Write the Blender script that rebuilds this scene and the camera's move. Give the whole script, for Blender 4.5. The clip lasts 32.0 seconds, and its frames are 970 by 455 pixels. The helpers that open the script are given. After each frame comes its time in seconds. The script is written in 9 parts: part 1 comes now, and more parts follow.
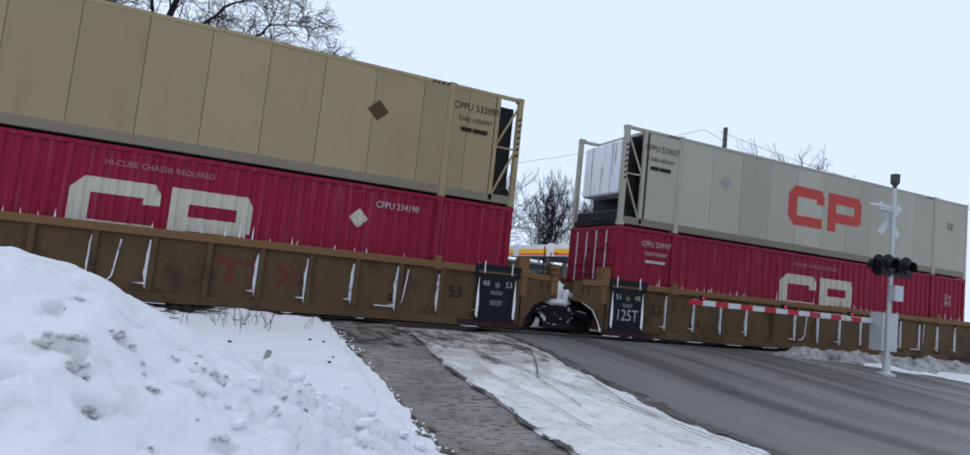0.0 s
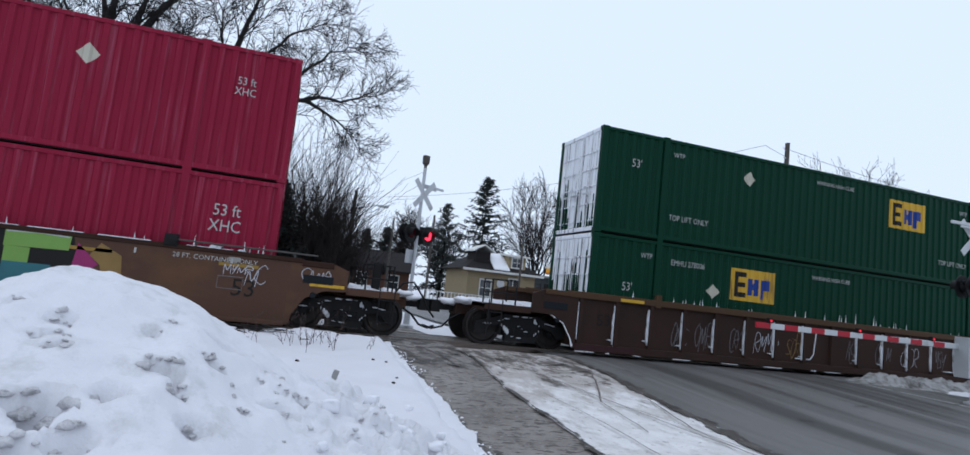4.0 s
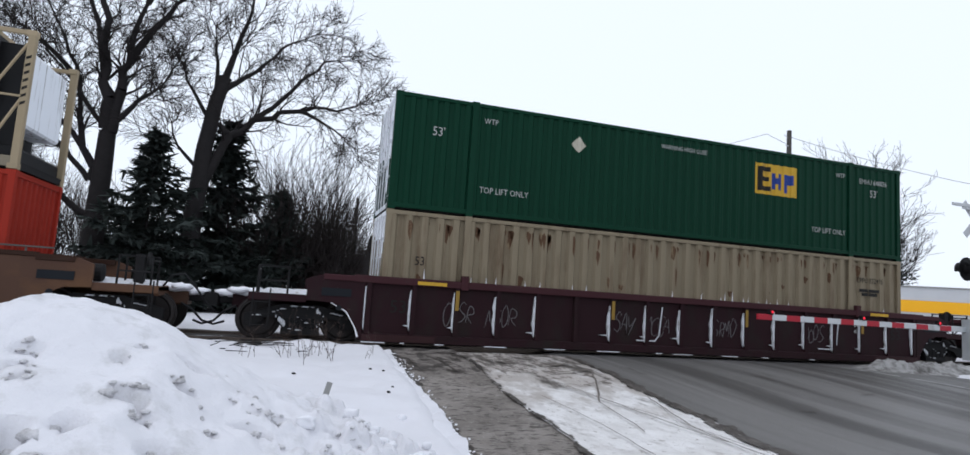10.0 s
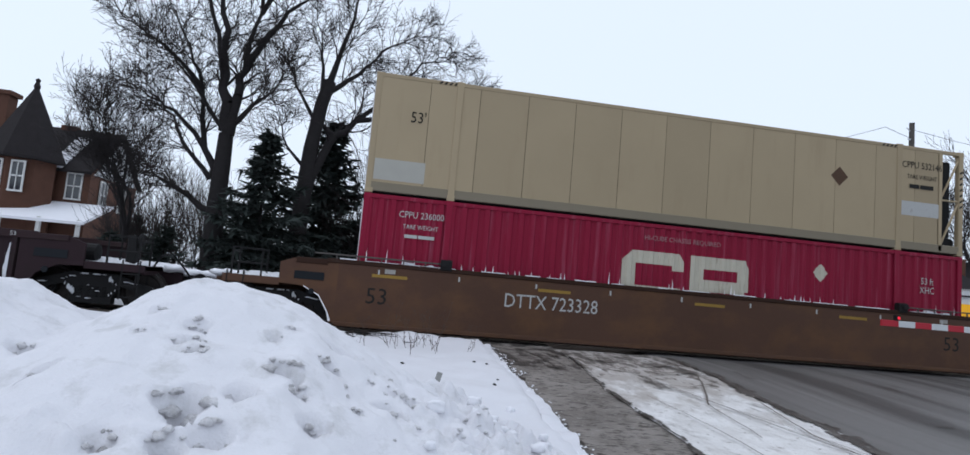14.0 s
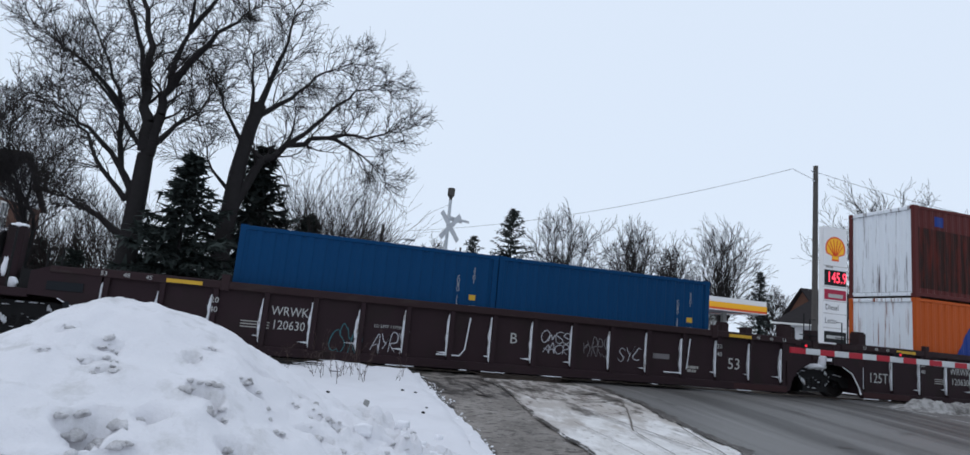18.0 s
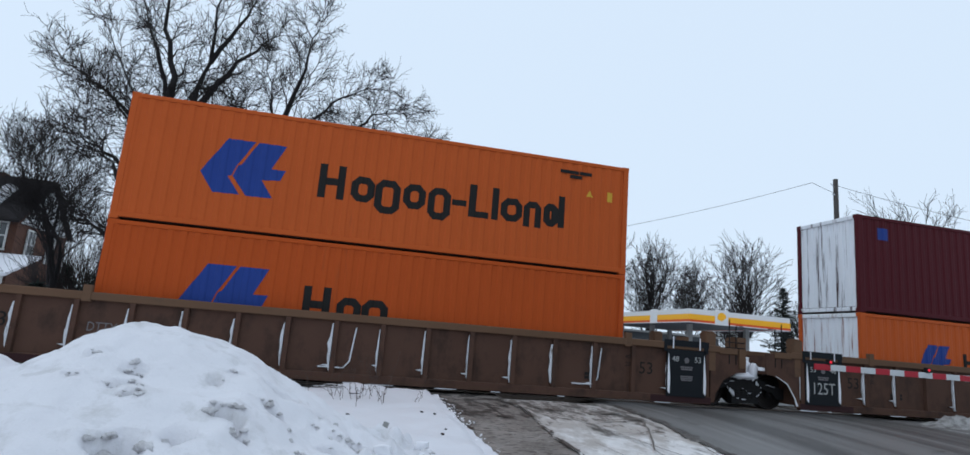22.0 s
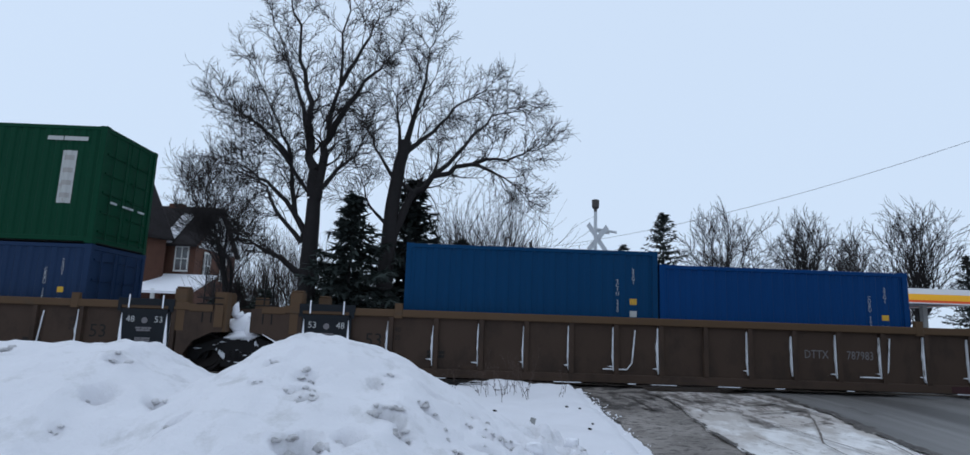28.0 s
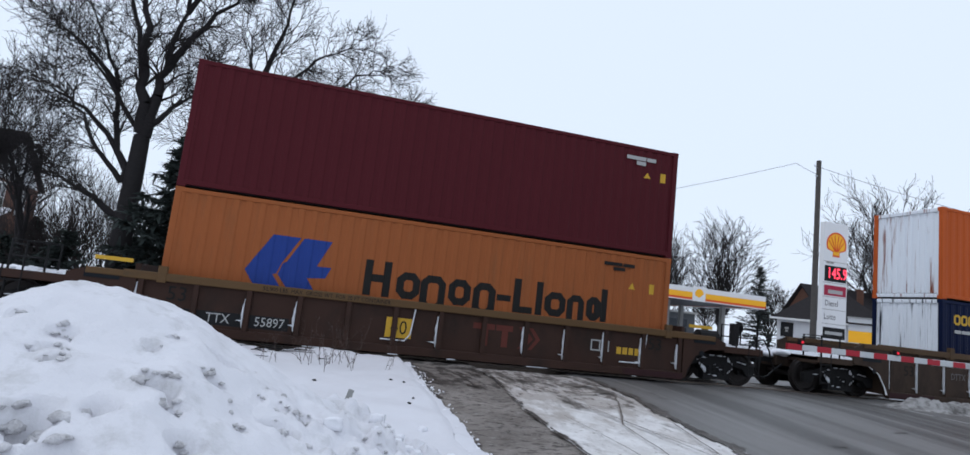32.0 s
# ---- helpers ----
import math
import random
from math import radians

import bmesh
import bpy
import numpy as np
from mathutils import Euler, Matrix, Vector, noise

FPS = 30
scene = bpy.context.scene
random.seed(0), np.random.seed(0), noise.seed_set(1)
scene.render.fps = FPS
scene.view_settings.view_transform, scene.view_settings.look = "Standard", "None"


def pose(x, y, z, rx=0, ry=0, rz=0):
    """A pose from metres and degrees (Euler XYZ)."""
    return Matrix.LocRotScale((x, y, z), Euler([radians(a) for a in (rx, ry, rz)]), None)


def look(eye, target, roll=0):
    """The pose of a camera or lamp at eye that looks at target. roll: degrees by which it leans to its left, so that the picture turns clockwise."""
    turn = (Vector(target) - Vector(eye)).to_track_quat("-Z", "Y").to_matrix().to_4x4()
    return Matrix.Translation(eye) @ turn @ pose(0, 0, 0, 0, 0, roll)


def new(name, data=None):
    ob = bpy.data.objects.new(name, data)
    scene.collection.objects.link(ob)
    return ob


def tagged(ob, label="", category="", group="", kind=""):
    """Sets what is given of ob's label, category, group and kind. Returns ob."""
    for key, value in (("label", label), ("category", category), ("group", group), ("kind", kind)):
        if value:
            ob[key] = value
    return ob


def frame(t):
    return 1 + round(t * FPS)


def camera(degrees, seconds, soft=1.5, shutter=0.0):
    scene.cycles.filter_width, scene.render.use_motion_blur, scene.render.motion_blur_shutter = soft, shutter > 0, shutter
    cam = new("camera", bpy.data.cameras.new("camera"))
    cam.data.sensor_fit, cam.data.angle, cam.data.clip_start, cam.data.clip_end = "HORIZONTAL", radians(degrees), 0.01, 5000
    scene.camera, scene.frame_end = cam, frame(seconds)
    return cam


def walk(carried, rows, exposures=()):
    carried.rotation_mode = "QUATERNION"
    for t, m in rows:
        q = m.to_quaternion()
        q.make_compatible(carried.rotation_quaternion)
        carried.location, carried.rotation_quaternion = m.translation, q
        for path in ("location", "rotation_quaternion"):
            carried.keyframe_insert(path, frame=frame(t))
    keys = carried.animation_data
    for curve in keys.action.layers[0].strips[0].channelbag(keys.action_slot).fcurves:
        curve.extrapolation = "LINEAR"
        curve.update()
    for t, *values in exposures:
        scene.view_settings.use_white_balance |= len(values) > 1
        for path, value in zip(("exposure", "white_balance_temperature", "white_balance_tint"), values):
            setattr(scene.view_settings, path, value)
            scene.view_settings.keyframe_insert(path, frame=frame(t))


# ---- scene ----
# ---------------------------------------------------------------- camera
cam = camera(77.3, 32.0)
PATH = [
    (0.0, 0.113, 0.025, 1.301, -23.32, 4.94, -6.02),
    (0.5, 0.076, 0.038, 1.303, -21.68, 5.75, -5.47),
    (1.0, 0.001, 0.056, 1.317, -20.90, 6.46, -5.91),
    (1.5, -0.011, 0.071, 1.308, -19.27, 5.25, -6.51),
    (2.0, -0.026, 0.096, 1.319, -20.95, 7.01, -4.76),
    (2.5, -0.149, 0.086, 1.339, -21.83, 6.53, -4.10),
    (3.0, -0.227, 0.083, 1.350, -21.64, 6.21, -4.69),
    (3.5, -0.144, 0.070, 1.348, -20.85, 6.46, -5.89),
    (4.0, -0.041, 0.064, 1.327, -18.48, 6.18, -6.29),
    (4.5, -0.034, 0.074, 1.322, -16.86, 5.65, -6.05),
    (6.5, -0.065, 0.120, 1.319, -16.56, 5.89, -5.16),
    (7.0, -0.036, 0.085, 1.357, -18.76, 7.74, -5.38),
    (7.5, -0.077, 0.080, 1.349, -18.03, 5.59, -5.39),
    (8.0, -0.175, 0.079, 1.324, -21.46, 4.49, -4.73),
    (8.5, -0.203, 0.046, 1.325, -21.92, 3.13, -3.80),
    (9.0, -0.112, 0.002, 1.335, -18.30, 4.25, -2.48),
    (9.5, 0.143, -0.027, 1.379, -16.12, 4.82, -3.16),
    (10.0, 0.221, -0.018, 1.409, -17.44, 6.18, -3.80),
    (10.5, 0.084, 0.020, 1.371, -18.24, 6.92, -3.44),
    (11.0, -0.027, 0.045, 1.339, -11.51, 4.74, -4.94),
    (11.5, -0.072, 0.052, 1.360, -11.49, 5.94, -0.93),
    (12.0, -0.012, 0.083, 1.387, -10.57, 3.48, -1.67),
    (12.5, -0.010, 0.105, 1.394, -13.41, 4.47, -2.48),
    (13.0, -0.028, 0.103, 1.372, -14.53, 6.92, -2.83),
    (13.5, -0.039, 0.045, 1.325, -12.55, 4.54, -2.73),
    (14.0, -0.058, -0.001, 1.338, -9.34, 5.44, -5.06),
    (14.5, -0.035, -0.019, 1.313, -9.33, 5.38, -4.11),
    (16.5, 0.008, 0.040, 1.301, -13.87, 6.42, -1.63),
    (17.0, -0.003, 0.037, 1.295, -13.62, 10.28, -4.15),
    (17.5, -0.015, 0.015, 1.276, -13.55, 10.03, -4.76),
    (18.0, -0.061, -0.035, 1.264, -15.88, 8.95, -5.26),
    (18.5, -0.046, -0.052, 1.273, -16.35, 8.16, -5.27),
    (19.0, -0.024, -0.071, 1.280, -14.15, 9.48, -4.53),
    (19.5, 0.027, -0.112, 1.266, -14.56, 9.50, -4.13),
    (20.0, -0.012, -0.088, 1.263, -13.80, 9.11, -4.85),
    (20.5, -0.007, -0.085, 1.244, -15.45, 9.93, -3.92),
    (21.0, -0.030, -0.155, 1.258, -14.92, 10.61, -4.33),
    (21.5, -0.053, -0.103, 1.251, -14.82, 9.86, -4.29),
    (22.0, -0.057, -0.093, 1.256, -14.10, 10.71, -4.50),
    (22.5, -0.055, -0.116, 1.244, -13.48, 10.84, -3.60),
    (23.0, -0.078, -0.072, 1.285, -14.39, 11.03, -5.37),
    (23.5, 0.037, -0.139, 1.311, -16.27, 10.03, -4.51),
    (24.0, 0.026, -0.113, 1.256, -18.73, 8.81, -3.44),
    (24.5, 0.083, -0.066, 1.286, -14.96, 9.79, -4.24),
    (26.5, 0.103, -0.045, 1.263, -9.97, 10.45, -6.15),
    (27.0, 0.054, -0.035, 1.258, -10.93, 9.85, -4.34),
    (27.5, -0.028, -0.086, 1.318, -3.16, 11.80, -3.21),
    (28.0, -0.100, -0.121, 1.291, -1.43, 9.39, -1.92),
    (28.5, 0.074, -0.071, 1.272, -3.00, 10.47, -2.15),
    (29.0, 0.208, -0.108, 1.241, -8.77, 6.68, -4.71),
    (29.5, 0.157, -0.041, 1.286, -10.48, 6.63, -7.82),
    (30.0, 0.174, -0.070, 1.279, -10.78, 6.93, -5.53),
    (30.5, 0.137, 0.026, 1.287, -13.50, 7.16, -4.23),
    (31.0, 0.154, 0.092, 1.325, -17.38, 7.95, -2.35),
    (31.5, 0.132, 0.091, 1.306, -16.68, 8.04, -4.85),
    (32.0, 0.134, 0.110, 1.301, -15.88, 7.93, -6.36),
]
walk(cam, [(t, pose(x, y, z, 90 + pitch, roll, yaw)) for t, x, y, z, yaw, pitch, roll in PATH],
     exposures=[(0.0, 0.03, 5950, 10), (3.0, 0.04, 5950, 9), (6.0, 0.10, 6100, 10), (7.0, 0.19, 6200, 10), (8.0, 0.14, 6300, 11), (9.0, 0.07, 6400, 11), (10.0, 0.22, 6450, 11), (11.0, 0.06, 6550, 13), (13.0, 0.05, 6150, 10), (14.0, 0.09, 6200, 10), (17.0, 0.06, 6250, 9), (18.0, -0.07, 6200, 9), (20.0, -0.08, 6050, 8), (24.0, -0.07, 5950, 4), (28.0, -0.20, 5800, 7), (30.0, 0.03, 6100, 9), (31.0, 0.02, 6350, 11), (32.0, 0.04, 6150, 10)])

# ---------------------------------------------------------------- light
world = bpy.data.worlds.new("overcast")
scene.world = world
world.use_nodes = True
wn, wl = world.node_tree.nodes, world.node_tree.links
SUN_EL, SUN_AZ = 62.0, 262.0
sky = wn.new("ShaderNodeTexSky")
sky.sky_type, sky.sun_disc = "NISHITA", False
sky.sun_elevation, sky.sun_rotation = radians(SUN_EL), radians(SUN_AZ)
sky.dust_density, sky.ozone_density = 3.0, 1.0
dim = wn.new("ShaderNodeMix")
dim.data_type = "RGBA"
dim.blend_type = "MULTIPLY"
dim.inputs[0].default_value = 1.0
dim.inputs[7].default_value = (0.10, 0.10, 0.10, 1)
cloud = wn.new("ShaderNodeMix")
cloud.data_type = "RGBA"
cloud.inputs[0].default_value = 0.90
cloud.inputs[7].default_value = (0.76, 0.83, 0.93, 1)
wl.new(sky.outputs[0], dim.inputs[6])
wl.new(dim.outputs[2], cloud.inputs[6])
wl.new(cloud.outputs[2], wn["Background"].inputs[0])
wn["Background"].inputs[1].default_value = 1.11
sun_data = bpy.data.lights.new("sun", "SUN")
sun_data.energy, sun_data.angle, sun_data.color = 0.28, radians(50), (1.0, 0.97, 0.93)
sun = new("sun", sun_data)
sun.matrix_world = look((0, 0, 0), (-math.sin(radians(SUN_AZ)) * math.cos(radians(SUN_EL)), -math.cos(radians(SUN_AZ)) * math.cos(radians(SUN_EL)), -math.sin(radians(SUN_EL))))

# ---------------------------------------------------------------- materials


def nodes(name):
    m = bpy.data.materials.new(name)
    m.use_nodes = True
    t = m.node_tree
    return m, t.nodes, t.links, t.nodes["Principled BSDF"]


def rgb(h):
    """sRGB hex to linear."""
    v = [int(h[i:i + 2], 16) / 255 for i in (0, 2, 4)]
    return tuple((c / 12.92 if c <= 0.04045 else ((c + 0.055) / 1.055) ** 2.4) for c in v)


def surface(name, colour, rough=0.6, metal=0.0, var=0.18, scale=3.0, grain=40.0, bump=0.1, bump_dist=0.01, dirt=None, dirt_amount=0.0, dirt_scale=(1.2, 1.2, 0.25),
            frost=0.0, frost_scale=(2.5, 2.5, 2.5), dirt_soft=0.12, spec=0.16, glow=0.0, each=0.0):
    """A painted, worn surface: tone at two scales, streaks of dirt or rust, and clinging snow."""
    m, n, l, b = nodes(name)
    tc = n.new("ShaderNodeTexCoord")
    oi = n.new("ShaderNodeObjectInfo")
    off = n.new("ShaderNodeVectorMath")
    off.operation = "MULTIPLY_ADD"
    off.inputs[1].default_value = (37.0, 19.0, 11.0)
    l.new(oi.outputs["Random"], off.inputs[0])
    l.new(tc.outputs["Object"], off.inputs[2])
    big = n.new("ShaderNodeTexNoise")
    big.inputs["Scale"].default_value, big.inputs["Detail"].default_value = scale, 5
    l.new(off.outputs[0], big.inputs["Vector"])
    fine = n.new("ShaderNodeTexNoise")
    fine.inputs["Scale"].default_value, fine.inputs["Detail"].default_value = grain, 3
    l.new(off.outputs[0], fine.inputs["Vector"])
    mx = n.new("ShaderNodeMix")
    mx.data_type = "RGBA"
    c = Vector(colour)
    mx.inputs[6].default_value = (*(c * (1 - var)), 1)
    mx.inputs[7].default_value = (*(c * (1 + var)), 1)
    add = n.new("ShaderNodeMath")
    add.operation = "MULTIPLY_ADD"
    add.inputs[1].default_value = 0.35
    l.new(fine.outputs[0], add.inputs[0])
    sc = n.new("ShaderNodeMath")
    sc.operation = "MULTIPLY"
    sc.inputs[1].default_value = 0.65
    l.new(big.outputs[0], sc.inputs[0])
    l.new(sc.outputs[0], add.inputs[2])
    l.new(add.outputs[0], mx.inputs[0])
    colour_out = mx.outputs[2]
    if each:
        # every piece a little lighter or darker than the next
        span = n.new("ShaderNodeMapRange")
        span.inputs[3].default_value, span.inputs[4].default_value = 1 - each, 1 + each
        l.new(oi.outputs["Random"], span.inputs[0])
        tint = n.new("ShaderNodeVectorMath")
        tint.operation = "SCALE"
        l.new(colour_out, tint.inputs[0])
        l.new(span.outputs[0], tint.inputs["Scale"])
        colour_out = tint.outputs[0]
    rough_value = rough

    def layer(colour_in, tint, amount, stretch, soft, detail=6):
        mp = n.new("ShaderNodeMapping")
        mp.inputs["Scale"].default_value = stretch
        l.new(off.outputs[0], mp.inputs[0])
        nz = n.new("ShaderNodeTexNoise")
        nz.inputs["Scale"].default_value, nz.inputs["Detail"].default_value, nz.inputs["Roughness"].default_value = 2.0, detail, 0.65
        l.new(mp.outputs[0], nz.inputs["Vector"])
        mr = n.new("ShaderNodeMapRange")
        mr.inputs[1].default_value, mr.inputs[2].default_value = 0.72 - 0.44 * amount, 0.72 - 0.44 * amount + soft
        l.new(nz.outputs[0], mr.inputs[0])
        mm = n.new("ShaderNodeMix")
        mm.data_type = "RGBA"
        l.new(mr.outputs[0], mm.inputs[0])
        l.new(colour_in, mm.inputs[6])
        mm.inputs[7].default_value = (*tint, 1)
        return mm.outputs[2]
    if dirt:
        colour_out = layer(colour_out, dirt, dirt_amount, dirt_scale, dirt_soft)
    if frost:
        colour_out = layer(colour_out, (0.80, 0.83, 0.87), frost, frost_scale, 0.11)
    l.new(colour_out, b.inputs["Base Color"])
    b.inputs["Roughness"].default_value, b.inputs["Metallic"].default_value = rough_value, metal
    b.inputs["Specular IOR Level"].default_value = spec
    if bump:
        bp = n.new("ShaderNodeBump")
        bp.inputs["Strength"].default_value, bp.inputs["Distance"].default_value = bump, bump_dist
        l.new(add.outputs[0], bp.inputs["Height"])
        l.new(bp.outputs[0], b.inputs["Normal"])
    if glow:
        b.inputs["Emission Color"].default_value = (*colour, 1)
        b.inputs["Emission Strength"].default_value = glow
    return m


def snow_material(name, colour, scale, bump, dirt=0.0, dirt_colour=(0.35, 0.31, 0.27), dirt_scale=0.8, dirt_stretch=(1, 1, 1), broad=None):
    m, n, l, b = nodes(name)
    tc = n.new("ShaderNodeTexCoord")
    a = n.new("ShaderNodeTexNoise")
    a.inputs["Scale"].default_value, a.inputs["Detail"].default_value, a.inputs["Roughness"].default_value = scale, 8, 0.6
    l.new(tc.outputs["Object"], a.inputs["Vector"])
    g = n.new("ShaderNodeTexNoise")
    g.inputs["Scale"].default_value, g.inputs["Detail"].default_value = 60, 2
    l.new(tc.outputs["Object"], g.inputs["Vector"])
    mx = n.new("ShaderNodeMix")
    mx.data_type = "RGBA"
    mx.inputs[6].default_value = (*(Vector(colour) * 0.9), 1)
    mx.inputs[7].default_value = (*colour, 1)
    l.new(a.outputs[0], mx.inputs[0])
    out = mx.outputs[2]
    if dirt:
        mp = n.new("ShaderNodeMapping")
        mp.inputs["Scale"].default_value = dirt_stretch
        l.new(tc.outputs["Object"], mp.inputs[0])
        d = n.new("ShaderNodeTexNoise")
        d.inputs["Scale"].default_value, d.inputs["Detail"].default_value, d.inputs["Roughness"].default_value = dirt_scale, 9, 0.68
        l.new(mp.outputs[0], d.inputs["Vector"])
        r = n.new("ShaderNodeMapRange")
        r.inputs[1].default_value, r.inputs[2].default_value = 0.70 - 0.4 * dirt, 0.90 - 0.4 * dirt
        l.new(d.outputs[0], r.inputs[0])
        m2 = n.new("ShaderNodeMix")
        m2.data_type = "RGBA"
        l.new(r.outputs[0], m2.inputs[0])
        l.new(out, m2.inputs[6])
        m2.inputs[7].default_value = (*dirt_colour, 1)
        out = m2.outputs[2]
    if broad:
        e = n.new("ShaderNodeTexNoise")
        e.inputs["Scale"].default_value, e.inputs["Detail"].default_value, e.inputs["Roughness"].default_value = 0.55, 10, 0.72
        l.new(tc.outputs["Object"], e.inputs["Vector"])
        r2 = n.new("ShaderNodeMapRange")
        r2.inputs[1].default_value, r2.inputs[2].default_value = 0.46, 0.66
        l.new(e.outputs[0], r2.inputs[0])
        m3 = n.new("ShaderNodeMix")
        m3.data_type = "RGBA"
        l.new(r2.outputs[0], m3.inputs[0])
        l.new(out, m3.inputs[6])
        m3.inputs[7].default_value = (*broad, 1)
        out = m3.outputs[2]
    l.new(out, b.inputs["Base Color"])
    b.inputs["Roughness"].default_value = 0.85
    b.inputs["Specular IOR Level"].default_value = 0.2
    ad = n.new("ShaderNodeMath")
    ad.operation = "MULTIPLY_ADD"
    ad.inputs[1].default_value = 0.15
    l.new(g.outputs[0], ad.inputs[0])
    l.new(a.outputs[0], ad.inputs[2])
    bp = n.new("ShaderNodeBump")
    bp.inputs["Strength"].default_value, bp.inputs["Distance"].default_value = bump, 0.06
    l.new(ad.outputs[0], bp.inputs["Height"])
    l.new(bp.outputs[0], b.inputs["Normal"])
    return m


def layered(name, low, high, layers, base=((1, 1, 1), 2.0, 4, 0.35, 0.65), rough=0.6, spec=0.25, bump=0.4, bump_dist=0.01, grit=55):
    """Ground in coats: each coat is (stretch, scale, detail, from, to, colour) and may end in (y0, y1, gain), by which it thickens towards the track."""
    m, n, l, b = nodes(name)
    tc = n.new("ShaderNodeTexCoord")

    def grain(stretch, scale, detail, lo, hi, grow=None):
        mp = n.new("ShaderNodeMapping")
        mp.inputs["Scale"].default_value = stretch
        l.new(tc.outputs["Object"], mp.inputs[0])
        z = n.new("ShaderNodeTexNoise")
        z.inputs["Scale"].default_value, z.inputs["Detail"].default_value, z.inputs["Roughness"].default_value = scale, detail, 0.64
        l.new(mp.outputs[0], z.inputs["Vector"])
        value = z.outputs[0]
        if grow:
            sep = n.new("ShaderNodeSeparateXYZ")
            l.new(tc.outputs["Object"], sep.inputs[0])
            g = n.new("ShaderNodeMapRange")
            g.interpolation_type = "SMOOTHSTEP"
            g.inputs[1].default_value, g.inputs[2].default_value, g.inputs[4].default_value = grow
            l.new(sep.outputs[1], g.inputs[0])
            ad = n.new("ShaderNodeMath")
            l.new(value, ad.inputs[0])
            l.new(g.outputs[0], ad.inputs[1])
            value = ad.outputs[0]
        r = n.new("ShaderNodeMapRange")
        r.inputs[1].default_value, r.inputs[2].default_value = lo, hi
        r.interpolation_type = "SMOOTHSTEP"
        l.new(value, r.inputs[0])
        return r.outputs[0]

    def mix(fac, a, c):
        x = n.new("ShaderNodeMix")
        x.data_type = "RGBA"
        l.new(fac, x.inputs[0])
        for v, k in ((a, 6), (c, 7)):
            if isinstance(v, tuple):
                x.inputs[k].default_value = (*v, 1)
            else:
                l.new(v, x.inputs[k])
        return x.outputs[2]
    c = mix(grain(*base), low, high)
    for coat in layers:
        c = mix(grain(*coat[:5], *coat[6:]), c, coat[5])
    l.new(c, b.inputs["Base Color"])
    b.inputs["Roughness"].default_value, b.inputs["Specular IOR Level"].default_value = rough, spec
    bp = n.new("ShaderNodeBump")
    bp.inputs["Strength"].default_value, bp.inputs["Distance"].default_value = bump, bump_dist
    l.new(grain((1, 1, 1), grit, 4, 0.2, 0.8), bp.inputs["Height"])
    l.new(bp.outputs[0], b.inputs["Normal"])
    return m


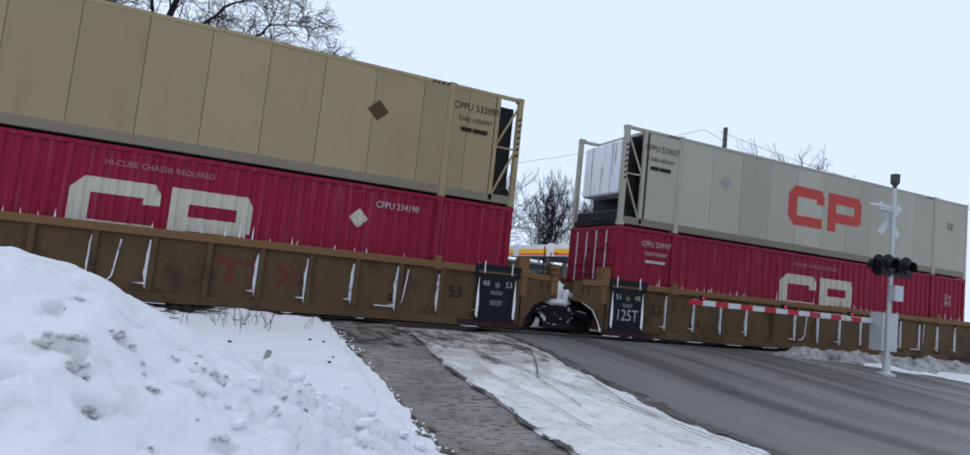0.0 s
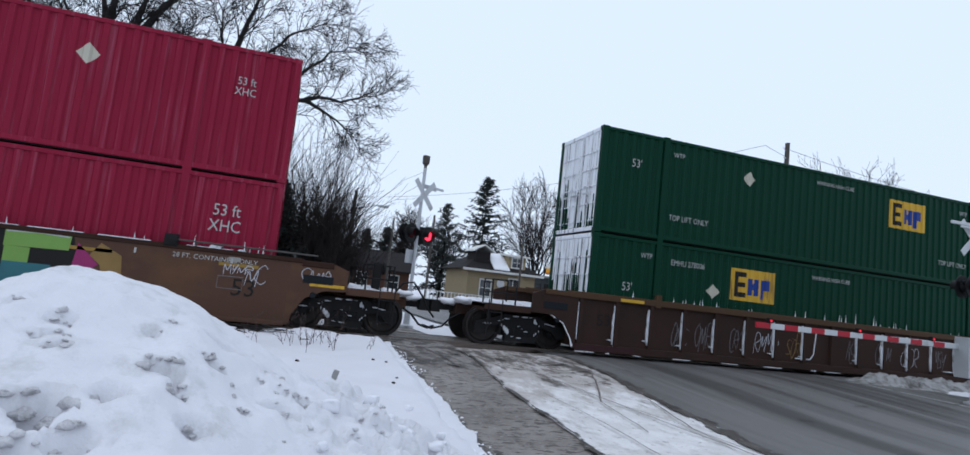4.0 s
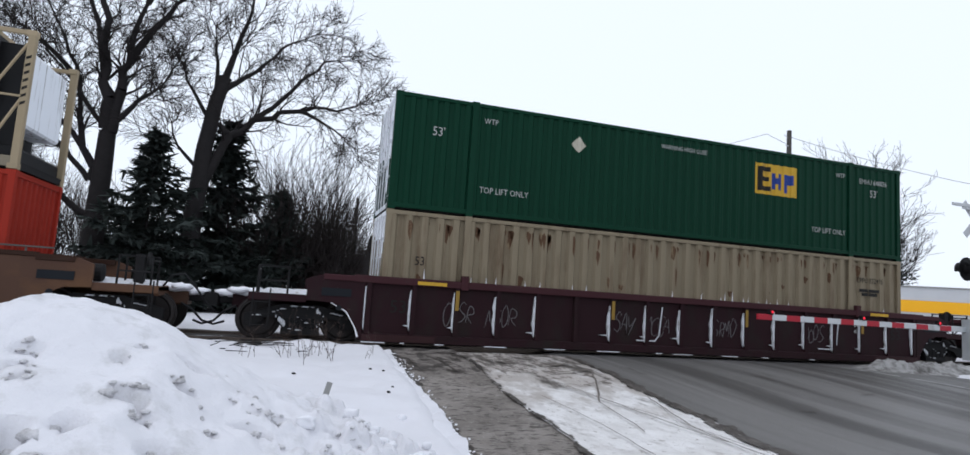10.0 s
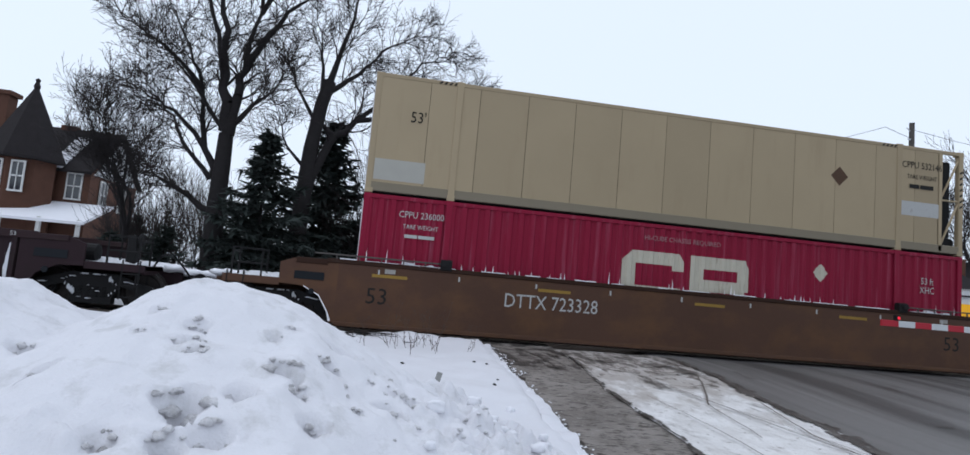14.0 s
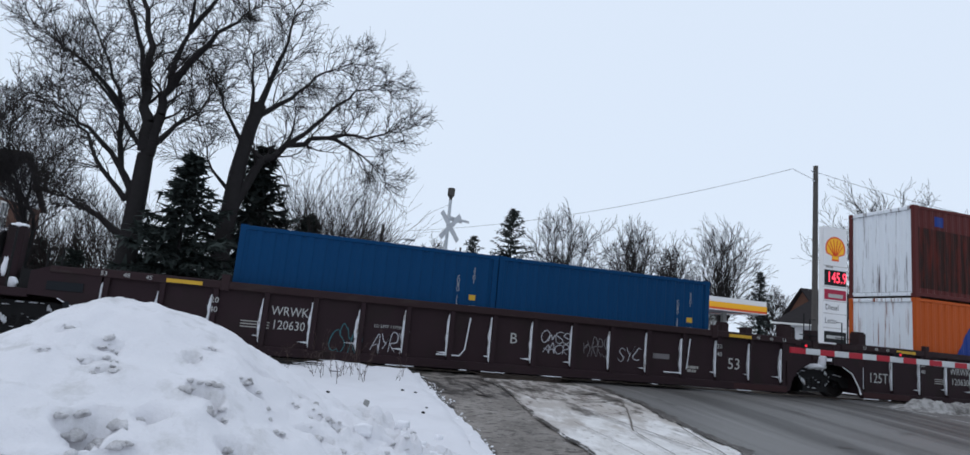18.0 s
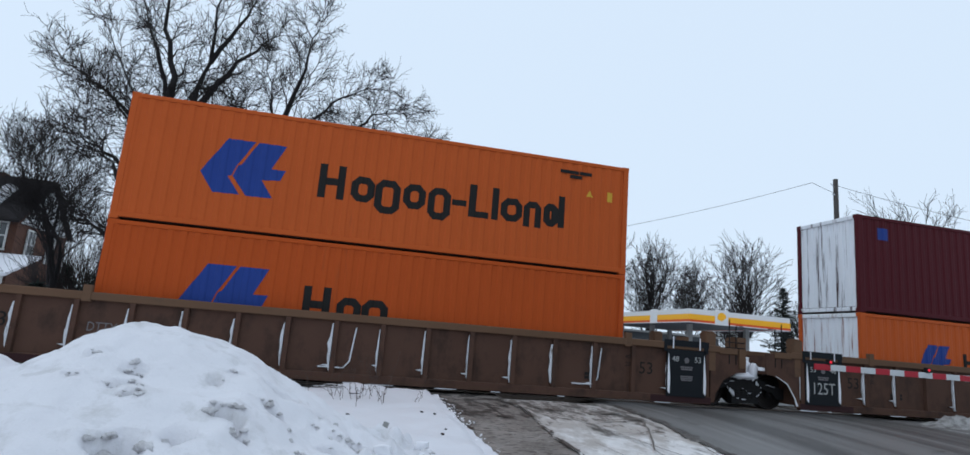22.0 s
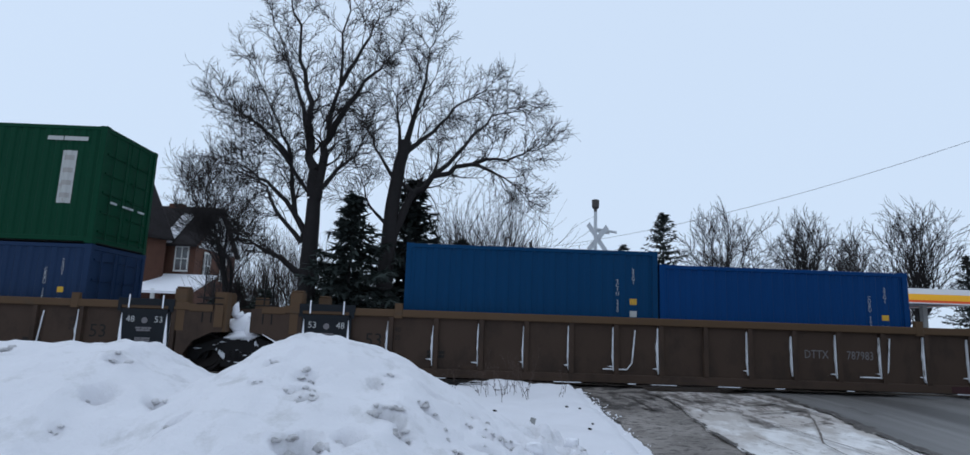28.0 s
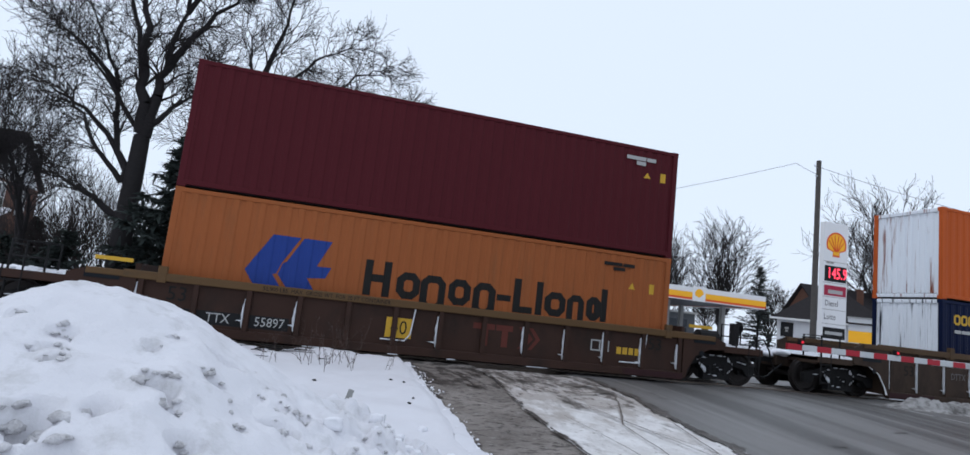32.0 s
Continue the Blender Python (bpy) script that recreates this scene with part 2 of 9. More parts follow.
RUST = (0.10, 0.045, 0.022)
GRIME = (0.055, 0.047, 0.04)
M = {
    "snow": snow_material("snow", (0.72, 0.715, 0.748), 2.2, 0.5),
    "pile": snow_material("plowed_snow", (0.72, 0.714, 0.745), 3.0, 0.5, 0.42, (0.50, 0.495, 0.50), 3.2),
    "dirty_ice": snow_material("dirty_ice", (0.68, 0.67, 0.685), 9.0, 0.9, 0.50, (0.31, 0.30, 0.30), 6.0),
    "verge": layered("tracked_snow", (0.63, 0.612, 0.60), (0.77, 0.755, 0.75), (
        ((1.4, 0.7, 1), 2.2, 8, 0.50, 0.74, (0.46, 0.435, 0.42)),
        ((1.3, 1.6, 1), 8, 5, 0.60, 0.68, (0.34, 0.31, 0.29)),
        ((1.0, 0.6, 1), 1.8, 9, 0.62, 0.84, (0.43, 0.395, 0.368), (7.0, 10.8, 0.36)),
        ((1.6, 0.8, 1), 4.0, 7, 0.66, 0.78, (0.175, 0.152, 0.136), (8.4, 11.8, 0.20)),
        ((1.2, 0.5, 1), 1.3, 8, 0.62, 0.76, (0.10, 0.088, 0.079), (9.0, 12.2, 0.16))), base=((1, 1, 1), 3.0, 6, 0.3, 0.7), rough=0.8, bump=0.8, bump_dist=0.02, grit=14),
    "dull_yellow": surface("dull_yellow_paint", (0.26, 0.16, 0.035), 0.6, var=0.25),
    "mud": surface("brown_mud", (0.15, 0.13, 0.115), 0.7, var=0.4, scale=7, grain=50, bump=0.4),
    "cake": surface("caked_snow", (0.79, 0.79, 0.825), 0.85, var=0.06, scale=6, bump=0.5),
    "slush": layered("muddy_slush", (0.050, 0.043, 0.038), (0.105, 0.093, 0.084), (
        ((1.5, 0.6, 1), 6, 7, 0.58, 0.72, (0.24, 0.225, 0.21)),
        ((1, 1, 1), 18, 5, 0.62, 0.76, (0.36, 0.345, 0.335))), rough=0.5, bump=0.7, bump_dist=0.02, grit=22),
    "asphalt": layered("asphalt_road", (0.070, 0.066, 0.063), (0.162, 0.155, 0.150), (
        ((3.2, 0.12, 1), 1.0, 5, 0.50, 0.78, (0.205, 0.197, 0.190)),
        ((1.0, 0.35, 1), 1.6, 8, 0.60, 0.74, (0.060, 0.055, 0.051)),
        ((1, 0.6, 1), 9, 6, 0.62, 0.85, (0.25, 0.25, 0.255))), base=((1.0, 0.035, 1), 0.75, 3, 0.38, 0.62), rough=0.5, spec=0.3, bump=0.3, bump_dist=0.008),
    "path": layered("wet_footpath", (0.182, 0.162, 0.146), (0.280, 0.252, 0.230), (
        ((1, 2.2, 1), 6.5, 5, 0.53, 0.61, (0.080, 0.070, 0.063)),
        ((1, 1, 1), 2.2, 8, 0.56, 0.70, (0.105, 0.090, 0.080)),
        ((1, 1.8, 1), 11, 4, 0.60, 0.68, (0.36, 0.34, 0.32)),
        ((1.2, 0.8, 1), 2.4, 7, 0.60, 0.72, (0.062, 0.054, 0.049), (10.6, 11.0, 0.15))), base=((1, 1, 1), 1.3, 6, 0.36, 0.64), bump=0.6, bump_dist=0.012),
    "line": surface("worn_road_paint", (0.45, 0.45, 0.44), 0.6, dirt=(0.15, 0.15, 0.15), dirt_amount=0.5, dirt_scale=(2, 2, 1)),
    "ballast": surface("ballast", (0.10, 0.092, 0.088), 0.9, var=0.4, scale=12, bump=0.8, bump_dist=0.03, frost=0.34, frost_scale=(1.2, 1.2, 1)),
    "rime": surface("dirty_rime", (0.62, 0.63, 0.66), 0.85, var=0.2, scale=14, bump=0.5, dirt=(0.22, 0.19, 0.17), dirt_amount=0.36, dirt_scale=(4, 4, 2)),
    "rail": surface("rail_steel", (0.16, 0.13, 0.11), 0.4, 0.7, var=0.2),
    "bark": surface("bark", (0.024, 0.0215, 0.022), 0.9, var=0.3, scale=6, bump=0.6, bump_dist=0.02),
    "twig": surface("twigs", (0.026, 0.023, 0.023), 0.9, var=0.2, scale=6, bump=0),
    "brush_twig": surface("brush_twigs", (0.036, 0.030, 0.029), 0.9, var=0.3, scale=4, bump=0),
    # far spruces' needles, greyed and lightened to paint in the haze
    "hazed_needle": surface("hazed_spruce_needles", (0.056, 0.066, 0.063), 0.8, var=0.4, scale=1.5, bump=0),
    "needle": surface("spruce_needles", (0.036, 0.045, 0.041), 0.8, var=0.4, scale=1.5, bump=0),
    "brush": surface("dry_brush", (0.070, 0.050, 0.042), 0.9, var=0.3, bump=0),
    "galv": surface("galvanised_steel", (0.50, 0.52, 0.54), 0.45, 0.35, var=0.12, scale=5),
    "sign_white": surface("reflective_white", (0.56, 0.575, 0.59), 0.45, var=0.05, dirt=(0.4, 0.4, 0.4), dirt_amount=0.25),
    "red_stripe": surface("reflective_red", (0.40, 0.025, 0.04), 0.4, var=0.1),
    "black": surface("black_paint", (0.012, 0.012, 0.013), 0.5, var=0.2),
    "glass_red": surface("lit_red_lens", (1.0, 0.03, 0.06), 0.3, var=0.0, bump=0, glow=2.6),
    "gate_red": surface("gate_lamp_lens", (0.75, 0.02, 0.04), 0.3, var=0.0, bump=0, glow=0.7),
    "path_mud": surface("wet_mud", (0.066, 0.057, 0.051), 0.5, var=0.35, scale=6, grain=40, bump=0.4, bump_dist=0.01),
    "rust_run": surface("rust_runs", (0.095, 0.052, 0.030), 0.8, var=0.5, scale=9, dirt=(0.25, 0.19, 0.12), dirt_amount=0.4, dirt_scale=(4, 4, 1)),
    "glass_dark": surface("dark_red_lens", (0.05, 0.008, 0.01), 0.2, var=0.0, bump=0),
    "wood": surface("weathered_pole", (0.085, 0.078, 0.072), 0.9, var=0.3, scale=4, grain=25, bump=0.4),
    "wire": surface("cable", (0.05, 0.05, 0.055), 0.6, bump=0),
    "steel_dark": surface("truck_steel", (0.014, 0.0135, 0.014), 0.75, 0.0, var=0.4, scale=5, bump=0.3),
    "wheel": surface("wheel_steel", (0.030, 0.026, 0.025), 0.5, 0.5, var=0.3, scale=5),
    "white_mark": surface("white_stencil", (0.40, 0.40, 0.39), 0.6, var=0.1, scale=9, dirt=(0.25, 0.22, 0.2), dirt_amount=0.28, dirt_scale=(3, 3, 1.5)),
    "cream_mark": surface("cream_paint", (0.47, 0.44, 0.36), 0.6, var=0.12, scale=5, dirt=(0.28, 0.23, 0.18), dirt_amount=0.3, dirt_scale=(2.5, 2.5, 0.5)),
    "faint_mark": surface("faded_stencil", (0.30, 0.17, 0.18), 0.6, var=0.2),
    "black_mark": surface("black_stencil", (0.014, 0.013, 0.012), 0.6, var=0.2),
    "yellow_mark": surface("yellow_marking", (0.55, 0.33, 0.035), 0.5, var=0.12, dirt=(0.2, 0.13, 0.05), dirt_amount=0.3),
    "blue_mark": surface("blue_marking", (0.018, 0.045, 0.22), 0.5, var=0.12),
    "red_mark": surface("red_marking", (0.42, 0.05, 0.04), 0.5, var=0.12),
    "grey_mark": surface("grey_patch", (0.30, 0.29, 0.27), 0.6, var=0.15),
    "green_mark": surface("dark_green_marking", (0.012, 0.085, 0.05), 0.5, var=0.12),
    "dim_mark": surface("faded_graffiti", (0.15, 0.14, 0.145), 0.6, var=0.3, scale=3),
    "teal_mark": surface("graffiti_teal", (0.04, 0.13, 0.15), 0.5, var=0.3, scale=2),
    "lime_mark": surface("graffiti_lime", (0.17, 0.30, 0.07), 0.5, var=0.25, scale=2),
    "pink_mark": surface("graffiti_pink", (0.26, 0.03, 0.12), 0.5, var=0.2, scale=2),
    "silver_mark": surface("graffiti_silver", (0.42, 0.42, 0.45), 0.45, var=0.2, scale=2),
    "violet_mark": surface("graffiti_violet", (0.16, 0.10, 0.30), 0.5, var=0.3, scale=2),
    "rose_mark": surface("graffiti_rose", (0.30, 0.10, 0.10), 0.6, var=0.25, scale=3),
    "rust_mark": surface("graffiti_rust", (0.11, 0.030, 0.022), 0.6, var=0.25, scale=3),
    "ochre_mark": surface("graffiti_ochre", (0.22, 0.14, 0.05), 0.6, var=0.25, scale=3),
    "umber_mark": surface("graffiti_umber", (0.075, 0.042, 0.025), 0.6, var=0.3, scale=2),
    "navy_mark": surface("graffiti_navy", (0.018, 0.022, 0.07), 0.6, var=0.25, scale=3),
    "brick": surface("dark_brick", (0.10, 0.05, 0.035), 0.85, var=0.3, scale=2, grain=18, bump=0.4),
    "slate": surface("dark_shingle", (0.024, 0.021, 0.022), 0.9, var=0.3, scale=3, grain=12, bump=0.5),
    "stucco_tan": surface("tan_siding", (0.30, 0.24, 0.15), 0.85, var=0.15, scale=2),
    "trim_white": surface("white_trim", (0.62, 0.62, 0.60), 0.6, var=0.08),
    "white_wall": surface("white_cladding", (0.55, 0.56, 0.57), 0.7, var=0.1, scale=1),
    "kiosk_grey": surface("grey_cladding", (0.075, 0.08, 0.085), 0.7, var=0.15, scale=1),
    "pane": surface("window_glass", (0.02, 0.024, 0.03), 0.08, var=0.1, bump=0, spec=0.8),
    # faint emission put into the yellow and red, with no lamp behind
    "canopy_yellow": surface("canopy_yellow", (0.80, 0.40, 0.025), 0.35, var=0.05, bump=0, glow=0.10),
    "canopy_red": surface("canopy_red", (0.62, 0.09, 0.025), 0.35, var=0.05, bump=0, glow=0.08),
    "canopy_white": surface("canopy_white", (0.74, 0.74, 0.74), 0.35, var=0.04, bump=0),
    "concrete": surface("concrete", (0.28, 0.28, 0.27), 0.85, var=0.2),
    "ivory_patch": surface("pale_patch", (0.36, 0.35, 0.31), 0.6, var=0.1),
    "led": surface("lit_red_digits", (1.0, 0.05, 0.09), 0.4, var=0.0, bump=0, glow=2.2),
}

# ---------------------------------------------------------------- mesh helpers


class Geo:
    """A light mesh builder."""

    def __init__(self):
        self.v, self.f, self.smooth = [], [], False

    def box(self, x0, x1, y0, y1, z0, z1):
        b = len(self.v)
        self.v += [(x0, y0, z0), (x1, y0, z0), (x1, y1, z0), (x0, y1, z0), (x0, y0, z1), (x1, y0, z1), (x1, y1, z1), (x0, y1, z1)]
        self.f += [tuple(b + i for i in q) for q in ((0, 3, 2, 1), (4, 5, 6, 7), (0, 1, 5, 4), (1, 2, 6, 5), (2, 3, 7, 6), (3, 0, 4, 7))]
        return self

    def soft(self, x0, x1, y0, y1, z0, z1, c=0.01):
        """A box with chamfered edges along its longest axis and ends left square."""
        dx, dy, dz = x1 - x0, y1 - y0, z1 - z0
        if dx >= dy and dx >= dz:
            p = [(y0 + c, z0), (y1 - c, z0), (y1, z0 + c), (y1, z1 - c), (y1 - c, z1), (y0 + c, z1), (y0, z1 - c), (y0, z0 + c)]
            return self.prism(p, "x", x0, x1)
        if dz >= dy:
            p = [(x0 + c, y0), (x1 - c, y0), (x1, y0 + c), (x1, y1 - c), (x1 - c, y1), (x0 + c, y1), (x0, y1 - c), (x0, y0 + c)]
            return self.prism(p, "z", z0, z1)
        p = [(x0 + c, z0), (x1 - c, z0), (x1, z0 + c), (x1, z1 - c), (x1 - c, z1), (x0 + c, z1), (x0, z1 - c), (x0, z0 + c)]
        return self.prism(p, "y", y0, y1)

    def prism(self, poly, axis, lo, hi):
        b, n = len(self.v), len(poly)
        put = {"x": lambda a, c, h: (h, a, c), "y": lambda a, c, h: (a, h, c), "z": lambda a, c, h: (a, c, h)}[axis]
        self.v += [put(a, c, lo) for a, c in poly] + [put(a, c, hi) for a, c in poly]
        self.f += [tuple(b + i for i in range(n)), tuple(b + n + i for i in reversed(range(n)))]
        self.f += [(b + i, b + n + i, b + n + (i + 1) % n, b + (i + 1) % n) for i in range(n)]
        return self

    def tube(self, p, q, r0, r1=None, n=8, caps=True):
        r1 = r0 if r1 is None else r1
        p, q = Vector(p), Vector(q)
        d = (q - p).normalized()
        a = d.orthogonal().normalized()
        c = d.cross(a)
        b = len(self.v)
        for o, r in ((p, r0), (q, r1)):
            self.v += [tuple(o + (a * math.cos(2 * math.pi * i / n) + c * math.sin(2 * math.pi * i / n)) * r) for i in range(n)]
        self.f += [(b + i, b + (i + 1) % n, b + n + (i + 1) % n, b + n + i) for i in range(n)]
        if caps:
            self.f += [tuple(b + i for i in reversed(range(n))), tuple(b + n + i for i in range(n))]
        return self

    def run(self, pts, r, n=6):
        pts = [Vector(p) for p in pts]
        b, up = len(self.v), None
        for i, p in enumerate(pts):
            d = (pts[min(i + 1, len(pts) - 1)] - pts[max(i - 1, 0)]).normalized()
            a = d.orthogonal() if up is None else up - d * up.dot(d)
            if a.length < 1e-4:
                a = d.orthogonal()
            up = a.normalized()
            c = d.cross(up)
            self.v += [tuple(p + (up * math.cos(2 * math.pi * k / n) + c * math.sin(2 * math.pi * k / n)) * r) for k in range(n)]
        for i in range(len(pts) - 1):
            self.f += [(b + i * n + k, b + i * n + (k + 1) % n, b + (i + 1) * n + (k + 1) % n, b + (i + 1) * n + k) for k in range(n)]
        self.f += [tuple(b + k for k in reversed(range(n))), tuple(b + (len(pts) - 1) * n + k for k in range(n))]
        return self

    def lathe(self, centre, axis, prof, n=20):
        """Rings of (offset along axis, radius)."""
        d = Vector(axis).normalized()
        a = d.orthogonal().normalized()
        c = d.cross(a)
        b, o = len(self.v), Vector(centre)
        for h, r in prof:
            self.v += [tuple(o + d * h + (a * math.cos(2 * math.pi * i / n) + c * math.sin(2 * math.pi * i / n)) * r) for i in range(n)]
        for k in range(len(prof) - 1):
            self.f += [(b + k * n + i, b + k * n + (i + 1) % n, b + (k + 1) * n + (i + 1) % n, b + (k + 1) * n + i) for i in range(n)]
        self.f += [tuple(b + i for i in reversed(range(n))), tuple(b + (len(prof) - 1) * n + i for i in range(n))]
        return self

    def face(self, *pts):
        b = len(self.v)
        self.v += list(pts)
        self.f.append(tuple(range(b, b + len(pts))))
        return self

    def mesh(self, name):
        me = bpy.data.meshes.new(name)
        me.from_pydata(self.v, [], self.f)
        if self.smooth:
            me.polygons.foreach_set("use_smooth", [True] * len(me.polygons))
        me.update()
        return me


CACHE = {}


def cached(key, build):
    """The mesh of that key, built once by build(Geo)."""
    if key not in CACHE:
        g = Geo()
        build(g)
        CACHE[key] = g.mesh(str(key).replace(" ", "")[:40])
    return CACHE[key]


def part(name, me, material, parent=None, label="", at=(0, 0, 0), turn=0.0):
    """Links a mesh as one object under a thing or under a part; alike pieces share their mesh."""
    if isinstance(me, Geo):
        me = me.mesh(name)
    ob = new(name, me)
    if not me.materials:
        me.materials.append(None)
    ob.material_slots[0].link = "OBJECT"
    ob.material_slots[0].material = material
    ob.parent = parent
    ob.location = at
    if turn:
        ob.rotation_euler = (0, 0, radians(turn))
    if label:
        ob["label"] = label
    return ob


def thing(name, label, category, at=(0, 0, 0), group="", kind="", turn=0.0):
    ob = new(name)
    ob.empty_display_size = 0.2
    ob.location = at
    ob.rotation_euler = (0, 0, radians(turn))
    return tagged(ob, label, category, group, kind)


TEXTS = {}


def letter(strings):
    """Meshes of lettering 1 m high that faces -y, one for each string, upright or stacked."""
    made = []
    for s in strings:
        cu = bpy.data.curves.new("lettering", "FONT")
        cu.body = s
        cu.size = 1.0
        cu.align_x = "CENTER"
        cu.align_y = "CENTER"
        cu.resolution_u = 2
        if "\n" in s and all(len(r) <= 1 for r in s.split("\n")):
            cu.space_line = 0.78
        made.append((s, new("lettering", cu)))
    dg = bpy.context.evaluated_depsgraph_get()
    dg.update()
    for s, ob in made:
        me = bpy.data.meshes.new_from_object(ob.evaluated_get(dg))
        me.transform(Matrix.Rotation(radians(90), 4, "X"))
        me.materials.clear()
        TEXTS[s] = me
    for s, ob in made:
        cu = ob.data
        bpy.data.objects.remove(ob)
        bpy.data.curves.remove(cu)


def write(text, x, y, z, size, material, parent, wide=1.0, name="lettering"):
    ob = part(name, TEXTS[text], material, parent, at=(x, y, z))
    ob.scale = (size * wide, 1, size)
    return ob


def bars(text, x, y, z, size, material, parent, name="marking"):
    """Plain bars in place of small writing: one for each word and line."""
    g = Geo()
    for k, row in enumerate(text):
        a = -sum(row) * 0.5
        for w in row:
            if w > 0:
                g.box(a, a + w - 0.25, -0.002, 0.0, -k * 1.3 - 0.5, -k * 1.3 + 0.5)
            a += abs(w)
    ob = part(name, g, material, parent, at=(x, y, z))
    ob.scale = (size, 1, size)
    return ob

letter(["28 FT. CONTAINERS ONLY", "Hi-Cube Chassis Required", "53'", "53", "48", "45", "40", "20", "53 ft", "XHC", "125T", "145.9", "Diesel", "Lotto", "TARE WEIGHT", "WTP", "TOP LIFT ONLY", "WARNING HIGH CUBE", "WRWK", "LD LMT 117300", "120630", "B", "C",
        "TTX", "55897", "DTTX", "789941", "785320", "791135", "787983", "HI-CUBE CHASSIS REQUIRED", "CPPU 237016", "52,900 LBS. MAX. GROSS WT. FOR 20 FT CONTAINER", "DTTX 789941", "DTTX 723328", "DTTX 785320", "DTTX 791135", "DTTX 787983",
        "CPPU 234747", "CPPU 533037", "CPPU 234190", "CPPU 532009", "CPPU 532006", "EMHU 278006", "EMHU 645645", "EMHU 275540", "CPPU 234109", "CPPU 731055", "CPPU 232415", "EMHU 648056",
        "CPPU 532003", "CPPU 234623", "CPPU 532018", "CPPU 236000", "CPPU 532146"]
       + ["\n".join(s) for s in ("BEAU 217", "22G1", "45G1", "TCLU 301", "TLLU 824523", "CUBU 205", "CUBU 117", "CAXU 806637", "SEGU 544474", "TRHU 489123", "TCLU 649915", "FTAU 135", "TEXU 711", "CUBU 703", "TCIU 220", "CRXU 128", "GESU 655811")])

# ---------------------------------------------------------------- the ground
TRACK = 15.575          # the track's centre line
STATION = (22.8, 36.0)  # the filling station's near corner


def smooth(a, b, t):
    t = min(1.0, max(0.0, (t - a) / (b - a)))
    return t * t * (3 - 2 * t)


def path_left(y):
    return 1.92 + 0.024 * min(y, 14)


def path_right(y):
    return 3.22 + 0.052 * min(y, 14)


def road_left(y):
    return 5.45 + 0.075 * min(y, 13)


def road_right(y):
    return 17.4 + 1.2 * max(0.0, 12.0 - y)


def rise(x, y):
    """Height of the bare ground: it climbs a little to the crossing."""
    return -0.30 + 0.31 * smooth(6.0, 13.2, y) - 0.12 * smooth(18.5, 26.0, y)


def snow_height(x, y):
    h = rise(x, y)
    off = smooth(path_left(y) - 0.1, path_left(y) + 0.05, x) * (1 - smooth(road_right(y) - 1.0, road_right(y) - 0.2, x))
    near = 1 - smooth(40, 70, math.hypot(x, y))
    bumps = (0.07 * noise.noise((x * 0.9, y * 0.9, 0)) + 0.035 * noise.noise((x * 2.7, y * 2.7, 5)) + 0.02 * noise.noise((x * 7, y * 7, 9))) * near
    edge = path_left(y) + 0.10 * noise.noise((y * 1.1, 3.0, 0)) + 0.05 * noise.noise((y * 4.5, 1.0, 0))
    left = (0.13 + 0.05 * noise.noise((x * 0.5, y * 0.5, 3)) + 0.03 * noise.noise((x * 3.5, y * 3.5, 6))) * (1 - smooth(edge - 0.12, edge + 0.05, x)) * near
    bank = (0.34 + 0.22 * noise.noise((x * 1.3, y * 1.3, 7)) + 0.12 * noise.noise((x * 4, y * 4, 2))) * 0.1 * math.exp(-((x - 18.4) / 0.8) ** 2) * smooth(10.6, 11.4, y) * (1 - smooth(12.0, 13.0, y))
    bed = smooth(TRACK - 2.3, TRACK - 1.7, y) * (1 - smooth(TRACK + 1.7, TRACK + 2.3, y))
    cross = smooth(1.4, 2.0, x) * (1 - smooth(15.2, 16.0, x))
    h += (bumps + left) * (1 - off) * (1 - bed) + bank
    h -= 0.06 * off + 0.10 * bed * (1 - cross) + 0.06 * bed * cross
    return h


def graded(a, b, step, far, grow=1.35):
    out = [a + step * i for i in range(int((b - a) / step) + 1)]
    d, x, y = step, a, b
    while x > -far:
        d *= grow
        x -= d
        out.insert(0, x)
    d = step
    y = out[-1]
    while y < far:
        d *= grow
        y += d
        out.append(y)
    return out


def sheet(xs, ys, height):
    g = Geo()
    g.smooth = True
    g.v = [(x, y, height(x, y)) for y in ys for x in xs]
    w = len(xs)
    g.f = [(j * w + i, j * w + i + 1, (j + 1) * w + i + 1, (j + 1) * w + i) for j in range(len(ys) - 1) for i in range(w - 1)]
    return g


def steps(a, b, d):
    n = max(1, round((b - a) / d))
    return [a + (b - a) * i / n for i in range(n + 1)]


tagged(part("ground", sheet(graded(-9, 19, 0.13, 3200), graded(0.5, 19, 0.13, 3200), snow_height), M["snow"]), "flat snow-covered ground along the railway crossing", "ground", kind="structure")


def wander(x, y, a):
    return a * noise.noise((x * 0.9, y * 0.55, 1.3)) + 0.4 * a * noise.noise((x * 3, y * 2.3, 4))


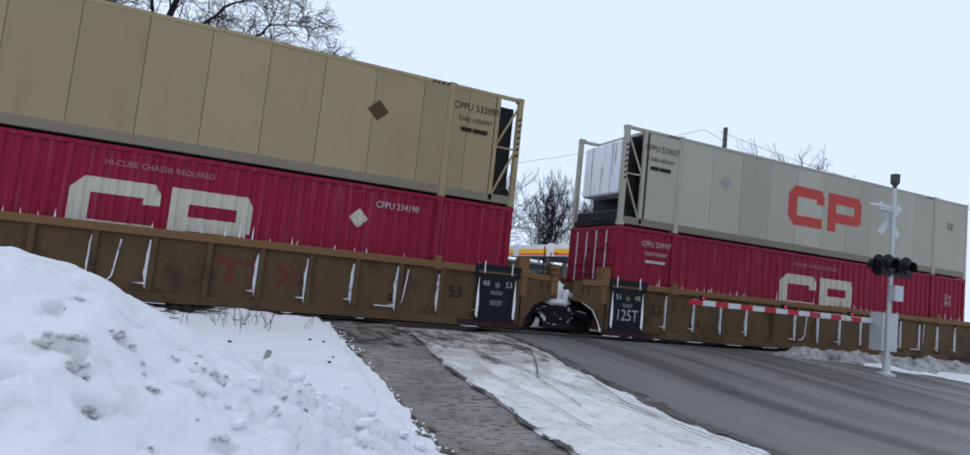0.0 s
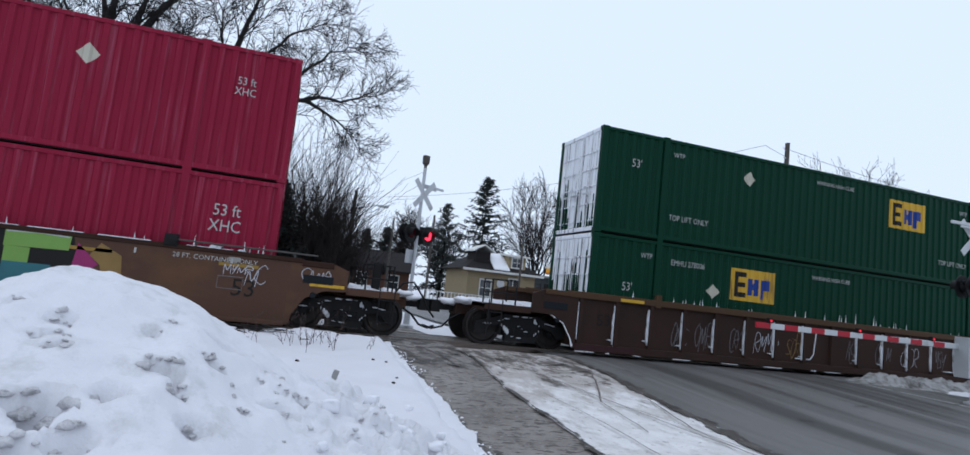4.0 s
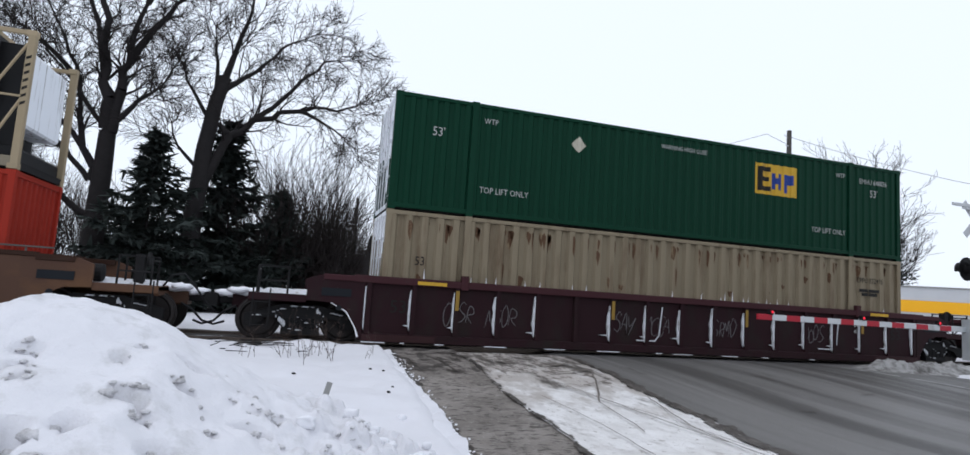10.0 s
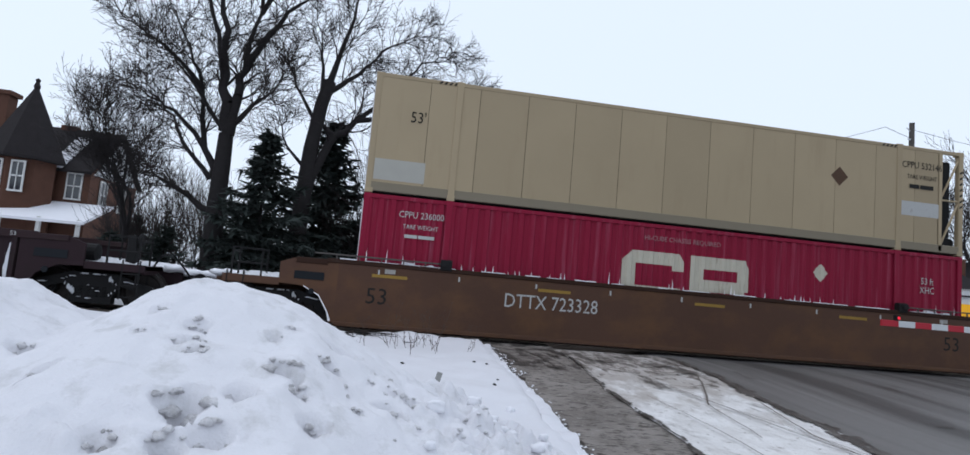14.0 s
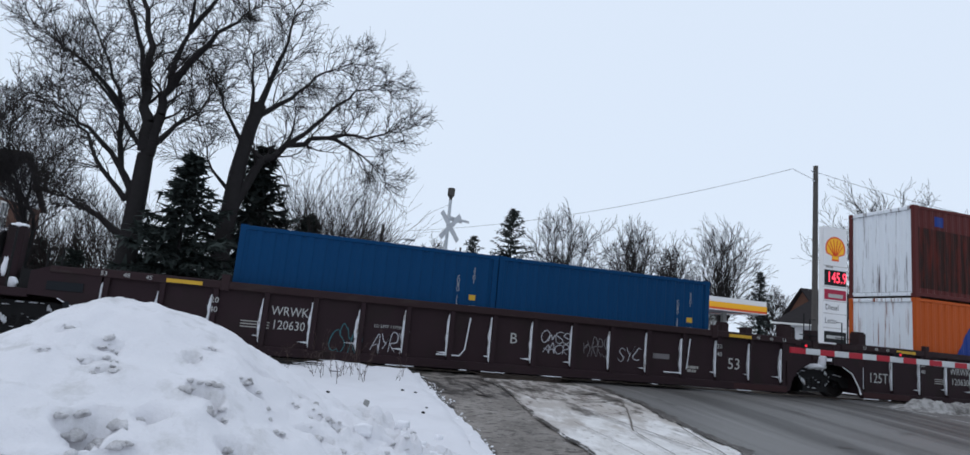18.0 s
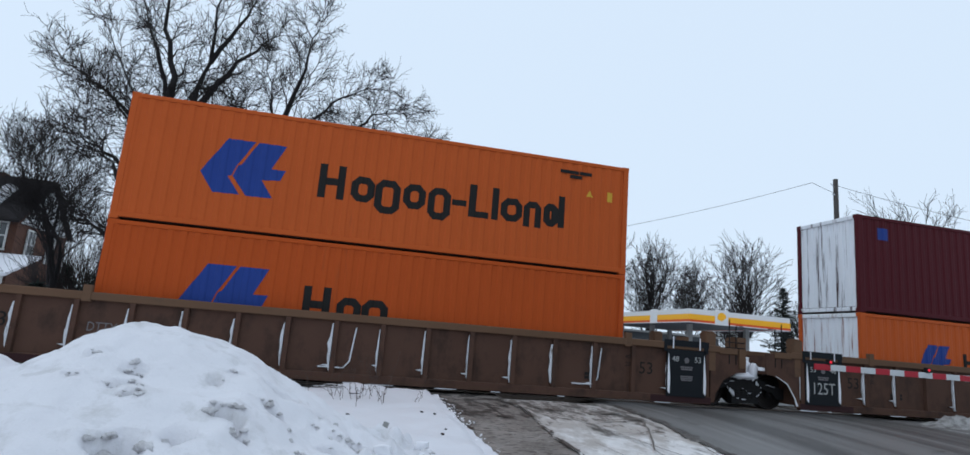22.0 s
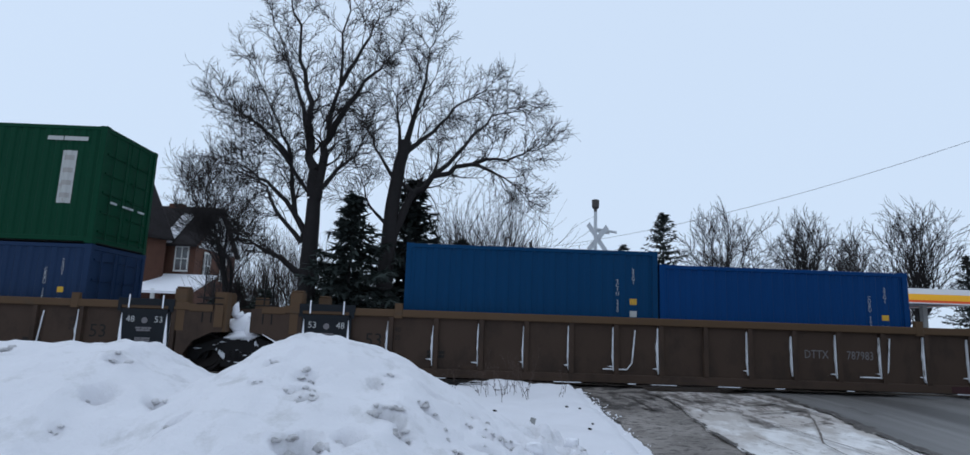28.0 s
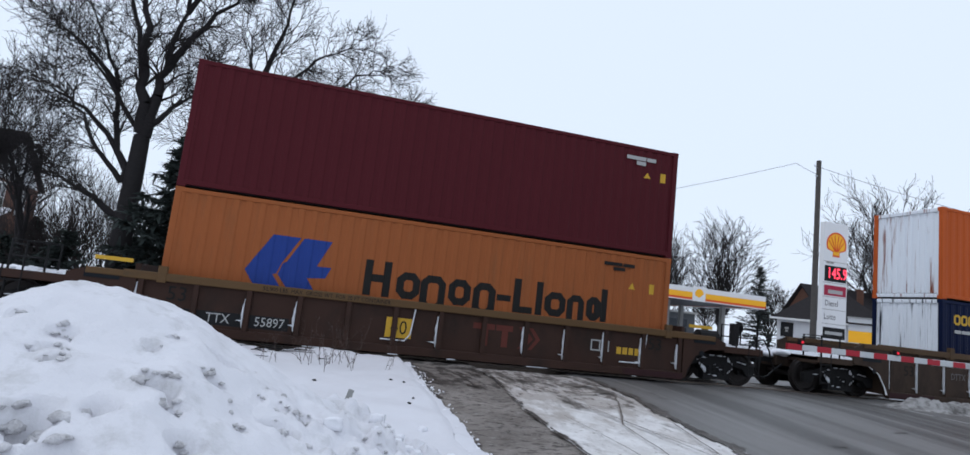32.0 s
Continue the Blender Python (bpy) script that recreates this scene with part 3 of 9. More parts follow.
def strip(name, x0, x1, y0, y1, dx, dy, lift, material, label, category, rough=0.008, ragged=0.0):
    xs, ys = steps(0, 1, dx / (x1(6) - x0(6))), steps(y0, y1, dy)
    g = Geo()
    g.smooth = True
    for y in ys:
        for s in xs:
            a, b = x0(y) + wander(0, y, ragged), x1(y) + wander(9, y, ragged)
            x = a + (b - a) * s
            g.v.append((x, y, rise(x, y) + lift + rough * noise.noise((x * 2.2, y * 2.2, 8)) + rough * 0.5 * noise.noise((x * 9, y * 9, 8))))
    w = len(xs)
    g.f = [(j * w + i, j * w + i + 1, (j + 1) * w + i + 1, (j + 1) * w + i) for j in range(len(ys) - 1) for i in range(w - 1)]
    return tagged(part(name, g, material), label, category, kind="structure")


strip("road", lambda y: 5.45 + 0.075 * min(y, 13), road_right, -30, 140, 0.35, 0.35, 0.012, M["asphalt"], "salt-stained grey asphalt road over the crossing", "road", ragged=0.10)
strip("footpath", path_left, path_right, -6, 60, 0.12, 0.15, 0.016, M["path"], "wet concrete footpath with slush on it", "pavement", rough=0.012, ragged=0.10)
strip("snow_verge", lambda y: path_right(y) - 0.05, lambda y: 5.6 + 0.075 * min(y, 13), -6, 13.6, 0.10, 0.12, 0.026, M["verge"], "snow verge with muddy tyre tracks", "verge", rough=0.022, ragged=0.12)
strip("edge_line", lambda y: 14.75 + 0.30 * (13.0 - y), lambda y: 14.88 + 0.30 * (13.0 - y), -6, 13.2, 0.12, 0.8, 0.026, M["line"], "worn white edge line on the road", "road marking", rough=0.0)


def ragged(name, x0, x1, y0, y1, keep, lift, material, label, category, d=0.04, rough=0.016):
    """An uneven crust with a broken outline: only the cells that keep() wants."""
    g = Geo()
    g.smooth = True
    xs, ys = steps(x0, x1, d), steps(y0, y1, d * 1.3)
    for y in ys:
        for x in xs:
            g.v.append((x, y, rise(x, y) + lift + rough * noise.noise((x * 5, y * 5, 2)) + 0.5 * rough * noise.noise((x * 14, y * 14, 2))))
    w = len(xs)
    g.f = [(j * w + i, j * w + i + 1, (j + 1) * w + i + 1, (j + 1) * w + i) for j in range(len(ys) - 1) for i in range(w - 1) if keep(xs[i], ys[j])]
    used = sorted({v for f in g.f for v in f})
    to = {v: k for k, v in enumerate(used)}
    g.v = [g.v[v] for v in used]
    g.f = [tuple(to[v] for v in f) for f in g.f]
    return tagged(part(name, g, material), label, category, kind="structure")


def right_bank(x, y):
    """A low ridge of dirty thrown-up snow between the road and the track."""
    mid = 13.05 - 0.16 * (x - 16.0)
    f = math.exp(-((y - mid) / 0.42) ** 2) * smooth(15.0, 16.2, x) * (1 - 0.3 * smooth(24, 30, x))
    lump = 0.5 + 0.5 * noise.noise((x * 1.7, y * 1.7, 3)) + 0.35 * noise.noise((x * 4.5, y * 4.5, 8)) + 0.2 * noise.noise((x * 10, y * 10, 1))
    return rise(x, y) - 0.05 + f * (0.16 + 0.34 * max(0.0, lump))


tagged(part("snow_bank", sheet(steps(14.8, 30.0, 0.07), steps(9.6, 14.0, 0.07), right_bank), snow_material("soiled_bank_snow", (0.36, 0.352, 0.345), 4.0, 0.7, 0.62, (0.10, 0.093, 0.088), 3.5)), "low ridge of grey dirty snow along the road's edge", "snow bank")


def in_gutter(x, y):
    m = road_left(y) + 0.10 + 0.10 * noise.noise((2, y * 0.7, 5))
    half = 0.09 + 0.08 * noise.noise((7, y * 0.9, 5)) + 0.05 * (13 - y) / 13
    return abs(x - m) < half + 0.13 * noise.noise((x * 4, y * 2.2, 9)) + 0.07 * noise.noise((x * 11, y * 7, 3))


ragged("gutter", 5.2, 7.0, 1.0, 13.4, in_gutter, 0.044, M["slush"], "dark muddy slush along the road's edge", "gutter")
strip("snow_rim", lambda y: path_left(y) - 0.16, lambda y: path_left(y) + 0.05, -6, 13.0, 0.05, 0.06, 0.05, M["snow"], "ragged snow edge beside the footpath", "snow edge", rough=0.07, ragged=0.16)


def ribbon(name, pts, w, lift, material, parent, seed=0):
    """A narrow uneven band that lies on the ground along pts."""
    g = Geo()
    fine = []
    for (xa, ya), (xb, yb) in zip(pts, pts[1:]):
        n = max(2, int(math.hypot(xb - xa, yb - ya) / 0.12))
        fine += [(xa + (xb - xa) * i / n, ya + (yb - ya) * i / n) for i in range(n)]
    fine.append(pts[-1])
    for i in range(len(fine) - 1):
        (xa, ya), (xb, yb) = fine[i], fine[i + 1]
        L = math.hypot(xb - xa, yb - ya) + 1e-6
        nx, ny = -(yb - ya) / L, (xb - xa) / L
        wa, wb = (w * (0.55 + 0.6 * abs(noise.noise((q[0] * 3, q[1] * 3, seed)))) for q in (fine[i], fine[i + 1]))
        j, k = (0.03 * noise.noise((q[0] * 2, q[1] * 2, seed + 5)) for q in (fine[i], fine[i + 1]))
        g.face((xa + nx * (wa + j), ya + ny * (wa + j), rise(xa, ya) + lift), (xa - nx * (wa - j), ya - ny * (wa - j), rise(xa, ya) + lift), (xb - nx * (wb - k), yb - ny * (wb - k), rise(xb, yb) + lift), (xb + nx * (wb + k), yb + ny * (wb + k), rise(xb, yb) + lift))
    return part(name, g, material, parent)


verge, footpath, road = bpy.data.objects["snow_verge"], bpy.data.objects["footpath"], bpy.data.objects["road"]
for k, (pts, wide) in enumerate(((((4.3, 12.9), (4.55, 11.0), (5.2, 8.4), (5.6, 6.4), (5.7, 4.5)), 0.018), (((6.1, 11.2), (5.3, 9.4), (4.9, 8.6)), 0.022), (((5.9, 10.2), (5.2, 9.8), (4.7, 9.9)), 0.02), (((4.6, 10.4), (5.0, 9.0), (5.6, 7.4), (5.75, 6.0)), 0.014), (((6.0, 9.0), (5.6, 7.2), (5.6, 6.2)), 0.018), (((4.1, 9.0), (4.3, 7.4), (4.2, 6.0)), 0.012), (((4.9, 8.6), (4.8, 7.4), (4.7, 7.0)), 0.014), (((4.0, 12.4), (4.4, 11.9), (4.7, 11.8)), 0.05), (((4.0, 11.4), (4.4, 11.0), (4.8, 10.9)), 0.03), (((6.2, 12.2), (5.6, 11.7), (5.1, 11.6)), 0.06), (((6.1, 11.3), (5.5, 11.0), (5.0, 10.8)), 0.05))):
    ribbon("tyre_track", pts, wide, 0.062, M["mud"], verge, k)
rs = random.Random(31)
ribbon("mud_edge", [(path_left(y) + 0.07, y) for y in (13.0, 11.0, 9.0, 7.0, 5.0, 3.0)], 0.06, 0.036, M["slush"], footpath, 71)
for k, pts in enumerate((((1.98, 10.9), (2.6, 10.95), (3.75, 10.8)), ((2.05, 8.9), (2.35, 8.82)), ((3.0, 12.9), (3.15, 11.8), (3.2, 10.9)))):
    ribbon("crack", pts, (0.022, 0.012, 0.03)[k], 0.032, M["path_mud"], footpath, k + 9)
for k, pts in enumerate((((8.5, 8.3), (8.8, 8.28)), ((11.3, 9.6), (11.7, 9.65)))):
    ribbon("wet_patch", pts, 0.035, 0.03, M["slush"], road, k + 19)

def on_path(x, y):
    d = (x - path_left(y)) / 0.16
    if not path_left(y) + 0.03 < x < path_right(y) - 0.02:
        return False
    grime = 0.50 * noise.noise((x * 3.0, y * 2.6, 14)) + 0.40 * noise.noise((x * 9, y * 9, 16)) + 0.62 * math.exp(-d * d)
    return grime + (0.06 if y > 10.85 else -0.10) > 0.36


ragged("path_mud", 1.9, 4.0, 1.5, 13.4, on_path, 0.033, M["path_mud"], "dark wet mud on the footpath", "mud", 0.032, 0.003)
ragged("mud_seam", 2.9, 4.4, 1.5, 13.4, lambda x, y: abs(x - path_right(y) + 0.06 - wander(0, y, 0.12)) < 0.028 + 0.07 * noise.noise((x * 5, y * 2.5, 7)) + 0.05 * noise.noise((x * 14, y * 8, 3)), 0.05, M["slush"], "dark mud along the footpath's edge", "mud", 0.03, 0.008)
crumbs = Geo()
rs = random.Random(77)
for k in range(650):
    y = 1.5 + 11.3 * rs.random()
    x = path_left(y) + rs.gauss(0.02, 0.09)
    q = rs.uniform(0.005, 0.021) * (1.6 if k % 17 == 0 else 1)
    crumbs.lathe((x, y, rise(x, y) + 0.03 + q * 0.3), (rs.gauss(0, 0.4), rs.gauss(0, 0.4), 1), [(-q * 0.6, q * 0.6), (0.0, q * 1.2), (q * 0.5, q * 0.6)], 5)
tagged(part("snow_crumbs", crumbs, M["cake"]), "crumbs of broken snow along the footpath's edge", "snow crumbs", kind="stuff")

# ---------------------------------------------------------------- the railway
ballast = strip("ballast", lambda y: -170.0, lambda y: 1.7, TRACK - 2.0, TRACK + 2.0, 1.0, 0.25, -0.03, M["ballast"], "snow-dusted ballast bed", "ballast", rough=0.03)
strip("ballast", lambda y: 16.0, lambda y: 190.0, TRACK - 2.0, TRACK + 2.0, 1.0, 0.25, -0.03, M["ballast"], "snow-dusted ballast bed", "ballast", rough=0.03)
track = thing("railway_track", "single railway track with steel rails on wooden sleepers", "railway track", kind="structure")
for side in (-0.752, 0.752):
    g = Geo()
    g.prism([(-0.07, -0.16), (0.07, -0.16), (0.07, -0.145), (0.012, -0.12), (0.012, -0.04), (0.036, -0.03), (0.036, 0.0), (-0.036, 0.0), (-0.036, -0.03), (-0.012, -0.04), (-0.012, -0.12), (-0.07, -0.145)], "x", -170, 190)
    part("rail", g, M["rail"], track, at=(0, TRACK + side, 0.055))
sleeper = cached("sleeper", lambda q: q.soft(-0.115, 0.115, -1.3, 1.3, -0.16, 0.0, 0.012))
for k in range(70):
    x = 1.2 - 0.55 * k
    part("sleeper", sleeper, M["wood"], track, at=(x, TRACK, -0.015))
panel = cached("crossing_panel", lambda q: q.soft(-0.9, 0.9, -0.60, 0.60, -0.14, 0.0, 0.015))
for k in range(8):
    part("crossing_panel", panel, M["path"], track, at=(2.6 + 1.82 * k, TRACK, 0.048))

# ---------------------------------------------------------------- the snow pile and what lies about it


CREST = ((-6.5, 0.6), (-5.6, 0.86), (-4.6, 1.0), (-3.9, 1.08), (-2.9, 1.12), (-2.65, 1.11), (-2.39, 0.97), (-2.1, 0.87), (-1.89, 0.98), (-1.71, 1.13), (-1.4, 1.24), (-1.1, 1.20), (-0.87, 1.14), (-0.56, 1.03), (-0.33, 0.89), (-0.05, 0.74), (0.4, 0.49), (0.7, 0.38), (1.05, 0.2), (1.4, 0.03), (1.8, -0.16), (2.4, -0.3))


def crest(x):
    """The height of the heap's ridge above its foot."""
    for (xa, za), (xb, zb) in zip(CREST, CREST[1:]):
        if x <= xb:
            return 0.30 + za + (zb - za) * max(0.0, (x - xa) / (xb - xa))
    return 0.0


def pile_height(x, y):
    mid = 4.95 + 0.12 * noise.noise((x * 1.2, 0, 0))
    h = crest(x) * math.exp(-(abs(y - mid) / (2.5 if y < mid else 1.35)) ** 2.0)
    calm = 0.3 + 0.7 * smooth(0.1, 0.7, mid - y)
    big = 0.07 * noise.noise((x * 1.3, y * 1.3, 2)) + 0.06 * noise.noise((x * 3.1, y * 3.1, 6))
    fine = 0.020 * noise.noise((x * 6.5, y * 6.5, 1)) + 0.013 * noise.noise((x * 13, y * 13, 1)) + 0.008 * noise.noise((x * 25, y * 25, 4))
    rubble = smooth(0.0, 0.7, x) + smooth(-0.9, -1.3, x) * smooth(3.4, 2.8, y)
    fine += rubble * (0.085 * smooth(0.10, 0.30, noise.noise((x * 4.6, y * 4.6, 12.0))) + 0.05 * smooth(0.05, 0.25, noise.noise((x * 9, y * 9, 15.0))))
    return h + (big * calm + fine) * min(1.0, h / 0.3) - 0.04


xs, ys = steps(-6.5, 2.4, 0.026), steps(1.2, 8.0, 0.026)
g = sheet(xs, ys, lambda x, y: rise(x, y) + pile_height(x, y))
rng = random.Random(23)
w = len(xs)
PIT = 0.86
pits = [(-1.18, 4.07, 0.07, 1.3), (-1.14, 3.91, 0.075, 1.4), (-1.08, 3.74, 0.08, 1.3), (-1.22, 3.85, 0.06, 1.1), (-1.42, 4.1, 0.06, 1.0), (-0.65, 4.36, 0.07, 1.3), (-0.72, 4.15, 0.06, 1.3), (-0.36, 4.06, 0.085, 1.5), (-0.33, 4.36, 0.12, 1.2), (-0.57, 3.70, 0.13, 1.5), (-0.75, 3.46, 0.10, 1.3), (-1.0, 3.32, 0.16, 1.4), (-0.99, 3.08, 0.12, 1.6), (-0.80, 3.17, 0.12, 1.2),
        (0.04, 4.0, 0.12, 1.2), (0.2, 4.3, 0.10, 1.0), (-0.08, 4.24, 0.04, 1.3), (-0.36, 3.41, 0.09, 1.3), (-2.58, 4.33, 0.10, 1.4), (-2.5, 4.0, 0.12, 1.1), (-1.76, 3.53, 0.10, 1.5), (-2.14, 4.03, 0.09, 1.0)]
for cx, cy, n, wide in ((0.45, 4.4, 8, 0.3), (0.0, 3.5, 7, 0.3), (-1.9, 3.0, 5, 0.35), (-3.6, 4.1, 7, 0.5), (-0.4, 2.7, 5, 0.4), (1.0, 5.1, 5, 0.35)):
    for _ in range(n):
        pits.append((rng.gauss(cx, wide), rng.gauss(cy, wide), rng.uniform(0.04, 0.10), rng.uniform(0.8, 1.35)))
for cx, cy, r, deep in pits:
    r *= PIT
    turn, long = rng.uniform(-0.5, 0.5), rng.uniform(0.5, 0.95)
    for j in range(len(ys)):
        if abs(ys[j] - cy) > 2 * r:
            continue
        i0 = int((cx - 2 * r + 6.5) / (xs[1] - xs[0]))
        for i in range(max(0, i0), min(w, i0 + int(4 * r / (xs[1] - xs[0])) + 2)):
            dx, dy = xs[i] - cx, ys[j] - cy
            a, b = dx * math.cos(turn) + dy * math.sin(turn), (dy * math.cos(turn) - dx * math.sin(turn)) / long
            d = math.hypot(a, b) / r * (1 + 0.6 * noise.noise((xs[i] * 0.9 / r, ys[j] * 0.9 / r, cx)) + 0.15 * noise.noise((xs[i] * 18, ys[j] * 18, cx)))
            x, y, z = g.v[j * w + i]
            if d < 1.0:
                z -= deep * r * (1 - d ** 3)
            elif d < 1.7:
                z += 0.10 * deep * r * math.sin((d - 1.0) / 0.7 * math.pi)
            g.v[j * w + i] = (x, y, z)
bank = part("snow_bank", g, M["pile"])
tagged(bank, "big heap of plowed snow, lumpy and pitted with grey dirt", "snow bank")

rng = random.Random(4)
ice = Geo()
ice.smooth = True


def knob(q, at, r, flat, seed):
    """An uneven clod, half sunk in what it lies on."""
    o, rows, cols = len(q.v), 5, 8
    for i in range(rows + 1):
        for j in range(cols):
            th, ph = math.pi * i / rows, 2 * math.pi * j / cols
            d = Vector((math.sin(th) * math.cos(ph), math.sin(th) * math.sin(ph), math.cos(th)))
            k = r * (1 + 0.55 * noise.noise(d * 1.7 + Vector((seed, 0, 0))) + 0.35 * noise.noise(d * 3.5 + Vector((0, seed, 0))))
            q.v.append((at[0] + d.x * k, at[1] + d.y * k, at[2] + d.z * k * flat))
    q.f += [(o + i * cols + j, o + (i + 1) * cols + j, o + (i + 1) * cols + (j + 1) % cols, o + i * cols + (j + 1) % cols) for i in range(rows) for j in range(cols)]


def on_heap(x, y):
    i, j = round((x + 6.5) / (xs[1] - xs[0])), round((y - 1.2) / (ys[1] - ys[0]))
    return heap[min(len(ys) - 1, max(0, j)) * w + min(w - 1, max(0, i))][2]


# old grey ice laid bare in the hollows; its tone also paints their shade
heap = g.v
for cx, cy, r, deep in pits:
    r *= PIT
    for k in range(rng.randint(9, 16)):
        a, f = rng.uniform(0, 2 * math.pi), math.sqrt(rng.random()) * 0.95
        x, y = cx + r * f * math.cos(a), cy + 0.8 * r * f * math.sin(a) + 0.15 * r
        q = r * rng.uniform(0.16, 0.42)
        knob(ice, (x, y, on_heap(x, y) - 0.30 * q), q, rng.uniform(0.4, 0.7), rng.uniform(0, 90))
for k in range(12):
    x, y = rng.gauss(0.35, 0.55), rng.gauss(4.3, 0.6)
    q = rng.uniform(0.008, 0.03)
    knob(ice, (x, y, on_heap(x, y) - 0.2 * q), q, rng.uniform(0.6, 0.9), rng.uniform(0, 90))
tagged(part("dirty_ice", ice, M["dirty_ice"]), "old grey gritty ice in the heap's hollows, toned to deepen their shade", "ice", kind="stuff")
lump_meshes = []
for k in range(6):
    g = Geo()
    g.smooth = False
    r = random.Random(k)
    pts = []
    for i in range(7):
        for j in range(10):
            th, ph = math.pi * i / 6, 2 * math.pi * j / 10
            d = Vector((math.sin(th) * math.cos(ph), math.sin(th) * math.sin(ph), math.cos(th)))
            q = d * (1 + 0.8 * noise.noise(d * 1.3 + Vector((k * 9, 0, 0))) + 0.25 * noise.noise(d * 3.6 + Vector((0, k * 5, 0))))
            q = Vector([max(-0.72, min(0.72, v)) for v in q])
            pts.append((q.x, q.y, q.z * 0.75))
    g.v = pts
    g.f = [(i * 10 + j, (i + 1) * 10 + j, (i + 1) * 10 + (j + 1) % 10, i * 10 + (j + 1) % 10) for i in range(6) for j in range(10)]
    g.smooth = True
    lump_meshes.append(g.mesh("snow_lump"))
for k in range(46):
    x, y = rng.uniform(0.0, 1.75), rng.uniform(4.3, 7.6)
    if k < 20:
        x, y = rng.gauss(1.0, 0.45), rng.gauss(4.9, 0.8)
    s = rng.uniform(0.03, 0.085)
    z = max(snow_height(x, y), rise(x, y) + pile_height(x, y)) + 0.25 * s
    ob = part("snow_lump", lump_meshes[k % 6], M["cake"], at=(x, y, z), turn=rng.uniform(0, 360))
    ob.scale = (s * rng.uniform(0.8, 1.4), s, s * rng.uniform(0.7, 1.1))
    tagged(ob, "broken lump of hard snow beside the heap", "snow lump", "snow lumps")

stake = thing("marker_stake", "short leaning grey metal stake standing in snow", "stake", at=(0.72, 8.1, snow_height(0.72, 8.1)))
part("post", Geo().prism([(-0.035, -0.03), (0.035, -0.03), (0.035, 0.0), (0.012, 0.0), (0.012, 0.03), (-0.012, 0.03), (-0.012, 0.0), (-0.035, 0.0)], "z", -0.2, 0.24), M["concrete"], stake).rotation_euler = (0, radians(14), 0)
debris = Geo()
for x, y, q in ((1.55, 10.2, 0.03), (1.75, 10.1, 0.026), (1.72, 8.9, 0.022), (1.62, 8.6, 0.028), (0.35, 9.9, 0.035)):
    debris.lathe((x, y, snow_height(x, y) + q * 0.3), (0.2, 0.1, 1), [(-q * 0.5, q * 0.7), (0.0, q * 1.1), (q * 0.5, q * 0.5)], 6)
for k in range(26):
    x, y, a = rng.gauss(-0.6, 0.4), rng.gauss(12.6, 0.3), rng.uniform(-0.4, 0.4)
    L, z = rng.uniform(0.15, 0.5), snow_height(x, y) + rng.uniform(0.02, 0.08)
    debris.tube((x, y, z), (x + L * math.cos(a), y + L * math.sin(a), z + rng.gauss(0, 0.03)), 0.012, 0.007, 4)
tagged(part("debris", debris, M["black_mark"]), "dark clods and fallen sticks lying on the snow", "debris", kind="stuff")

g = Geo()
rng = random.Random(11)
for k in range(30):
    x, y = rng.gauss(0.6, 0.3) if k % 3 else rng.gauss(0.4, 0.8), rng.gauss(11.4, 0.35)
    p = Vector((x, y, snow_height(x, y) - 0.02))
    d = Vector((rng.gauss(0, 0.22), rng.gauss(0, 0.22), 1)).normalized()
    r, tall = 0.006, rng.uniform(0.6, 1.25)
    for i in range(6):
        q = p + d * rng.uniform(0.08, 0.15) * tall
        g.tube(p, q, r, r * 0.7, 3, False)
        for _ in range(rng.randint(0, 2)):
            e = (d + Vector((rng.gauss(0, 0.8), rng.gauss(0, 0.8), 0.1))).normalized()
            m = q + e * rng.uniform(0.04, 0.13)
            g.tube(q, m, r * 0.6, r * 0.4, 3, False)
            g.lathe(m, e, [(-0.012, 0.003), (0.0, 0.009), (0.014, 0.003)], 4)
        d = (d + Vector((rng.gauss(0, 0.2), rng.gauss(0, 0.2), 0))).normalized()
        p, r = q, r * 0.8
tagged(part("dry_weeds", g, M["brush"]), "thin brown dry weed stalks poking through snow", "weeds", kind="stuff")

# ---------------------------------------------------------------- crossing signals


def flasher(parent, x, y, z, lit, face=-1):
    lamp = part("signal_lamp", Geo().lathe((0, 0, 0), (0, 1, 0), [(-0.012 * face * -1, 0.29), (0.012, 0.29)], 24), M["black"], parent, "black round lamp backing", at=(x, y, z))
    part("lamp_housing", Geo().lathe((0, 0, 0), (0, 1, 0), [(0.0, 0.12), (0.02, 0.15), (0.16, 0.13), (0.22, 0.06)], 16), M["black"], lamp)
    part("lens", Geo().lathe((0, 0, 0), (0, 1, 0), [(-0.03, 0.10), (-0.02, 0.145), (0.0, 0.15)], 20), M["glass_red"] if lit else M["glass_dark"], lamp, "glowing red lens" if lit else "unlit red lens", at=(0, -0.014, 0))
    hood = Geo()
    for i in range(14):
        a0, a1 = radians(-25 + 230 * i / 14), radians(-25 + 230 * (i + 1) / 14)
        c0, s0, c1, s1 = math.cos(a0), math.sin(a0), math.cos(a1), math.sin(a1)
        for r in (0.158, 0.164):
            hood.face((c0 * r, -0.01, s0 * r), (c1 * r, -0.01, s1 * r), (c1 * r, -0.19, s1 * r), (c0 * r, -0.19, s0 * r))
    part("hood", hood, M["black"], lamp)
    return lamp


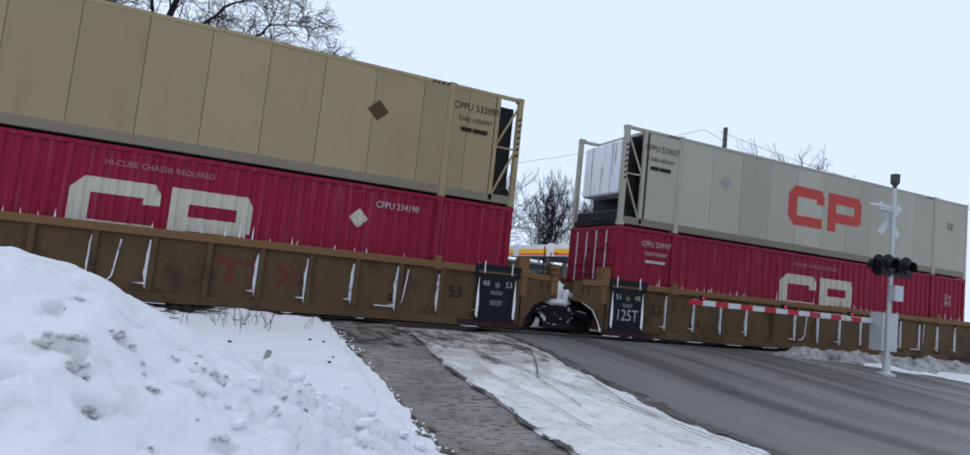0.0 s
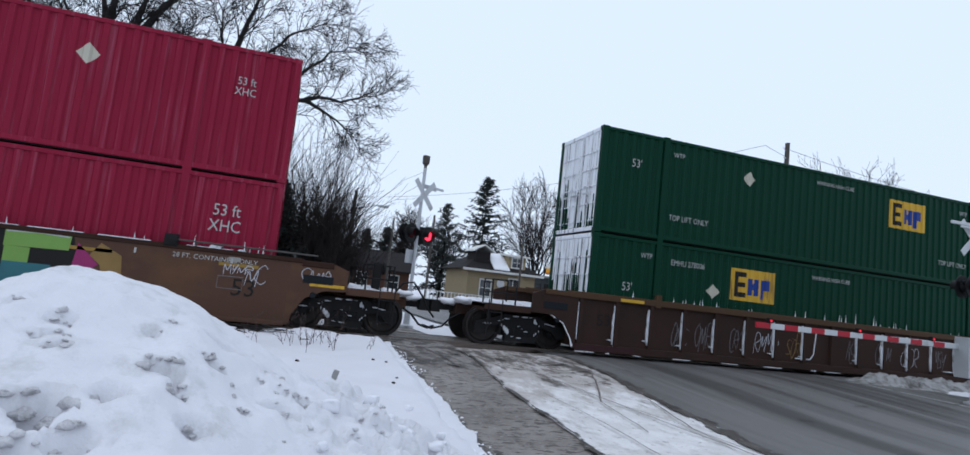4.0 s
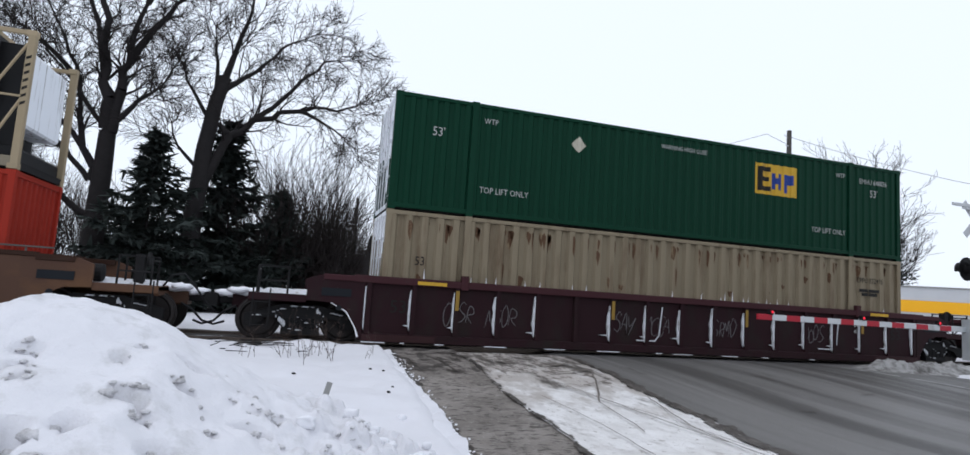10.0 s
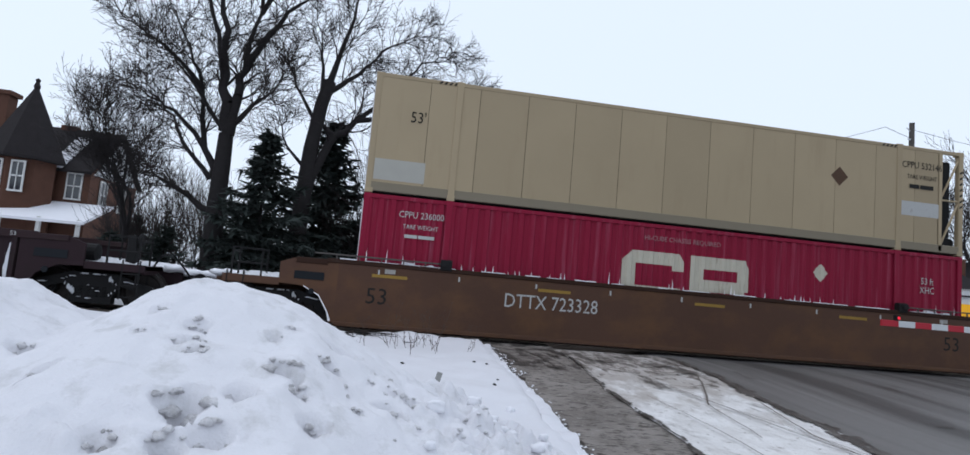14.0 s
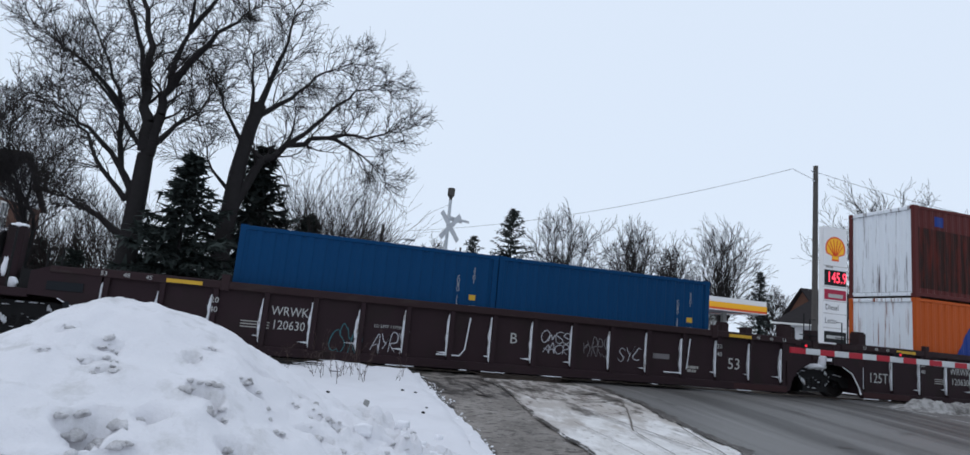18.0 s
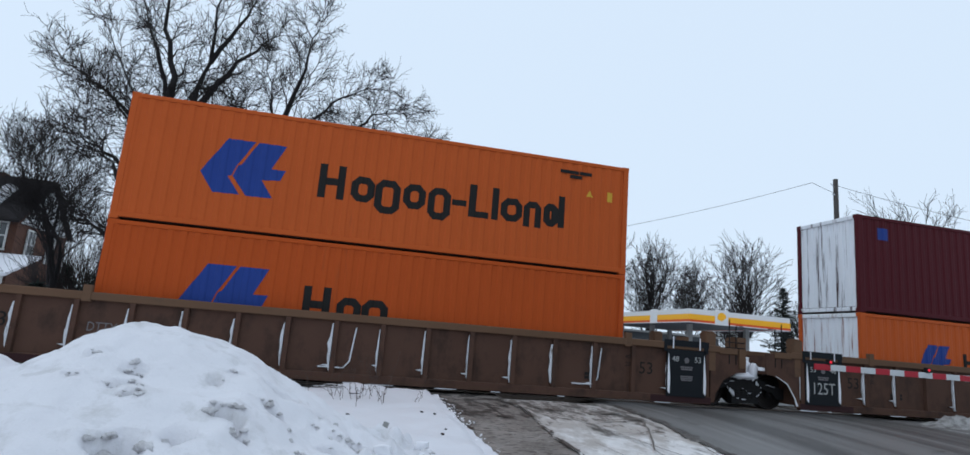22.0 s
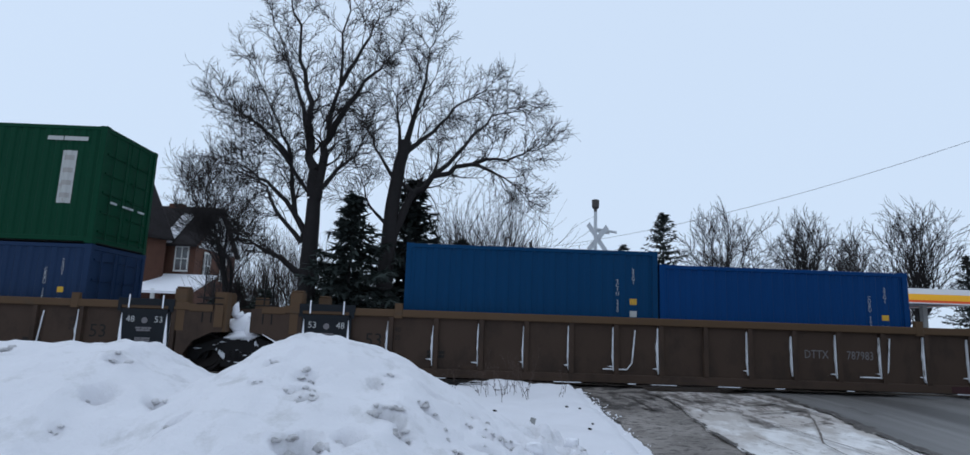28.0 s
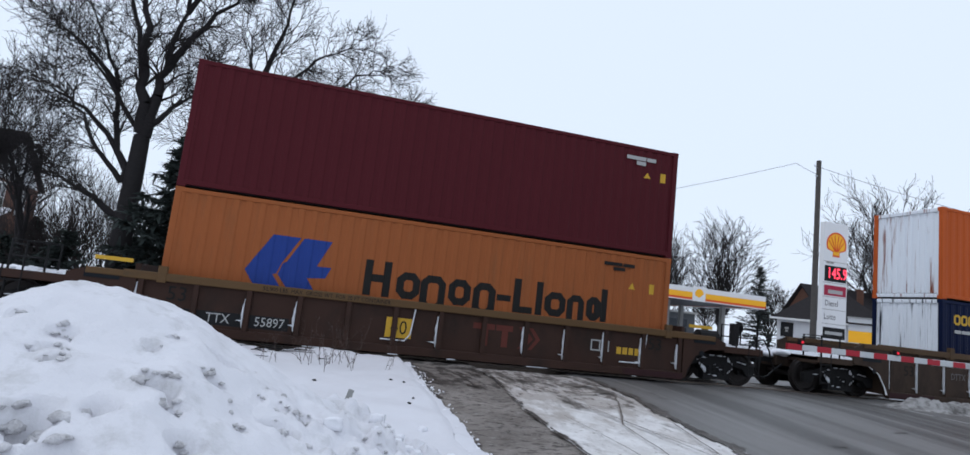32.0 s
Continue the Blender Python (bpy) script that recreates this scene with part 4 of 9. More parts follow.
def crossing_signal(x, y, z, label, blades=True, lit=(False, True), angle=0):
    s = thing("crossing_signal", label, "signal", at=(x, y, z), turn=angle)
    part("base", Geo().lathe((0, 0, 0), (0, 0, 1), [(0, 0.22), (0.1, 0.22), (0.14, 0.10), (0.5, 0.085)], 16), M["galv"], s)
    part("mast", Geo().tube((0, 0, 0.1), (0, 0, 5.0), 0.057, 0.052, 14), M["galv"], s)
    part("junction_box", Geo().soft(-0.16, 0.16, 0.06, 0.26, 2.0, 2.4, 0.02), M["galv"], s)
    part("bell", Geo().lathe((0, 0, 4.98), (0, 0, 1), [(0, 0.05), (0.10, 0.05), (0.12, 0.075), (0.17, 0.11), (0.40, 0.115), (0.42, 0.05)], 16), M["wood"], s)
    part("crossarm", Geo().soft(-0.55, 0.55, -0.03, 0.03, 2.98, 3.05, 0.01), M["black"], s)
    for k, (dx, on) in enumerate(zip((-0.36, 0.36), lit)):
        flasher(s, dx, -0.10, 2.90, on).rotation_euler = (0, 0, radians(4))
        flasher(s, dx, 0.16, 2.90, False).rotation_euler = (0, 0, math.pi)
    if blades:
        for k, a in enumerate((45, -45)):
            b = part("crossbuck_blade", Geo().soft(-0.58, 0.58, -0.008, 0.008, -0.088, 0.088, 0.004), M["sign_white"], s, "white crossbuck blade", at=(0, -0.09 - 0.02 * k, 4.15))
            b.rotation_euler = (0, radians(a), 0)
        arm = part("side_blade", Geo().soft(0.05, 0.95, -0.02, 0.02, 4.42, 4.50, 0.01), M["sign_white"], s)
        part("side_blade", Geo().soft(-0.25, 0.62, -0.012, 0.012, 4.36, 4.42, 0.01), M["sign_white"], s)
    return s


far_signal = crossing_signal(3.72, 18.53, 0.0, "grey crossing signal mast with white crossbuck and flashing red lamps", angle=34)
near_signal = crossing_signal(16.3, 10.6, -0.12, "grey crossing signal mast with black lamps carrying the gate", blades=True, lit=(False, False), angle=180)

gate = thing("crossing_gate", "lowered red and white striped crossing gate arm with red lamps", "barrier", at=(16.45, 10.95, 1.30))
part("gate_mechanism", Geo().soft(-0.25, 0.35, -0.3, 0.1, -0.75, 0.25, 0.03), M["galv"], gate, "grey gate mechanism box")
g = Geo().soft(-2.5, 0.1, -0.03, 0.03, -0.07, 0.07, 0.01)
part("arm_bracket", g, M["galv"], gate)
n_stripe = 16
for k in range(n_stripe):
    x1 = -0.4 - 0.385 * k
    part("stripe", cached("stripe", lambda q: q.soft(-0.385, 0.0, -0.022, 0.022, -0.062, 0.062, 0.006)), M["red_stripe" if k % 2 else "sign_white"], gate, "red stripe" if k % 2 else "", at=(x1, -0.03, 0))
for x in (-6.2, -3.6, -1.2):
    l = part("gate_lamp", Geo().soft(-0.045, 0.045, -0.05, 0.05, 0.06, 0.17, 0.01), M["black"], gate, at=(x, -0.03, 0))
    part("lens", Geo().lathe((0, -0.05, 0.115), (0, -1, 0), [(0, 0.03), (0.015, 0.026)], 12), M["gate_red"], l, "glowing red lens")

# ---------------------------------------------------------------- trees


THIN = [0.009]           # thinnest twig
WILD = [0.20]            # how crooked the small branches grow


def bough(g, h, p, d, r, length, level, rs, lean, spread, levels):
    """A limb in short lengths that sweeps upward, with side limbs along it; thin ones go into h."""
    segs = (7, 6, 5, 4, 3)[min(level, 4)]
    step = length / segs
    n = 8 if level < 2 else (5 if level == 2 else 3)
    bend = Vector((rs.gauss(0, 1), rs.gauss(0, 1), rs.gauss(0, 0.6))) * WILD[0] * 0.3
    for i in range(segs):
        jolt = Vector((rs.gauss(0, 1), rs.gauss(0, 1), rs.gauss(0, 1))) * (0.07 if level == 0 else (0.14 if level < 2 else WILD[0]))
        e = (d + jolt + bend + Vector((0, 0, lean * 0.14))).normalized()
        q = p + e * step
        r1 = max(THIN[0] * 0.6, r * (0.90 if level == 0 else 0.80))
        (g if level < 2 else h).tube(p, q, r, r1, n, False)
        if level < levels and i >= (2 if level == 0 else (1 if level < 3 else 0)):
            for k in range(2 if level < 3 else 1):
                a = e.orthogonal().normalized()
                a.rotate(Matrix.Rotation(rs.uniform(0, 2 * math.pi), 3, e))
                f = (e + a * spread * rs.uniform(0.55, 1.1)).normalized()
                bough(g, h, q, f, max(THIN[0] * (1.8, 1.8, 1.35, 0.85, 0.7)[min(level, 4)], r1 * rs.uniform(0.40, 0.62)), length * rs.uniform(0.44, 0.74) * (1 - 0.3 * i / segs), level + 1, rs, lean, spread, levels)
        p, d, r = q, e, r1


def bare_tree(at, height, r, seed, label, forks=3, tilt=(0, 0), levels=5, spread=0.75, lean=0.8, bole=0.28):
    rs = random.Random(seed)
    t = thing("bare_tree", label, "tree", at=at)
    g, h = Geo(), Geo()
    g.smooth = True
    p, d = Vector((0, 0, -0.2)), Vector((tilt[0], tilt[1], 1)).normalized()
    rr = r * 1.25
    for i in range(5):
        q = p + d * (height * bole / 5)
        g.tube(p, q, rr, rr * 0.93, 12, False)
        d = (d + Vector((rs.gauss(0, 0.03), rs.gauss(0, 0.03), 0))).normalized()
        p, rr = q, rr * 0.93
    part("trunk", g, M["bark"], t)
    for k in range(forks):
        g = Geo()
        g.smooth = True
        a = 2 * math.pi * (k + rs.uniform(-0.2, 0.2)) / forks
        f = (d + Vector((math.cos(a), math.sin(a), 0)) * rs.uniform(0.22, 0.5)).normalized()
        bough(g, h, p, f, rr * rs.uniform(0.55, 0.75), height * (0.98 - bole) * rs.uniform(0.55, 0.68), 1, rs, lean, spread, levels)
        part("limb", g, M["bark"], t)["kind"] = "stuff"
    part("crown", h, M["twig"], t, "fine leafless twigs")
    return t


def limbed_tree(at, r, bole, limbs, seed, label, twig=1.0):
    """A tree with given leaders: bole and limbs as (x, z) lines, limbs with their first thickness."""
    rs = random.Random(seed)
    t = thing("bare_tree", label, "tree", at=at)
    g, h = Geo(), Geo()
    g.smooth = True
    rr = r
    for (xa, za), (xb, zb) in zip(bole, bole[1:]):
        g.tube((xa, 0, za), (xb, 0, zb), rr, rr * 0.9, 12, False)
        rr *= 0.9
    part("trunk", g, M["bark"], t)
    spots = [Vector((a, 0, b)) for a, b in bole]
    for k, (thick, line) in enumerate(limbs):
        g = Geo()
        g.smooth = True
        away = rs.uniform(-0.32, 0.32)
        pts, ln = [], 0.0
        near = min(spots, key=lambda q: (q.x - line[0][0]) ** 2 + (q.z - line[0][1]) ** 2)
        y0 = near.y
        for i in range(len(line) - 1):
            (xa, za), (xb, zb) = line[i], line[i + 1]
            m = 4
            for j in range(m):
                f = j / m
                d = math.hypot(xb - xa, zb - za) / m
                ln += d
                wob = min(1.0, max(0.0, ln - 0.8) / 3.5)
                pts.append(Vector((xa + (xb - xa) * f + 0.10 * wob * rs.gauss(0, 1), y0 + away * (ln - d) * 0.6 + 0.08 * wob * rs.gauss(0, 1), za + (zb - za) * f + 0.06 * wob * rs.gauss(0, 1))))
        pts.append(Vector((line[-1][0], y0 + away * ln * 0.6, line[-1][1])))
        pts[0] = near.copy()
        spots += pts[1:]
        n = len(pts) - 1
        for i in range(n):
            ra, rb = (thick * ((1 - q / n) ** 1.25 * 0.92 + 0.08) for q in (i, i + 1))
            g.tube(pts[i], pts[i + 1], ra, rb, 8, False)
            e = (pts[i + 1] - pts[i]).normalized()
            if i < n * 0.14:
                continue
            for _ in range(3 if i % 2 else 2):
                a = e.orthogonal().normalized()
                a.rotate(Matrix.Rotation(rs.uniform(0, 2 * math.pi), 3, e))
                f = (e * 0.75 + a * rs.uniform(0.5, 1.1) + Vector((0, 0, 0.12))).normalized()
                bough(g, h, pts[i + 1], f, max(0.02, rb * rs.uniform(0.2, 0.42)), twig * rs.uniform(0.8, 2.4) * (1 - 0.40 * i / n), 2, rs, 0.16, 0.95, 4)
        bough(g, h, pts[-1], e, max(0.014, rb), twig * 1.1, 2, rs, 0.3, 0.6, 4)
        part("limb", g, M["bark"], t)
    part("crown", h, M["twig"], t, "fine leafless twigs")
    return t


def fan_tree(at, height, width, seed, label):
    """A far bare tree: many slender stems that fan out from a short bole to a rounded crown."""
    rs = random.Random(seed)
    t = thing("bare_tree", label, "tree", at=at)
    g, h = Geo(), Geo()
    bole = height * rs.uniform(0.16, 0.22)
    g.tube((0, 0, -0.2), (0, 0, bole), height * 0.024, height * 0.020, 8, False)
    for k in range(15):
        f, az = math.sqrt((k + 0.3) / 15), 2.4 * k + rs.uniform(-0.3, 0.3)
        end = Vector((width * 0.5 * f * math.cos(az), width * 0.5 * f * math.sin(az), bole + (height - bole) * (0.45 + 0.55 * math.sqrt(max(0.0, 1 - f * f))) * rs.uniform(0.9, 1.0)))
        p, n = Vector((0, 0, bole * rs.uniform(0.75, 1.0))), 9
        start, r = p.copy(), height * rs.uniform(0.008, 0.013)
        for i in range(n):
            s = (i + 1) / n
            q = Vector((start.x + (end.x - start.x) * s ** 1.25, start.y + (end.y - start.y) * s ** 1.25, start.z + (end.z - start.z) * s)) + Vector((rs.gauss(0, 1), rs.gauss(0, 1), 0)) * 0.012 * height
            g.tube(p, q, r, max(0.042, r * 0.84), 5, False)
            r = max(0.042, r * 0.84)
            d = (q - p).normalized()
            if i > 1:
                for _ in range(2):
                    a = d.orthogonal().normalized()
                    a.rotate(Matrix.Rotation(rs.uniform(0, 2 * math.pi), 3, d))
                    bough(g, h, q, (d + a * rs.uniform(0.4, 0.8)).normalized(), max(0.036, r * 0.5), height * rs.uniform(0.09, 0.21), 3, rs, 0.4, 0.72, 5)
            p = q
    part("trunk", g, M["bark"], t)
    part("crown", h, M["twig"], t, "fine leafless twigs")
    return t


def spruce(at, height, width, seed, label, needle="needle", name="spruce_tree"):
    rs = random.Random(seed)
    t = thing(name, label, "tree", at=at)
    part("trunk", Geo().tube((0, 0, -0.2), (0, 0, height * 0.96), height * 0.016, 0.02, 8), M["bark"], t)
    g = Geo()
    n = int(30 + height * (22 if height < 10 else 9))
    for k in range(n):
        s = (k + rs.random()) / n
        z = height * (0.05 + 0.94 * s)
        reach = width * 0.5 * (1 - s) ** (0.95 if height < 10 else 0.75) * rs.uniform(0.5 if height < 10 else 0.3, 1.2) + 0.03 * height * (1 - s) + 0.10
        a = rs.uniform(0, 2 * math.pi)
        droop = rs.uniform(-0.4, -0.05) + 0.5 * s
        m = max(4, int(reach * 7 * 8 / (4 + height)))
        for i in range(m):
            f = (i + 0.5) / m
            c = Vector((math.cos(a) * reach * f, math.sin(a) * reach * f, z + droop * reach * f + 0.12 * reach * f * f))
            for _ in range(6):
                d = Vector((math.cos(a) + rs.gauss(0, 0.8), math.sin(a) + rs.gauss(0, 0.8), rs.gauss(-0.2, 0.4))).normalized()
                L = rs.uniform(0.035, 0.07) * (2.6 + (0.62 if height < 10 else 0.42) * height)
                w = d.cross(Vector((rs.gauss(0, 0.5), rs.gauss(0, 0.5), 1))).normalized() * L * 0.30
                e = c + d * L
                g.face(tuple(c + w * 0.6), tuple(e + w * 0.12), tuple(e - w * 0.12), tuple(c - w * 0.9))
    part("crown", g, M[needle], t, "dark needles")
    return t


def thicket(at, w, d, h, count, seed, label):
    rs = random.Random(seed)
    t = thing("bare_shrub", label, "shrub", at=at)
    for k in range(count):
        g = Geo()
        x, y = rs.uniform(-0.5, 0.5) * w, rs.uniform(-0.5, 0.5) * d
        dd = Vector((x / w * 0.9 + rs.gauss(0, 0.15), rs.gauss(0, 0.2), 1)).normalized()
        bough(g, g, Vector((x, y, -0.1)), dd, 0.035, h * rs.uniform(0.45, 0.85) * (1 - 0.5 * abs(x) / w), 2, rs, 0.8, 0.5, 4)
        part("stem", g, M["brush_twig"], t)
    return t


WILD[0] = 0.17
THIN[0] = 0.011
limbed_tree((-7.1, 26.0, -0.1), 0.44, [(0, -0.3), (0, 1.5), (-0.03, 3.5), (0.0, 5.3), (0.0, 6.6)], [
    (0.26, [(0.0, 6.2), (-0.25, 8.5), (-0.5, 11.0), (-1.0, 13.5), (-1.7, 16.6)]),
    (0.29, [(0.0, 6.2), (0.25, 8.0), (0.35, 9.4), (0.75, 12.0), (0.9, 16.6)]),
    (0.17, [(-0.15, 5.0), (-0.8, 6.0), (-1.3, 8.5), (-2.4, 11.0), (-4.0, 13.6)]),
    (0.14, [(0.2, 7.0), (0.9, 8.0), (1.7, 8.7), (2.2, 10.0)]),
    (0.14, [(-0.2, 8.3), (-0.9, 11.0), (-2.1, 13.5), (-3.0, 16.0)]),
    (0.17, [(0.45, 9.6), (1.4, 11.5), (2.4, 13.0), (3.3, 14.2)]),
    (0.12, [(-1.4, 8.8), (-3.0, 10.2), (-5.0, 11.4)]),
    (0.12, [(0.8, 12.0), (1.9, 14.4), (2.6, 16.4)]),
    (0.17, [(-0.25, 3.3), (-1.2, 4.0), (-2.4, 4.6), (-3.4, 4.8)]),
    (0.13, [(-0.1, 4.4), (-1.3, 5.8), (-2.3, 7.4), (-3.2, 9.2)]),
    (0.11, [(-0.9, 6.3), (-2.2, 7.4), (-3.4, 8.0), (-4.0, 8.3)]),
    (0.10, [(-0.3, 7.0), (-1.5, 8.6), (-2.6, 9.8), (-3.8, 10.6)]),
], 3, "tall bare deciduous tree with a forked dark trunk")
limbed_tree((-3.9, 26.4, -0.1), 0.42, [(0, -0.3), (0, 2.0), (0.05, 4.0), (0.15, 6.5), (0.4, 8.6), (0.65, 9.6)], [
    (0.16, [(0.6, 9.4), (0.95, 10.8), (1.5, 13.0), (1.8, 14.6)]),
    (0.22, [(0.08, 4.8), (0.9, 6.9), (2.0, 8.0), (3.9, 8.9), (5.6, 9.1), (6.9, 9.7)]),
    (0.15, [(0.5, 9.0), (1.4, 9.7), (2.8, 11.2), (4.4, 12.5)]),
    (0.11, [(0.4, 8.8), (0.2, 10.6), (-0.2, 12.6)]),
    (0.11, [(2.2, 8.2), (3.6, 10.0), (5.0, 11.4), (5.9, 12.0)]),
    (0.10, [(0.3, 7.6), (-0.8, 9.3), (-1.5, 11.0)]),
    (0.10, [(3.6, 8.8), (4.8, 8.2), (6.0, 7.3)]),
    (0.10, [(0.1, 5.6), (-0.9, 6.6), (-1.6, 8.4)]),
], 8, "wide bare deciduous tree with a long spreading limb")
WILD[0] = 0.16
bare_tree((-11.3, 28.5, -0.1), 9.6, 0.2, 5, "small bare garden tree in front of the brick house", forks=4, levels=5, spread=0.9, bole=0.22)
spruce((-4.95, 24.0, -0.1), 6.5, 5.6, 1, "dark green young spruce behind the track")
spruce((-3.0, 28.0, -0.1), 8.2, 6.6, 2, "dark green spruce standing behind a bare tree")
thicket((0.1, 29.0, -0.1), 3.6, 2.4, 7.2, 110, 6, "tall dense leafless brush behind the track")
thicket((0.9, 30.2, -0.1), 3.6, 2.0, 4.6, 130, 9, "low dense leafless brush behind the track")
spruce((-0.6, 28.2, -0.1), 5.4, 4.0, 12, "dark evergreen shrub behind the track")
thicket((-9.6, 33.0, -0.1), 7.0, 2.0, 5.6, 120, 14, "low leafless hedge behind the tall trees")
spruce((-12.9, 33.5, -0.1), 3.4, 3.2, 15, "low dark evergreen bush beside the brick house")
for x, y, h, w, sd in ((-8.6, 25.2, 2.6, 3.2, 51), (-6.4, 26.6, 3.0, 3.4, 52), (-2.3, 26.0, 2.8, 3.2, 53), (-1.0, 25.2, 2.3, 2.8, 54), (-10.8, 25.8, 2.2, 3.0, 55)):
    spruce((x, y, -0.1), h, w, sd, "low dark evergreen bush at the foot of the trees")
spruce((-7.9, 31.0, -0.1), 3.0, 3.0, 16, "low dark evergreen bush behind a bare tree")
# the far spruces take the needle colour with haze mixed in
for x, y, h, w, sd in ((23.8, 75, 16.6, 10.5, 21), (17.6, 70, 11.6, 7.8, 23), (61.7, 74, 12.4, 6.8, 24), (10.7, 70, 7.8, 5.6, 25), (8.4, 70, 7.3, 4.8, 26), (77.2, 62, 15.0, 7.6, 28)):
    spruce((x, y, -0.1), h, w, sd, "dark spruce standing among far houses", "hazed_needle")
THIN[0], WILD[0] = 0.034, 0.10
for x, y, h, w, sd in ((31.2, 74, 15.4, 10.5, 31), (40.9, 74, 15.2, 6.6, 32), (48.0, 76, 13.2, 6.0, 33), (55.4, 74, 16.4, 8.6, 34), (12.6, 68, 8.6, 3.2, 36), (20.5, 82, 9.5, 7.0, 37), (70.5, 62, 21.0, 12.0, 38), (74.0, 86, 10.5, 8.0, 39), (86, 70, 16, 10.0, 41), (66.0, 92, 10.0, 9.0, 42)):
    fan_tree((x, y, -0.1), h, w, sd, "bare rounded tree among far houses")

# ---------------------------------------------------------------- houses


def window(parent, x, y, z, w, h, sill=True):
    f = part("window", Geo().box(-w / 2, w / 2, -0.03, 0.03, 0, h), M["pane"], parent, "dark window pane", at=(x, y, z))
    g = Geo()
    for a, b, c, d in ((-w / 2 - 0.08, -w / 2, 0, h), (w / 2, w / 2 + 0.08, 0, h), (-w / 2 - 0.08, w / 2 + 0.08, h, h + 0.1), (-w / 2 - 0.1, w / 2 + 0.1, -0.1, 0), (-0.025, 0.025, 0, h), (-w / 2, w / 2, h * 0.48, h * 0.53)):
        g.box(a, b, -0.07, 0.0, c, d)
    part("window_frame", g, M["trim_white"], f, "white painted window frame")
    return f


def gable_roof(parent, x0, x1, y0, y1, z, ridge, along, material, over=0.4, snow=False):
    g = Geo()
    t = 0.14
    if along == "x":
        m = (y0 + y1) / 2
        g.prism([(y0 - over, z - over * 0.4), (m, ridge), (y1 + over, z - over * 0.4), (y1 + over, z - over * 0.4 + t), (m, ridge + t * 1.4), (y0 - over, z - over * 0.4 + t)], "x", x0 - over, x1 + over)
    else:
        m = (x0 + x1) / 2
        g.prism([(x0 - over, z - over * 0.4), (m, ridge), (x1 + over, z - over * 0.4), (x1 + over, z - over * 0.4 + t), (m, ridge + t * 1.4), (x0 - over, z - over * 0.4 + t)], "y", y0 - over, y1 + over)
    return part("roof", g, material, parent, "dark shingle roof")


def gable_wall(g, x0, x1, y0, y1, z0, z, ridge, along):
    g.box(x0, x1, y0, y1, z0, z)
    if along == "x":
        g.prism([(y0, z), (y1, z), ((y0 + y1) / 2, ridge)], "x", x0, x1)
    else:
        g.prism([(x0, z), (x1, z), ((x0 + x1) / 2, ridge)], "y", y0, y1)


manse = thing("brick_house", "dark brick house with steep roofs, turret and chimney", "house", at=(-21.5, 38.0, -0.1))
g = Geo()
gable_wall(g, -8, 4.1, 0, 6.4, 0, 5.8, 8.5, "x")
part("wall", g, M["brick"], manse)
gable_roof(manse, -8, 3.9, 0, 6.4, 5.9, 8.7, "x", M["slate"])
part("gable_trim", Geo().prism([(0.3, 5.8), (6.1, 5.8), (3.2, 8.35)], "x", 4.1, 4.16), M["white_wall"], manse, "pale gable boarding")
part("turret", Geo().lathe((0.95, -0.7, 0), (0, 0, 1), [(0, 1.6), (6.2, 1.6)], 8), M["brick"], manse)
part("turret_roof", Geo().lathe((0.95, -0.7, 6.2), (0, 0, 1), [(-0.15, 2.05), (0.0, 2.05), (4.0, 0.14), (4.15, 0.18), (4.4, 0.1), (4.55, 0.14), (4.65, 0.02)], 8), M["slate"], manse, "pointed dark turret roof")
c = part("chimney", Geo().soft(-2.2, -1.15, 0.6, 1.5, 5.0, 10.0, 0.02), M["brick"], manse)
part("chimney_cap", Geo().soft(-2.35, -1.0, 0.45, 1.65, 10.0, 10.25, 0.03), M["brick"], c)
c = part("chimney", Geo().soft(0.6, 1.5, 3.0, 3.6, 7.0, 9.05, 0.02), M["brick"], manse)
part("roof_snow", Geo().prism([(-0.45, 5.93), (2.3, 8.10), (2.3, 8.25), (-0.45, 6.08)], "x", 2.0, 2.75), M["cake"], manse, "patch of snow on the roof")
part("porch_roof", Geo().prism([(-3.4, 2.7), (-0.05, 3.9), (-0.05, 4.05), (-3.4, 2.85)], "x", -0.6, 5.6), M["cake"], manse, "snow-covered porch roof")
for k in range(4):
    part("porch_post", cached("porch_post", lambda q: q.soft(-0.09, 0.09, -0.09, 0.09, 0, 2.95, 0.01)), M["trim_white"], manse, at=(-0.4 + 1.9 * k, -3.2, 0))
for x in (3.3, -4.4, -5.8):
    window(manse, x, -0.03, 4.3, 0.7, 1.4)
for x in (0.4, 1.5):
    window(manse, x, -2.22, 4.3, 0.55, 1.5)
for y in (1.6, 4.2):
    w = window(manse, 0, 0, 0, 0.8, 1.5)
    w.location, w.rotation_euler = (4.15, y, 4.0), (0, 0, radians(90))

